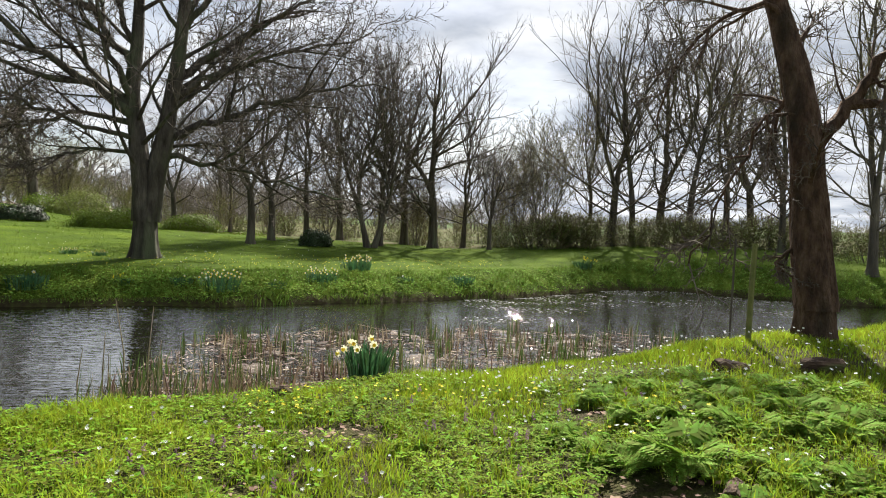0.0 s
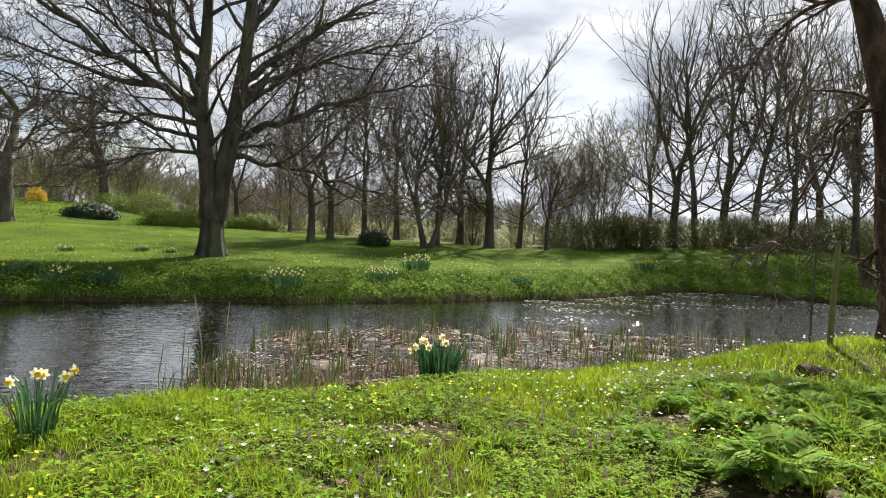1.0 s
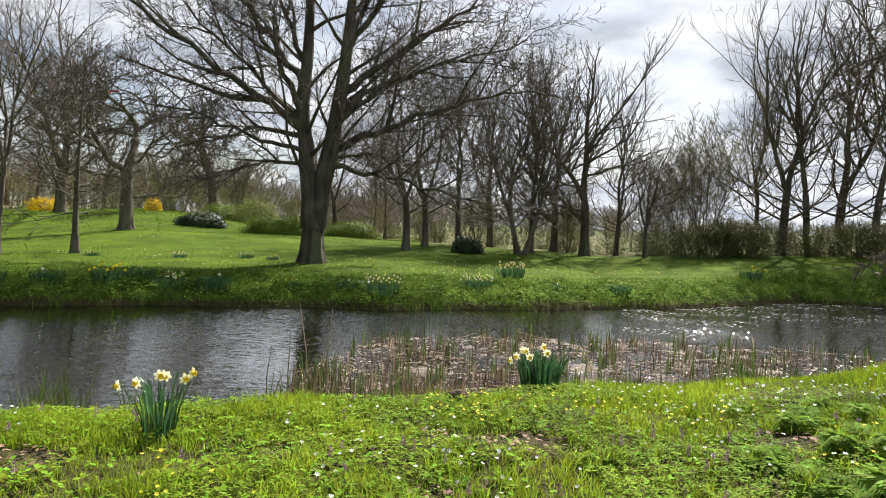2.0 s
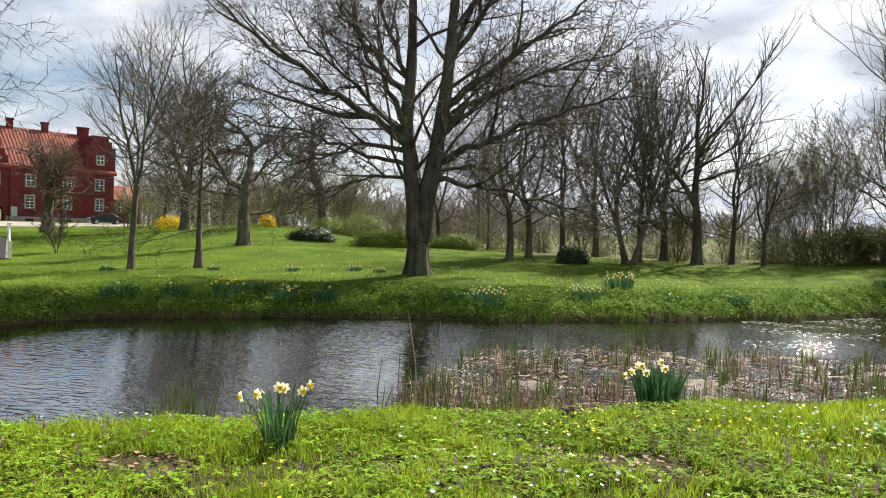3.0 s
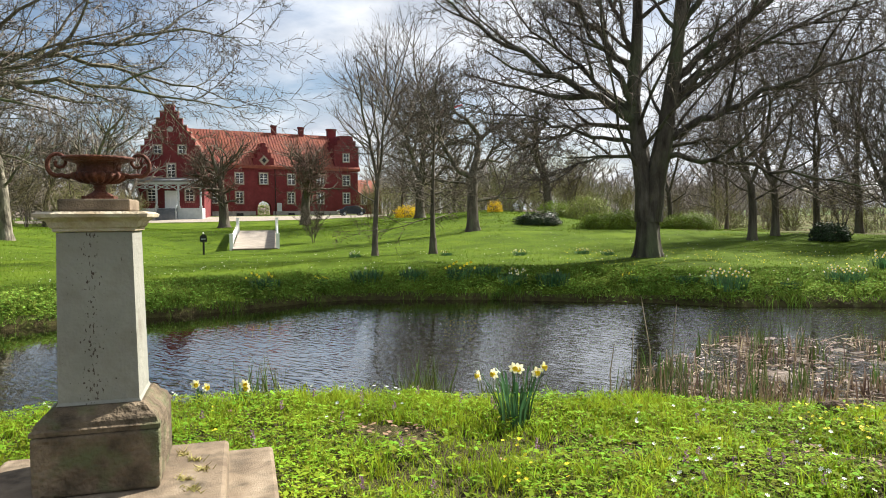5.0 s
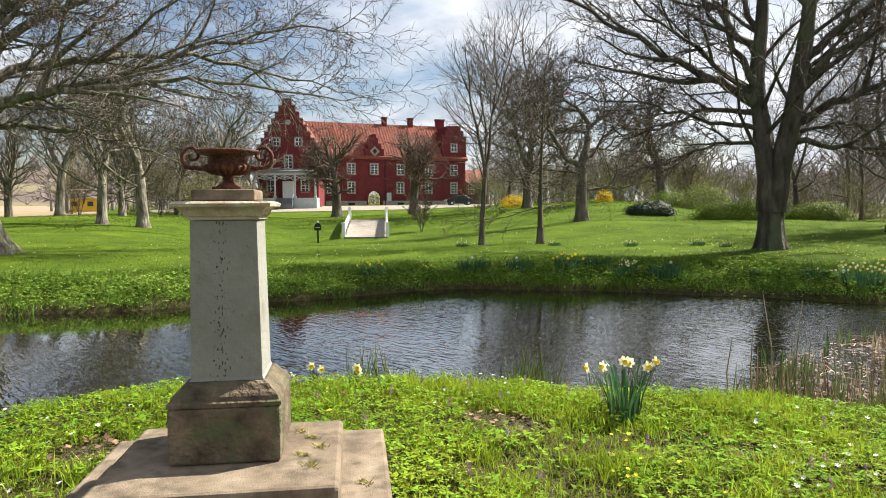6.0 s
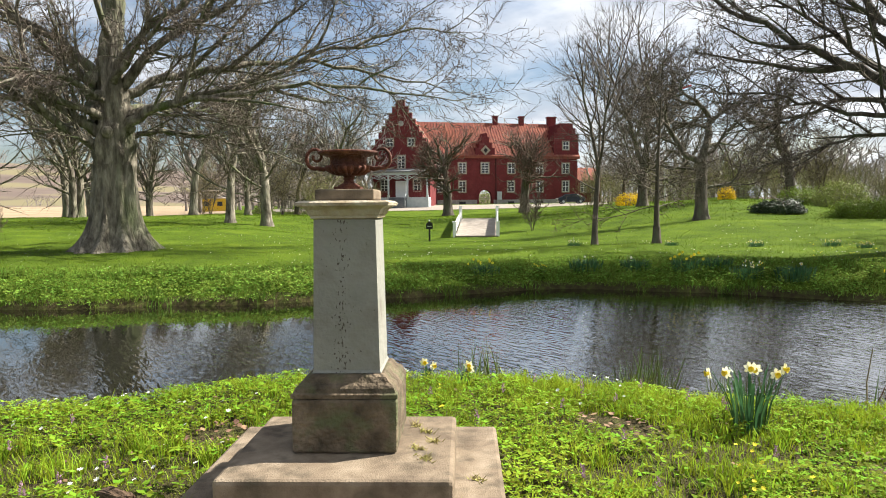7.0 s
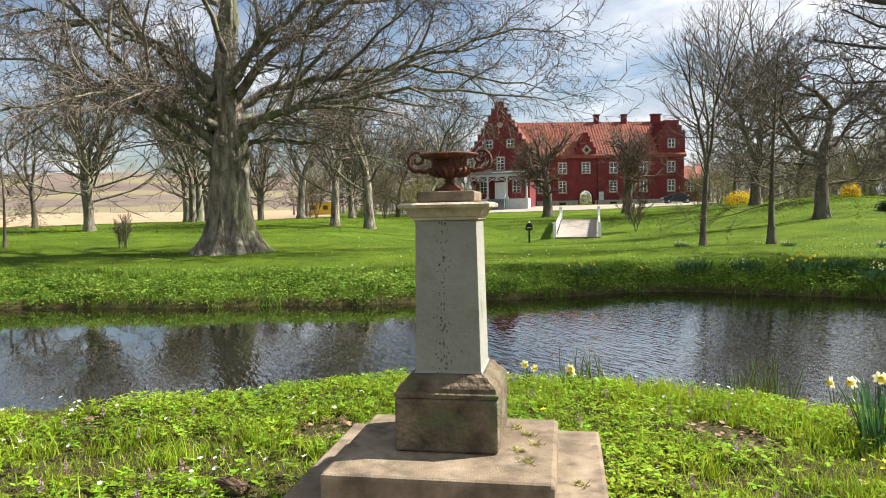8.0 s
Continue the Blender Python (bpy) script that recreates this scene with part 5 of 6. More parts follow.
def blades(name, places, h, w, bend, material, label, seed, category="grass", floor=None, hfun=None, plain=False):
    """Grass or reed: each blade is a tapering, bent strip of three faces."""
    rng = np.random.default_rng(seed)
    p = np.array([(x, y, (height(x, y) if floor is None else floor)) for x, y in places])
    n = len(p)
    hh = h * rng.uniform(0.45, 1.25, n)
    if hfun is not None:
        hh *= np.array([hfun(x, y) for x, y in places])
    a = rng.uniform(0, 6.28318, n)
    side = np.stack([np.cos(a), np.sin(a), np.zeros(n)], 1) * (w * rng.uniform(0.6, 1.3, n))[:, None]
    b = rng.uniform(0, 6.28318, n)
    lean = np.stack([np.cos(b), np.sin(b), np.zeros(n)], 1) * (hh * bend * rng.uniform(0.1, 1.0, n))[:, None]
    up = np.stack([np.zeros(n), np.zeros(n), hh], 1)
    p[:, 2] -= 0.02
    if plain:
        v = np.stack([p - side, p + side, p + up * 0.95 + lean], 1).reshape(-1, 3)
        me = bpy.data.meshes.new(name)
        me.vertices.add(3 * n); me.vertices.foreach_set("co", v.astype(np.float32).ravel())
        me.loops.add(3 * n); me.loops.foreach_set("vertex_index", np.arange(3 * n, dtype=np.int32))
        me.polygons.add(n); me.polygons.foreach_set("loop_start", np.arange(n, dtype=np.int32) * 3)
        me.materials.append(material)
        me.update(calc_edges=True)
        return tagged(new(name, me), label, category, kind="stuff")
    v = np.stack([p - side, p + side, p + up * 0.55 - side * 0.8 + lean * 0.3, p + up * 0.55 + side * 0.8 + lean * 0.3, p + up * 0.95 + lean], 1).reshape(-1, 3)
    k = np.arange(n) * 5
    quads = np.stack([k, k + 1, k + 3, k + 2], 1)
    tris = np.stack([k + 2, k + 3, k + 4], 1)
    loops = np.concatenate([quads, tris], 1).ravel()
    me = bpy.data.meshes.new(name)
    me.vertices.add(len(v)); me.vertices.foreach_set("co", v.astype(np.float32).ravel())
    me.loops.add(len(loops)); me.loops.foreach_set("vertex_index", loops.astype(np.int32))
    me.polygons.add(2 * n)
    start = np.stack([np.arange(n) * 7, np.arange(n) * 7 + 4], 1).ravel()
    me.polygons.foreach_set("loop_start", start.astype(np.int32))
    me.materials.append(material)
    me.update(calc_edges=True)
    return tagged(new(name, me), label, category, kind="stuff")


R = random.Random(5)


def clumpy(x, y):
    az, d = polar(x, y)
    return (0.62 if az > 55 and d < 9 else 1.0) * (0.55 + 0.9 * max(0.0, 0.5 + noise.noise((x * 0.9, y * 0.9, 2.0))))


def tufts(spots, per, spread):
    """Places for blades that stand in tufts."""
    return [(x + R.gauss(0, spread), y + R.gauss(0, spread)) for x, y in spots for _ in range(per)]


blades("grass_tufts", tufts(scatter(420, -40, 104, 2.0, 6.6, R), 40, 0.045), 0.16, 0.0038, 0.9, M["grass"], "taller tufts of spring grass on the near bank", 18)
blades("bank_tufts", tufts(scatter(420, -45, 108, -0.1, 2.6, R, edge=far_at), 50, 0.12), 0.21, 0.009, 0.9, M["bankgrass"], "uneven grass tufts along the far bank", 19)
leaf_spots = [p for p in scatter(2200, -40, 104, 1.8, 6.6, R)]
blades("meadow_grass", scatter(58000, -40, 104, 1.5, 6.6, R, power=0.8) + scatter(9000, 104, 320, 0.3, 5.0, R) + scatter(6000, -40, 104, 0.3, 1.5, R), 0.080, 0.0034, 0.9, M["grass"], "fresh green spring grass on the near bank", 1, hfun=clumpy)
blades("rim_grass", scatter(34000, -40, 104, -1.3, 0.45, R, edge=rim_at), 0.10, 0.0040, 0.8, M["grass"], "taller green grass along the pond's near rim", 2, hfun=clumpy)
right = [(x, y) for x, y in scatter(40000, -40, 2, 5.5, 12.5, R) if polar(x, y)[1] < rim_at(polar(x, y)[0]) + 0.3]
blades("bank_grass", right, 0.10, 0.005, 0.8, M["grass"], "green grass on the bank by the leaning tree", 3, hfun=clumpy)
blades("far_bank_grass", scatter(90000, -45, 108, 0.0, 3.2, R, edge=far_at), 0.10, 0.010, 0.9, M["bankgrass"], "rough dark green grass on the pond's far bank", 4, hfun=clumpy, plain=True)
blades("lawn_grass", scatter(110000, -45, 108, 3.0, 24, R, edge=far_at), 0.055, 0.018, 0.8, M["lawn"], "mown green lawn grass", 5, plain=True)
blades("upper_lawn_grass", [p for p in scatter(60000, 14, 100, 23, 62, R, edge=far_at) if polar(*p)[1] < 90], 0.075, 0.045, 0.9, M["lawn"], "mown green lawn grass towards the manor", 21, plain=True)


def leaf_carpet(name, places, size, material, label, seed, lift=0.05, parts=3, category="plants", wide=0.34):
    """Small lobed leaves, three to a stalk, near the ground."""
    rng = random.Random(seed)
    m = Mesh()
    for x, y in places:
        z = height(x, y) + lift * rng.uniform(0.3, 1.3)
        a = rng.uniform(0, 6.28)
        for i in range(parts):
            b = a + i * 6.28 / parts + rng.uniform(-0.3, 0.3)
            s = size * rng.uniform(0.6, 1.3)
            c, t = Vector((math.cos(b), math.sin(b), rng.uniform(-0.3, 0.45))), Vector((-math.sin(b), math.cos(b), rng.uniform(-0.3, 0.3)))
            o = Vector((x, y, z))
            m.poly(o, o + c * s * 0.55 + t * s * wide, o + c * s, o + c * s * 0.45 - t * s * wide)
    return tagged(part(name, m, material), label, category, kind="stuff")


leaf_carpet("anemone_leaves", [p for p in scatter(34000, -40, 104, 1.6, 7.0, R, power=0.8) if noise.noise((p[0] * 0.9, p[1] * 0.9, 8.0)) > -0.22],
            0.034, M["leaf"], "low green woodland leaves among the grass", 6, 0.07, 4, wide=0.22)
leaf_carpet("broad_leaves", leaf_spots, 0.042, M["leaf"], "broad pale green leaves among the grass", 20, 0.08, 4)
leaf_carpet("bank_leaves", scatter(9000, -45, 108, 0.4, 2.6, R, edge=far_at), 0.075, M["bankleaf"], "leafy green plants on the far bank", 7, 0.12)


def bank_herbs():
    """Low leafy mounds along the far bank, each of many tilted leaves."""
    rng = random.Random(77)
    m = Mesh()
    for x, y in scatter(1500, -42, 106, -0.05, 2.3, rng, edge=far_at):
        az, d = polar(x, y)
        e = d - far_at(az)
        if e > 0.9 and noise.noise((x * 0.6, y * 0.6, 61.0)) < -0.05 + 0.25 * (e - 0.9):
            continue
        r, h, z = rng.uniform(0.18, 0.42), rng.uniform(0.10, 0.36) * (1.0 if e < 1.4 else 0.6), height(x, y)
        for i in range(34):
            a, u = rng.uniform(0, 6.283), math.sqrt(rng.random())
            o = Vector((x + r * u * math.cos(a), y + r * u * math.sin(a), 0))
            o.z = z + h * (1 - u * u) * rng.uniform(0.6, 1.15) + 0.02
            c = Vector((math.cos(a + rng.gauss(0, 0.7)), math.sin(a + rng.gauss(0, 0.7)), rng.uniform(-0.5, 0.6)))
            t = Vector((-c.y, c.x, rng.uniform(-0.5, 0.5)))
            s = rng.uniform(0.035, 0.075)
            m.poly(o, o + c * s * 0.5 + t * s * 0.42, o + c * s, o + c * s * 0.5 - t * s * 0.42)
    return tagged(part("bank_herbs", m, M["bankleaf"]), "leafy green mounds of herbs on the far bank", "plants", kind="stuff")


bank_herbs()


def flowers(name, places, size, petals, material, label, lift, seed):
    rng = random.Random(seed)
    m = Mesh()
    for x, y in places:
        o = Vector((x, y, height(x, y) + lift * rng.uniform(0.6, 1.3)))
        tilt = Vector((rng.uniform(-0.5, 0.5), rng.uniform(-0.9, 0.1), 1)).normalized()
        s = tilt.orthogonal().normalized()
        t = tilt.cross(s)
        r = size * rng.uniform(0.75, 1.2)
        for i in range(petals):
            b = 6.283 * i / petals
            c, q = s * math.cos(b) + t * math.sin(b), t * math.cos(b) - s * math.sin(b)
            m.poly(o, o + c * r * 0.6 + q * r * 0.28 + tilt * r * 0.15, o + c * r + tilt * r * 0.2, o + c * r * 0.6 - q * r * 0.28 + tilt * r * 0.15)
    return tagged(part(name, m, material), label, "flowers", kind="stuff")


def patchy(n, seed, level, *args):
    return [p for p in scatter(n, *args) if noise.noise((p[0] * 0.55, p[1] * 0.55, seed)) > level]


flowers("white_anemones", patchy(900, 21.0, 0.0, -40, 104, 1.8, 7.2, R), 0.016, 6, M["petalwhite"], "white wood anemones in the grass", 0.10, 8)
flowers("white_anemones", [p for p in scatter(380, -36, -8, 6.0, 11, R) if polar(*p)[1] < rim_at(polar(*p)[0])], 0.016, 6, M["petalwhite"], "white wood anemones by the leaning tree", 0.12, 9)
flowers("yellow_anemones", patchy(1000, 33.0, 0.2, -30, 60, 2.8, 6.4, R), 0.014, 6, M["petalyellow"], "yellow spring flowers in the grass", 0.11, 10)
flowers("lawn_flowers", scatter(600, 10, 100, 2.2, 18, R, edge=far_at), 0.022, 5, M["petalwhite"], "tiny white flowers in the lawn", 0.06, 13)
flowers("lawn_celandines", scatter(420, -5, 30, 3.0, 9, R, edge=far_at), 0.022, 5, M["petalyellow"], "tiny yellow flowers in the lawn", 0.06, 14)

cory = Mesh()
for x, y in patchy(120, 44.0, -0.2, -30, 100, 2.2, 6.4, R):
    z = height(x, y)
    for i in range(16):
        a, h = R.uniform(0, 6.28), 0.07 + 0.075 * i / 16
        o = Vector((x, y, z + h))
        c = Vector((math.cos(a), math.sin(a), R.uniform(0.0, 0.6)))
        t = Vector((-math.sin(a), math.cos(a), 0))
        q = 0.012 * (1.1 - 0.5 * i / 16)
        cory.poly(o, o + c * q + t * q * 0.4, o + c * q * 1.7 + Vector((0, 0, 0.004)), o + c * q - t * q * 0.4)
        cory.poly(o, o + c * q + Vector((0, 0, 0.008)), o + c * q * 1.7, o + c * q - Vector((0, 0, 0.006)))
tagged(part("purple_corydalis", cory, M["petalpurple"]), "purple corydalis spikes in the grass", "flowers", kind="stuff")


# dead leaves and bare soil between the plants
dead = Mesh()
bare = []
while len(bare) < 900:
    q = (R.uniform(-6.5, 3.5), R.uniform(-0.5, 6.2))
    if 1.8 < math.hypot(*q) < 6.2 and (noise.noise((q[0] * 1.3, q[1] * 1.3, 50.0)) < -0.36 or R.random() < 0.02):
        bare.append(q)
for x, y in bare:
    z, a = height(x, y) + 0.03, R.uniform(0, 6.28)
    c, t, s = Vector((math.cos(a), math.sin(a), R.uniform(-0.2, 0.4))), Vector((-math.sin(a), math.cos(a), R.uniform(-0.3, 0.3))), R.uniform(0.03, 0.06)
    o = Vector((x, y, z))
    dead.poly(o, o + c * s * 0.5 + t * s * 0.35, o + c * s, o + c * s * 0.5 - t * s * 0.35)
tagged(part("dead_leaves", dead, M["deadleaf"]), "brown dead leaves lying in the grass", "leaves", kind="stuff")


# ---- cow parsley: a clump of feathery fronds, then copies ----
def parsley(at, label, seed):
    rng = random.Random(seed)
    e = thing("cow_parsley", at, label, "plant", group="cow parsley clumps")
    st, lf = Mesh(), Mesh()
    for f in range(20):
        a, ln = rng.uniform(0, 6.28), rng.uniform(0.28, 0.55)
        out = Vector((math.cos(a), math.sin(a), 0))
        rise = rng.uniform(0.45, 0.9)
        pts = [out * (ln * t * 0.85) + Vector((0, 0, ln * (rise * t * 1.5 - 0.95 * t * t))) for t in (0, 0.25, 0.5, 0.75, 1.0)]
        st.tube(pts, [0.004, 0.0035, 0.003, 0.002, 0.001], 3)
        for i in range(2, 17):
            t = i / 17.0 * 0.75 + 0.25
            j = min(int(t * 4), 3)
            p = pts[j].lerp(pts[j + 1], t * 4 - j)
            ax = (pts[j + 1] - pts[j]).normalized()
            sd = ax.cross(Vector((0, 0, 1))).normalized()
            size = ln * 0.40 * (1 - (i / 17.5)) ** 0.7 + 0.012
            for sgn in (-1, 1):
                w = (sd * sgn + ax * 0.45 + Vector((0, 0, rng.uniform(-0.25, 0.1)))).normalized()
                nn = w.cross(ax).normalized()
                q = nn.cross(w).normalized()
                for k in range(1, 6):
                    u = k / 5.0
                    o = p + w * size * u
                    s = size * 0.44 * (1.15 - u)
                    for g in (-1, 1):
                        d = (w * 0.55 + q * g).normalized()
                        lf.poly(o + w * s * 0.35, o + d * s * 1.1 + w * s * 0.1, o - w * s * 0.3)
    part("stalk_cluster", st, M["fern"], e)
    part("leaves", lf, M["fern"], e, "feathery green leaves")
    return e


pars = parsley(spot(-19.8, 4.2), "feathery green cow parsley clump in the grass", 71)
for i, (az, d, s) in enumerate([(-16.5, 5.2, 1.0), (-21.6, 6.2, 1.15), (-27.6, 5.7, 1.1), (-13.5, 5.9, 1.0), (-24.5, 4.9, 1.0), (-31, 5.2, 1.15), (-14.5, 4.4, 0.85), (-18.5, 5.9, 1.0),
                                (-25, 3.7, 0.9), (-30, 6.6, 1.0), (-22.5, 5.5, 1.0), (-10, 5.0, 0.7), (2, 4.8, 0.5), (-28, 4.2, 0.85), (-33, 4.3, 0.9), (8, 5.6, 0.45), (-17.5, 3.3, 0.8), (-8, 4.0, 0.55), (14, 4.2, 0.45),
                                (-12, 4.9, 0.8), (-20, 5.1, 0.9), (-26.5, 6.4, 0.95), (-15.5, 6.3, 0.8), (-19, 4.6, 0.85), (-23, 4.3, 0.9), (-29, 5.0, 0.95), (-11.5, 3.6, 0.6), (-33, 5.9, 1.0), (-9, 5.6, 0.55), (-24, 3.1, 0.7), (-20.5, 3.4, 0.75)]):
    x, y, z = spot(az, d)
    copy_thing(pars, pose(x, y, z - 0.02, 0, 0, i * 71) @ Matrix.Scale(s * 0.70, 4))


# ---- daffodils ----
def daffodil(at, n_leaf, heads, h, label, seed, spread=0.10, rz=0, group="", tone="petalcream", head=0.044):
    rng = random.Random(seed)
    e = thing("daffodil_clump", at, label, "flowers", rz, group)
    lf = Mesh()
    for i in range(n_leaf):
        a, r = rng.uniform(0, 6.28), spread * math.sqrt(rng.random())
        o = Vector((r * math.cos(a), r * math.sin(a), -0.02))
        hh, lean = h * rng.uniform(0.65, 1.0), rng.uniform(0.1, 0.5)
        out = Vector((math.cos(a), math.sin(a), 0))
        s = Vector((-math.sin(a + rng.uniform(-1, 1)), math.cos(a + rng.uniform(-1, 1)), 0)).normalized() * 0.0056 * (1 + h) * (1 + 2 * spread)
        p1, p2 = o + Vector((0, 0, hh * 0.5)) + out * hh * lean * 0.25, o + Vector((0, 0, hh * 0.85)) + out * hh * lean * 0.6
        p3 = o + Vector((0, 0, hh * rng.uniform(0.85, 1.0))) + out * hh * lean * 0.9
        lf.poly(o - s, o + s, p1 + s, p1 - s)
        lf.poly(p1 - s, p1 + s, p2 + s * 0.8, p2 - s * 0.8)
        lf.poly(p2 - s * 0.8, p2 + s * 0.8, p3)
    part("leaves", lf, M["strap"], e, "blue-green strap leaves")
    for (fx, fz, turn) in heads:
        y = rng.uniform(-spread, spread * 0.3)
        base, tip = Vector((fx * 0.3, y * 0.5, 0)), Vector((fx, y, fz))
        m = Mesh()
        m.tube([base, base.lerp(tip, 0.5) + Vector((0, 0, 0.05)), tip + Vector((0, 0, 0.01)), tip + Vector((0.01, -0.02, 0))], [0.004, 0.004, 0.003, 0.003], 4)
        st = part("flower", m, M["strap"], e)
        face = Vector((math.sin(turn), -math.cos(turn), -0.12)).normalized()
        s = face.orthogonal().normalized()
        t = face.cross(s)
        c = tip + face * 0.02
        m = Mesh()
        for i in range(6):
            b = 1.047 * i + rng.uniform(-0.1, 0.1)
            d, q = s * math.cos(b) + t * math.sin(b), t * math.cos(b) - s * math.sin(b)
            r = head
            off = face * (0.003 if i % 2 else 0.0)
            m.poly(c + off, c + off + d * r * 0.35 + q * r * 0.28, c + off + d * r * 0.75 + q * r * 0.3 + face * 0.006, c + off + d * r * 1.05,
                   c + off + d * r * 0.75 - q * r * 0.3 + face * 0.006, c + off + d * r * 0.35 - q * r * 0.28)
        part("petals", m, M[tone], st, "pale cream petals")
        m = Mesh()
        rot = face.to_track_quat("Z", "Y").to_matrix().to_4x4()
        m.lathe([(0.009, 0), (0.013, 0.012), (0.015, 0.024), (0.021, 0.031), (0.019, 0.030), (0.012, 0.02), (0.0, 0.006)], 12, Matrix.Translation(c) @ rot)
        part("trumpet", m, M["trumpet"], st, "yellow trumpet", smooth=True)
    return e


daffodil(spot(36.5, 5.35), 34, [(-0.24, 0.40, -1.2), (-0.13, 0.41, -0.8), (-0.01, 0.47, 0.3), (0.04, 0.45, -0.2), (0.15, 0.43, 0.5), (0.19, 0.47, 1.0)], 0.48,
         "clump of cream and yellow daffodils on the near bank", 81, 0.11, 35)
daffodil(tuple(Vector(spot(5.9, 7.2)) + Vector((0, 0, 0.06))), 110, [(-0.27, 0.27, -1.0), (-0.22, 0.31, -0.6), (-0.15, 0.36, 0.2), (-0.10, 0.32, 0.0), (0.02, 0.41, 0.6), (0.06, 0.38, 0.2), (-0.2, 0.36, 0.8)], 0.42,
         "dense daffodil clump with cream and yellow flowers", 82, 0.2, 6)
daffodil(spot(60.3, 6.75), 8, [(-0.05, 0.19, 0.2), (0.03, 0.15, 0.6)], 0.2, "small pair of pale daffodils behind the pedestal", 83, 0.05, 60)
daffodil(spot(57.2, 6.7), 8, [(0.0, 0.19, 0.2), (0.04, 0.15, -0.6)], 0.2, "small pair of pale daffodils behind the pedestal", 84, 0.05, 57)
wild = daffodil(spot(17.8, 18.9), 120, [(-0.5 + 0.048 * i, 0.36 + 0.045 * ((i * 7) % 5), 0.4 * ((i % 3) - 1)) for i in range(22)], 0.44, "clump of white daffodils on the far bank", 85, 0.5, 18, "daffodils on the far bank", "petalwhite", 0.032)
gold = daffodil(spot(38.6, 20.0), 110, [(-0.4 + 0.1 * i, 0.35 + 0.05 * ((i * 5) % 4), 0.4 * ((i % 3) - 1)) for i in range(9)], 0.38, "clump of yellow daffodils on the far bank", 86, 0.4, 38, "daffodils on the far bank", "petalyellow")
green = daffodil(spot(31.0, 19.2), 150, [(0.1, 0.4, 0.2)], 0.42, "leafy daffodil clump on the far bank", 87, 0.45, 31, "daffodils on the far bank", "petalwhite")
for i, (src, az, d, s) in enumerate([(wild, 9.8, 20.6, 0.9), (wild, 7.1, 23.0, 1.0), (green, -1.7, 22.6, 0.9), (gold, -11.6, 29.0, 1.0), (wild, 34.3, 19.5, 0.8), (green, 46.3, 20.3, 1.0), (green, 42.5, 20.2, 0.9),
                                     (gold, 54.4, 19.2, 0.9), (gold, 24.8, 19.6, 0.6), (green, 20.5, 19.4, 0.7), (wild, 33.5, 26, 0.5), (wild, 28.5, 26, 0.5), (wild, 26.5, 25.5, 0.45), (green, 36.5, 20.3, 0.9),
                                     (green, 13.5, 19.6, 0.6), (green, 3.0, 21.8, 0.6), (gold, 50.0, 20.0, 0.5), (wild, 47.0, 27, 0.5), (wild, 39.5, 27, 0.45)]):
    again(src, az, d, (i * 37) % 360, s)


# ---- reeds in the pond ----
def bed(az, d):
    """How thick the reeds stand at a place."""
    if d < rim_at(az) + 0.5 or d > far_at(az) - 2.0:
        return 0.0
    near = rim_at(az)
    t = (d - near) / 7.5
    inside = 1.0 if -13 < az < 25 else max(0.0, 1 - min(abs(az + 13), abs(az - 25)) / 9.0)
    if az > 25:
        return inside * (0.9 if t < 0.22 else 0.0)
    lim = 0.95 if az < 18 else 0.95 - (az - 18) / 9.0 * 0.6
    return inside * (1.0 if t < lim else 0.0)


def reed_places(n, rng):
    out = []
    while len(out) < n:
        az, d = rng.uniform(-22, 36), rng.uniform(7, 17)
        x, y = -d * math.sin(radians(az)), d * math.cos(radians(az))
        if rng.random() < bed(az, d) * (0.12 + 1.6 * max(0, noise.noise((x * 1.1, y * 1.1, 12)) + 0.1)):
            out.append((x, y))
    return out


blades("green_reeds", [(x + R.gauss(0, 0.05), y + R.gauss(0, 0.05)) for x, y in reed_places(210, R) for _ in range(5)], 0.40, 0.012, 0.22, M["reedgreen"], "green iris and reed leaves standing in the pond", 15, "reeds", WATER)
blades("dry_reeds", [(x + R.gauss(0, 0.07), y + R.gauss(0, 0.07)) for x, y in reed_places(420, R) for _ in range(3)], 0.30, 0.011, 0.3, M["reeddry"], "dry brown reed stalks standing in the pond", 16, "reeds", WATER)
blades("rim_reeds", [p for p in scatter(260, 41, 45, 0.2, 0.9, R, edge=rim_at)] + [p for p in scatter(120, 34, 39, 0.2, 0.8, R, edge=rim_at)] + scatter(110, 54, 58, 0.3, 0.9, R, edge=rim_at) + scatter(160, -8, -14, 0.3, 1.0, R, edge=rim_at),
       0.78, 0.009, 0.25, M["reedgreen"], "green reed leaves at the near rim", 17, "reeds", WATER)
blades("rim_dry_reeds", tufts(scatter(130, 9, 27, 0.3, 1.7, R, edge=rim_at), 5, 0.08), 0.55, 0.010, 0.42, M["reeddry"], "dead brown reed stems along the near rim", 25, "reeds", WATER)
blades("rim_young_reeds", tufts(scatter(40, 13, 30, 0.3, 1.3, R, edge=rim_at), 5, 0.06), 0.72, 0.009, 0.2, M["reedgreen"], "young green reed leaves along the near rim", 26, "reeds", WATER)
tall = Mesh()
for az, d, h in ((24.6, 8.6, 1.25), (23.0, 8.8, 1.15), (26.0, 8.4, 0.9), (22.2, 8.7, 0.75), (25.4, 8.2, 0.7), (20.5, 8.6, 0.8), (27.5, 8.3, 0.75), (18.9, 8.8, 0.7)):
    x, y, _ = spot(az, d)
    tall.tube([Vector((x, y, WATER - 0.3)), Vector((x + R.gauss(0, 0.03), y, WATER + h * 0.5)), Vector((x + R.gauss(0, 0.06), y, WATER + h))], [0.009, 0.008, 0.004], 5)
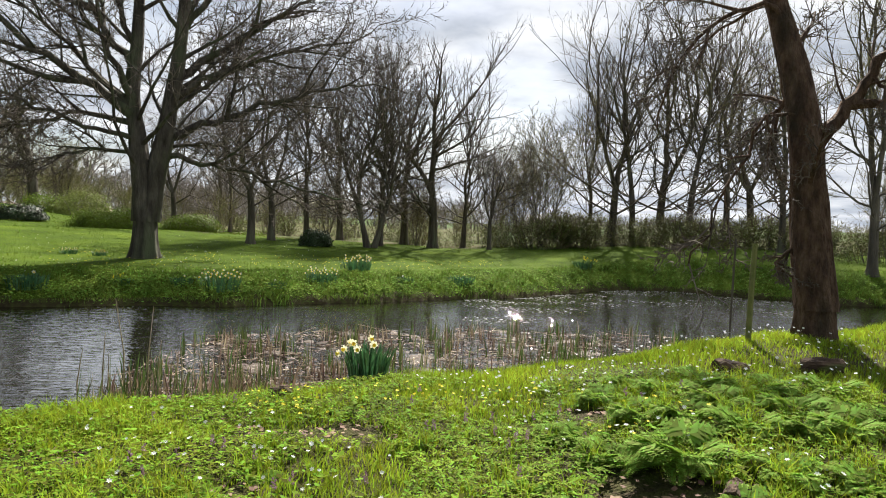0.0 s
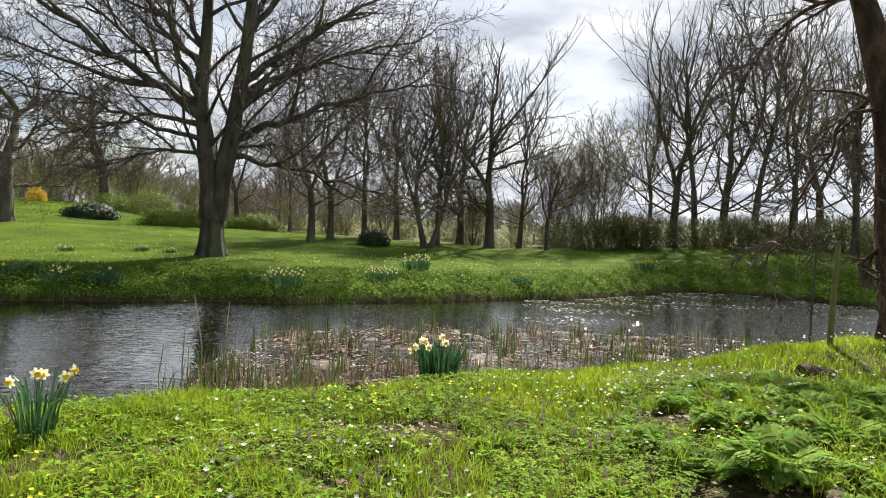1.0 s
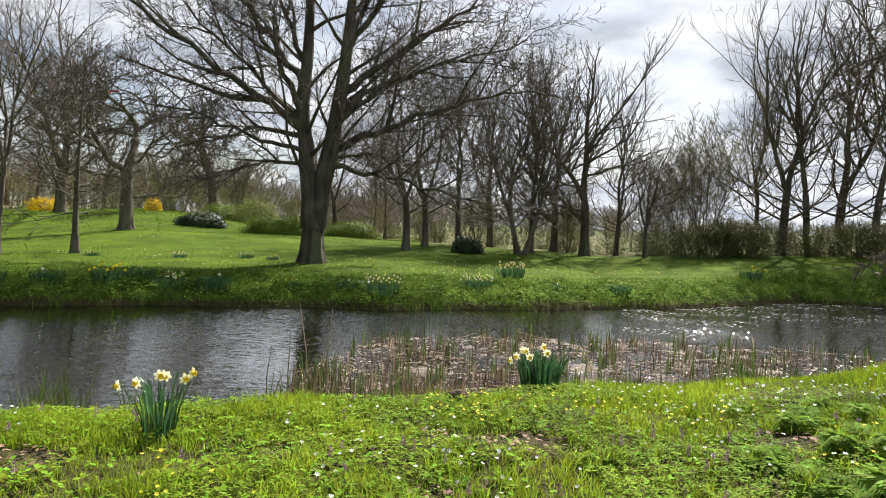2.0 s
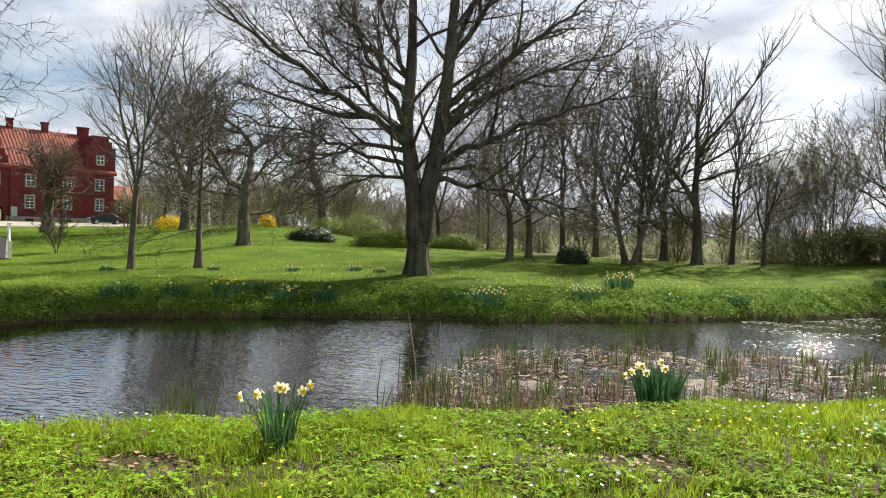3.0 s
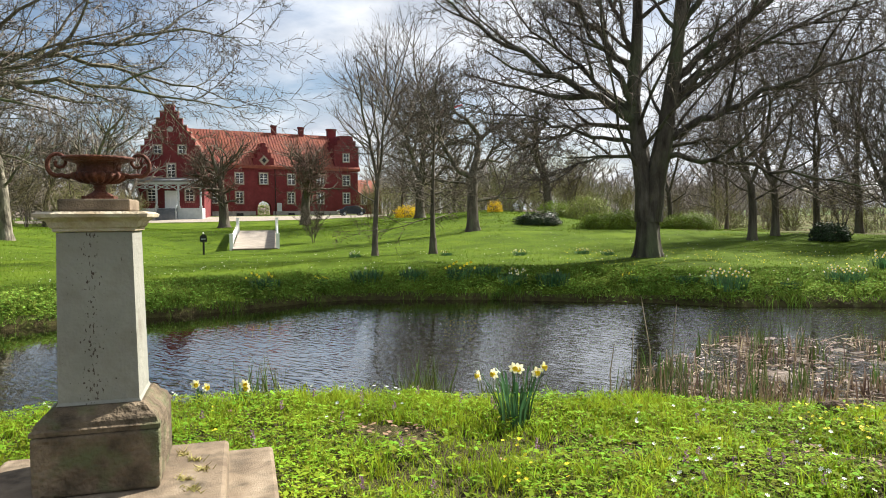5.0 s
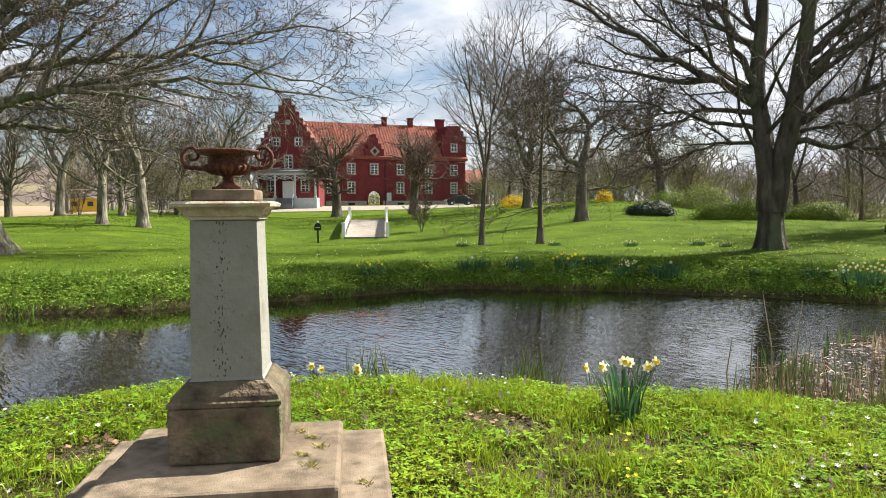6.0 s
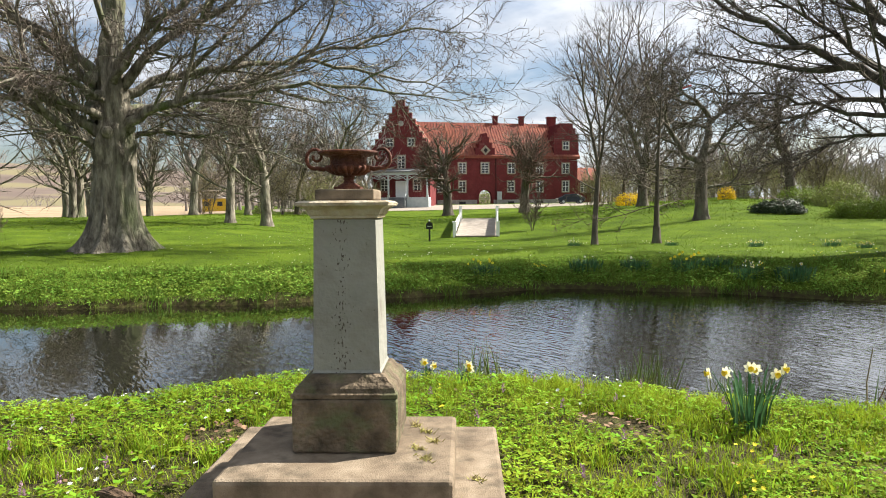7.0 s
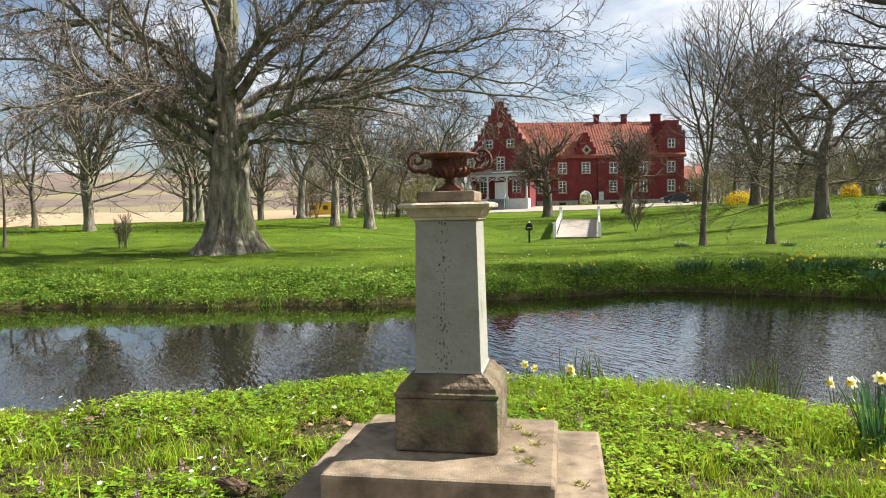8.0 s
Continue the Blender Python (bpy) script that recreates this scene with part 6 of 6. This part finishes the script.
tagged(part("tall_reed_stalks", tall, M["reedold"]), "tall dead reed stalks at the pond's edge", "reeds", kind="stuff")
lying = Mesh()
for x, y in reed_places(1000, R) + scatter(1000, 6, 27, 0.4, 2.4, R, edge=rim_at):
    a, ln, up = R.uniform(0, 6.28), R.uniform(0.15, 0.5), R.uniform(-0.02, 0.25) * R.random()
    o = Vector((x, y, WATER + R.uniform(0.0, 0.05)))
    lying.tube([o, o + Vector((math.cos(a), math.sin(a), up)) * ln], [0.007, 0.005], 3)
tagged(part("fallen_reeds", lying, M["reeddry"]), "broken pale reed stalks lying on the mud", "reeds", kind="stuff")

mud = Mesh()
NA, ND = 150, 70
for i in range(ND):
    for j in range(NA):
        az = -24 + 60 * j / (NA - 1)
        d = rim_at(az) + 0.2 + 9.0 * i / (ND - 1)
        x, y = -d * math.sin(radians(az)), d * math.cos(radians(az))
        q = bed(az, d)
        mud.v.append(Vector((x, y, WATER - 0.05 - 0.12 * (1 - q) + q * (0.034 + 0.045 * noise.noise((x * 1.7, y * 1.7, 30)) + 0.035 * noise.noise((x * 6, y * 6, 31))))))
for i in range(ND - 1):
    for j in range(NA - 1):
        k = i * NA + j
        mud.f.append((k, k + 1, k + NA + 1, k + NA))
tagged(part("reed_bed_mud", mud, M["mud"], smooth=True), "wet brown mud and litter between the reeds", "mud", kind="structure")

litter = Mesh()
while len(litter.f) < 4800:
    az, d = R.uniform(-22, 34), R.uniform(7, 17)
    x, y = -d * math.sin(radians(az)), d * math.cos(radians(az))
    if R.random() > bed(az, d) * (0.55 + noise.noise((x * 1.5, y * 1.5, 19))):
        continue
    a, r = R.uniform(0, 6.283), R.uniform(0.015, 0.055)
    c, t = Vector((math.cos(a), math.sin(a), R.uniform(-0.3, 0.3))) * r, Vector((-math.sin(a), math.cos(a), R.uniform(-0.3, 0.3))) * r * R.uniform(0.2, 0.6)
    o = Vector((x, y, WATER + 0.012 + R.uniform(0, 0.03)))
    litter.poly(o - c, o + t, o + c, o - t)
tagged(part("reed_litter", litter, M["reedlitter"]), "pinkish brown rotting reed scraps on the water", "litter", kind="stuff")

# added pale flecks: scum that also stands in for bright reflections off smooth water
scum = Mesh()
for _ in range(3000):
    az, t = R.uniform(-30, -2), R.random()
    d = far_at(az) - 0.3 - 6.5 * t * t
    x, y = -d * math.sin(radians(az)), d * math.cos(radians(az))
    if noise.noise((x * 0.5, y * 1.2, 3.3)) < -0.02 or d < rim_at(az) + 6:
        continue
    r = R.uniform(0.015, 0.05)
    n0 = R.randint(5, 7)
    scum.poly(*[(x + r * R.uniform(0.6, 1.3) * math.cos(6.283 * i / n0), y + r * R.uniform(0.6, 1.3) * math.sin(6.283 * i / n0), WATER + 0.006) for i in range(n0)])
tagged(part("reflection_flecks", scum, M["scum"]), "pale floating scum and added flecks, painted for the pond's bright reflections", "plants", kind="stuff")


# ---- shrubs and hedges ----
def bush(name, at, rx, ry, h, leaf, material, label, n, seed, category="shrub", rz=0.0, group="", flat=2.5):
    rng = random.Random(seed)
    e = thing(name, at, label, category, rz, group)
    lf, st = Mesh(), Mesh()
    for i in range(n):
        a, u = rng.uniform(0, 6.283), rng.random()
        lump = 0.84 + 0.28 * noise.noise((math.cos(a) * 2.2 + seed, math.sin(a) * 2.2, u * 3))
        r = lump * rng.uniform(0.72, 1.04)
        c = (1 - u ** flat) ** (1 / flat)
        o = Vector((rx * r * math.cos(a) * c, ry * r * math.sin(a) * c, h * r * u))
        nn = Vector((math.cos(a) * c / rx, math.sin(a) * c / ry, u / h + 0.25)).normalized()
        nn = (nn + Vector((rng.gauss(0, 0.5), rng.gauss(0, 0.5), rng.gauss(0, 0.5)))).normalized()
        s = nn.orthogonal().normalized()
        s = Matrix.Rotation(rng.uniform(0, 6.28), 3, nn) @ s
        t = nn.cross(s)
        q = leaf * rng.uniform(0.6, 1.3)
        lf.poly(o - s * q, o + t * q * 0.4, o + s * q, o - t * q * 0.4)
    for i in range(40):
        a, r = rng.uniform(0, 6.283), rng.random() ** 0.5 * 0.8
        o = Vector((rx * r * math.cos(a), ry * r * math.sin(a), -0.1))
        st.tube([o * 0.6, o * 0.8 + Vector((0, 0, h * 0.4)), o + Vector((0, 0, h * 0.75 * (1 - 0.4 * r)))], [0.014, 0.010, 0.004], 4)
    part("branchwork", st, M["bark"], e)
    part("foliage", lf, material, e)
    return e


bush("round_bush", spot(10.4, 35), 0.95, 0.95, 0.95, 0.06, M["rhodo"], "dark green evergreen bush on the lawn edge", 5200, 91)
bush("rhododendron", spot(31.7, 45), 1.75, 1.1, 0.95, 0.07, M["rhodo"], "low dark rhododendron on the lawn", 6500, 92, rz=32)
bush("low_hedge", spot(25.7, 42), 2.5, 1.3, 1.25, 0.05, M["hedge"], "broad rounded green hedge bush on the lawn", 15000, 93, rz=26)
bush("low_hedge", spot(20.0, 44), 1.9, 1.2, 1.15, 0.05, M["hedge"], "broad rounded green hedge bush on the lawn", 10000, 94, rz=20)
bush("green_shrub", spot(27.6, 54), 2.2, 1.6, 2.2, 0.06, M["freshleaf"], "yellow-green budding shrub behind the hedge", 7000, 95)
bush("green_shrub", spot(30.0, 57), 2.4, 2.0, 1.5, 0.07, M["hedge"], "dull green shrub under the trees", 6000, 96)
bush("court_hedge", (-104.5, 77.5, 2.0), 3.2, 3.2, 3.6, 0.12, M["hedge"], "green shrub in the court behind the gateway", 3000, 190)
bush("forsythia", spot(42.3, 70), 2.2, 1.2, 1.5, 0.07, M["forsythia"], "yellow flowering forsythia bush", 3000, 97, group="forsythias")
bush("forsythia", spot(35.2, 60), 0.9, 0.8, 1.2, 0.06, M["forsythia"], "yellow flowering forsythia bush", 1600, 98, group="forsythias")
under = bush("undergrowth_shrub", spot(-8.0, 38.5), 2.8, 1.6, 2.0, 0.065, M["undergrowth"], "olive budding shrub under the trees", 1700, 99, group="undergrowth shrubs", flat=1.6)
for i, (az, d, s) in enumerate([(-11.5, 40, 0.8), (-16.5, 40, 0.8), (-20.5, 40, 0.75), (-25.5, 40, 0.8), (-29.5, 39, 0.8), (-32.5, 36, 0.9), (-36, 36, 0.9), (-4.5, 41, 0.7),
                                (-1.0, 43, 0.6), (3, 46, 0.6), (8, 50, 0.55), (13, 54, 0.6), (1, 52, 0.7), (5, 56, 0.7), (10, 60, 0.7), (16, 60, 0.7), (19, 64, 0.8), (7, 66, 0.8), (13, 70, 0.8), (22, 72, 0.9), (2, 64, 0.9), (-3, 56, 0.9), (-16, 45, 1.1), (-22, 46, 1.1), (34, 68, 1.0), (38, 74, 1.0), (29, 68, 1.1), (24, 64, 0.9), (69, 84, 1.0), (72, 86, 1.0)]):
    again(under, az, d, (i * 67) % 360, s)


def thicket(at, h, label, seed, leaves, lean):
    """A thin-stemmed budding shrub with scattered small young leaves."""
    rng = random.Random(seed)
    e = thing("thicket_shrub", at, label, "shrub", 0, "thicket shrubs")
    wood, twig = crown_meshes("thicket", h, 0.035, seed, stems=6, lean=lean)
    part("branchwork", wood, M["budtwig"], e)
    part("crown", twig, M["budtwig"], e)
    lf = Mesh()
    for v in rng.choices(twig.v, k=leaves):
        o = v * rng.uniform(0.72, 1.0) + Vector((rng.gauss(0, 0.08), rng.gauss(0, 0.08), rng.gauss(0, 0.08)))
        a, q = rng.uniform(0, 6.28), rng.uniform(0.038, 0.075)
        c, t = Vector((math.cos(a), math.sin(a), rng.uniform(-0.4, 0.6))) * q, Vector((-math.sin(a), math.cos(a), rng.uniform(-0.5, 0.5))) * q * 0.5
        lf.poly(o - c, o + t, o + c, o - t)
    part("foliage", lf, M["freshleaf"], e, "small young olive-green leaves")
    return e


low = thicket(spot(-10.0, 38.0), 2.4, "low budding shrub with young olive leaves under the trees", 161, 2000, 1.5)
high = thicket(spot(1.8, 48.0), 4.2, "tall thin-stemmed shrub with pale buds among the trees", 162, 700, 0.7)
rngt = random.Random(163)
for i in range(34):
    az = -37 + 33 * (i + rngt.random()) / 34
    again(low, az, rngt.uniform(37.5, 45), rngt.uniform(0, 360), rngt.uniform(0.65, 1.05))
for i in range(20):
    az = -4 + 26 * (i + rngt.random()) / 20
    again(high if i % 3 else low, az, rngt.uniform(46, 70), rngt.uniform(0, 360), rngt.uniform(0.6, 1.0))
for i in range(18):
    az = rngt.uniform(22, 41) if i % 2 else rngt.uniform(63, 80)
    again(high, az, rngt.uniform(66, 92), rngt.uniform(0, 360), rngt.uniform(0.9, 1.4))


for i in range(20):
    again(high, 26 + 20 * (i + rngt.random()) / 20, rngt.uniform(84, 108), rngt.uniform(0, 360), rngt.uniform(1.0, 1.5))


# ---- far woods ----
def far_wood():
    """Distant trees, each a forked crown, turned and scaled from a few."""
    rng = random.Random(101)
    kinds = []
    for q in range(5):
        wood, twig = crown_meshes("far", 10.0, 0.22, 300 + q)
        n = len(wood.v)
        kinds.append((np.array([tuple(v) for v in wood.v + twig.v]), wood.f + [tuple(n + i for i in f) for f in twig.f]))
    verts, faces, count = [], [], 0
    spots = [(rng.uniform(12, 47), rng.uniform(110, 210), 1.05) for _ in range(190)]
    spots += [(rng.uniform(-5, 27), rng.uniform(170, 330), 1.15) for _ in range(150)]
    spots += [(rng.uniform(62, 78), rng.uniform(100, 170), 1.1) for _ in range(70)]
    spots += [(rng.uniform(72, 112), rng.uniform(880, 1150), 1.3) for _ in range(150)]
    spots += [(rng.uniform(78, 112), rng.uniform(300, 350), 0.55) for _ in range(40)]
    spots += [(rng.uniform(-45, -4), rng.uniform(500, 700), 1.2) for _ in range(110)]
    for az, d, k in spots:
        x, y, z = spot(az, d)
        k *= rng.uniform(0.6, 1.25)
        a = rng.uniform(0, 6.283)
        v, f = kinds[rng.randrange(5)]
        c, t = math.cos(a) * k, math.sin(a) * k
        verts.append(np.stack([x + v[:, 0] * c - v[:, 1] * t, y + v[:, 0] * t + v[:, 1] * c, z - 0.3 + v[:, 2] * k], 1))
        faces += [tuple(count + i for i in q) for q in f]
        count += len(v)
    me = bpy.data.meshes.new("far_wood")
    me.from_pydata(np.concatenate(verts).tolist(), [], faces)
    # paler than near twigs, the haze being in the colour
    me.materials.append(M["farwood_haze"])
    return tagged(new("far_wood", me), "distant bare wood behind the park, haze painted into its grey-brown", "trees", kind="stuff")


far_wood()


# ---- bridge, drive, car and small things ----
def bridge():
    a, b = Vector((-34.56, 24.36, 0)), Vector((-40.97, 29.17, 0))
    mid, ang = (a + b) / 2, math.degrees(math.atan2(b.y - a.y, b.x - a.x))
    e = thing("garden_bridge", (mid.x, mid.y, 0.1), "pale gravel garden bridge with white side panels", "bridge", ang)
    half = (b - a).length / 2
    deck = Mesh()
    prism(deck, [(-half, -0.85), (-half, -0.22), (half, 0.72), (half, -0.6)], -1.25, 1.25)
    part("deck", deck, M["gravel"], e, "pale gravel bridge deck")
    p = Mesh()
    p.box(-half - 0.14, -1.3, -0.65, -half - 0.004, 1.3, -0.20)
    part("edge_beam", p, M["oldwood"], e, "weathered plank at the bridge's end")
    for s in (-1, 1):
        m = Mesh()
        y = s * 1.32
        prism(m, [(-half + 0.1, 0.0), (-half + 0.1, 0.50), (half - 0.1, 1.25), (half - 0.1, 0.85)], y - 0.03, y + 0.03)
        pan = part("side_panel", m, M["white"], e, "white painted side panel")
        for i in range(17):
            x = -half + 0.3 + i * (2 * half - 0.6) / 16
            q = Mesh()
            z0 = -0.1 + 0.94 * (x + half) / (2 * half)
            q.box(x - 0.05, y - s * 0.03 - 0.02, z0, x + 0.05, y - s * 0.03 + 0.02, z0 + 0.55)
            part("slat", q, M["white"], pan)
        for x, z in ((-half, -0.25), (half, 0.7)):
            q = Mesh()
            q.box(x - 0.1, y - 0.1, z - 0.4, x + 0.1, y + 0.1, z + 0.86)
            q.box(x - 0.13, y - 0.13, z + 0.86, x + 0.13, y + 0.13, z + 0.92)
            part("post", q, M["white"], e, "white bridge post with cap")


bridge()


def drive():
    m = Mesh()
    for j in range(40):
        az0, az1 = 44 + 27 * j / 40, 44 + 27 * (j + 1) / 40
        q = []
        for az, d in ((az0, 96), (az1, 96), (az1, 104), (az0, 104)):
            x, y, z = spot(az, d)
            q.append((x, y, z + 0.05))
        m.poly(*q)
    tagged(part("drive", m, M["gravel"]), "pale gravel drive before the manor", "road", kind="structure")


drive()


def car():
    x, y, z = spot(46.9, 104)
    e = thing("parked_car", (x, y, z + 0.05), "dark blue-grey hatchback parked by the manor", "car", 60)
    prof = [(-2.0, 0.35), (-2.05, 0.75), (-1.9, 0.95), (-1.45, 1.0), (-0.95, 1.42), (0.75, 1.47), (1.5, 1.05), (1.95, 0.95), (2.0, 0.4), (1.7, 0.28), (-1.7, 0.28)]
    m = Mesh()
    prism(m, prof, -0.85, 0.85)
    body = bevelled(part("body", m, M["carpaint"], e), 0.08, 3)
    for s in (-1, 1):
        m = Mesh()
        prism(m, [(-1.25, 1.02), (-0.88, 1.36), (-0.1, 1.39), (-0.1, 1.02)], s * 0.86 - 0.01, s * 0.86 + 0.01)
        part("side_window", m, M["glass"], e)
        m = Mesh()
        prism(m, [(0.0, 1.02), (0.0, 1.39), (0.72, 1.39), (1.25, 1.02)], s * 0.86 - 0.01, s * 0.86 + 0.01)
        part("side_window", m, M["glass"], e)
        for wx in (-1.28, 1.28):
            t = Mesh()
            t.lathe([(0.0, -0.1), (0.2, -0.1), (0.3, -0.11), (0.32, -0.06), (0.32, 0.06), (0.3, 0.11), (0.2, 0.1), (0.0, 0.1)], 18, pose(wx, s * 0.80, 0.31, 90, 0, 0))
            wheel = part("wheel", t, M["dark"], e, "black tyre", smooth=True)
            t = Mesh()
            t.lathe([(0.0, -0.115), (0.18, -0.115), (0.19, -0.10), (0.19, 0.10), (0.18, 0.115), (0.0, 0.115)], 14, pose(wx, s * 0.80, 0.31, 90, 0, 0))
            part("rim", t, M["porchgrey"], wheel)
    for xx, nm, k in ((-2.03, "headlight", "white"), (1.97, "tail_light", "redbrick")):
        for s in (-1, 1):
            m = Mesh()
            m.box(xx - 0.06, s * 0.6 - 0.18, 0.68, xx + 0.06, s * 0.6 + 0.18, 0.84)
            part(nm, m, M[k], e)


car()


def lantern():
    x, y, z = spot(58.7, 40)
    e = thing("garden_sign", (x, y, z), "small dark sign on a post by the path", "sign", 58)
    m = Mesh(); m.box(-0.05, -0.05, -0.2, 0.05, 0.05, 0.75)
    part("post", m, M["dark"], e)
    m = Mesh()
    prism(m, [(-0.19, 0.72), (-0.19, 1.02), (-0.10, 1.10), (0.0, 1.17), (0.10, 1.10), (0.19, 1.02), (0.19, 0.72)], -0.09, -0.05)
    b = part("board", m, M["dark"], e, "dark rounded board")
    m = Mesh(); m.box(-0.13, -0.097, 0.86, 0.13, -0.092, 0.90)
    part("lettering", m, M["porchgrey"], b, "one line of pale unreadable writing")
    m = Mesh(); m.lathe([(0.0, 1.15), (0.04, 1.16), (0.045, 1.2), (0.03, 1.24), (0.0, 1.25)], 10)
    part("knob", m, M["white"], e, "pale round knob")


lantern()


def post(name, at, h, r, label, material, lean=(0, 0)):
    e = Mesh()
    e.tube([Vector((0, 0, -0.3)), Vector((lean[0] * 0.5, lean[1] * 0.5, h * 0.5)), Vector((lean[0], lean[1], h))], [r, r * 0.95, r * 0.9], 8, True)
    ob = part(name, e, material)
    ob.matrix_world = pose(*at)
    return tagged(ob, label, "post")


post("stake", spot(-24.3, 9.3), 1.22, 0.038, "mossy round wooden stake at the water's edge", M["mosswood"], (0.03, 0))
post("sapling_stem", spot(-23.0, 9.4), 1.3, 0.014, "thin bare sapling stem beside the stake", M["bark"], (0.02, 0))
post("tree_stake", spot(90.8, 32), 0.9, 0.04, "thin wooden stake on the lawn", M["mosswood"])
post("tree_stake", spot(90.3, 32), 1.0, 0.03, "thin wooden stake on the lawn", M["mosswood"])
post("flagpole", spot(39.6, 96), 15, 0.09, "white flagpole behind the trees", M["white"])


def log(name, az, d, ln, r, turn, label, seed, tilt=0.0):
    rng = random.Random(seed)
    m = Mesh()
    n, rows = 16, 9
    for i in range(rows):
        t = i / (rows - 1)
        for j in range(n):
            a = 6.283 * j / n
            rr = r * (1 + 0.22 * noise.noise((math.cos(a) * 1.6 + seed, math.sin(a) * 1.6, t * 4))) * (0.82 if i in (0, rows - 1) else 1.0)
            m.v.append(Vector(((t - 0.5) * ln + 0.03 * noise.noise((a, t, seed)), rr * math.cos(a), rr * math.sin(a))))
    for i in range(rows - 1):
        for j in range(n):
            k = i * n
            m.f.append((k + j, k + (j + 1) % n, k + n + (j + 1) % n, k + n + j))
    m.f += [tuple(range(n)), tuple(reversed(range((rows - 1) * n, rows * n)))]
    ob = part(name, m, M["logwood"])
    x, y, z = spot(az, d)
    ob.matrix_world = pose(x, y, z + r * 0.6, 0, tilt, turn)
    return tagged(ob, label, "log")


log("rotting_log", -23.2, 7.0, 0.36, 0.10, 20, "rotting dark brown log lying in the grass", 3, 8)
log("rotting_log", -29.4, 7.8, 0.38, 0.10, -30, "rotting brown log piece with a twig over it", 6, -6)
log("tree_stump", 12.8, 6.35, 0.17, 0.065, 40, "small broken mossy stump at the rim", 9)
log("bark_piece", -17.5, 3.2, 0.28, 0.06, 10, "dark bark piece half hidden under leaves", 12)
log("bark_piece", -24.0, 3.9, 0.22, 0.05, 60, "dark bark piece half hidden under leaves", 13)
log("mossy_stone", 84.0, 4.1, 0.2, 0.045, 30, "dark earthy lump in the grass", 15)


def flag():
    x, y, z = spot(39.6, 96)
    m = Mesh()
    n = 12
    for i in range(n + 1):
        t = i / n
        for zz in (0.0, 0.5):
            m.v.append(Vector((t * 3.2, 0.25 * math.sin(t * 7), 13.6 + zz * (1.3 - 0.9 * t) + t * 1.3)))
    for i in range(n):
        m.f.append((2 * i, 2 * i + 2, 2 * i + 3, 2 * i + 1))
    ob = part("pennant", m, M["flagred"])
    ob.matrix_world = pose(x, y, z, 0, 0, 40)
    sol = ob.modifiers.new("cloth", "SOLIDIFY")
    sol.thickness = 0.02
    return tagged(ob, "red pennant flying from the flagpole", "flag")


flag()


def hut():
    x, y, z = spot(75.7, 118)
    e = thing("wooden_hut", (x, y, z), "low yellow and red wooden hut by the reed field", "hut", 75)
    m = Mesh(); m.box(-2.4, -1.6, -0.3, 2.4, 1.6, 2.0)
    part("wall", m, M["hutyellow"], e, "yellow boarded wall")
    m = Mesh()
    prism(m, [(-2.8, 2.0), (-2.8, 2.15), (2.8, 2.55), (2.8, 2.4)], -2.0, 2.0)
    part("roof", m, M["slate"], e)
    m = Mesh(); m.box(-2.9, -1.65, -0.3, -2.42, 1.65, 1.9)
    part("red_end", m, M["redbrick"], e, "red painted end")
    for xx in (-1.2, 0.9):
        m = Mesh(); m.box(xx - 0.4, -1.66, 0.8, xx + 0.4, -1.602, 1.5)
        part("window", m, M["glass"], e)


hut()
x0 = spot(50.2, 45)
simple_tree("small_sapling", "shrub", x0, 2.4, 0.03, "small bare sapling on the lawn", 111, "shrub", stems=4, lean=0.25)
again(bpy.data.objects["small_sapling"], 90.5, 32, 80, 0.55)
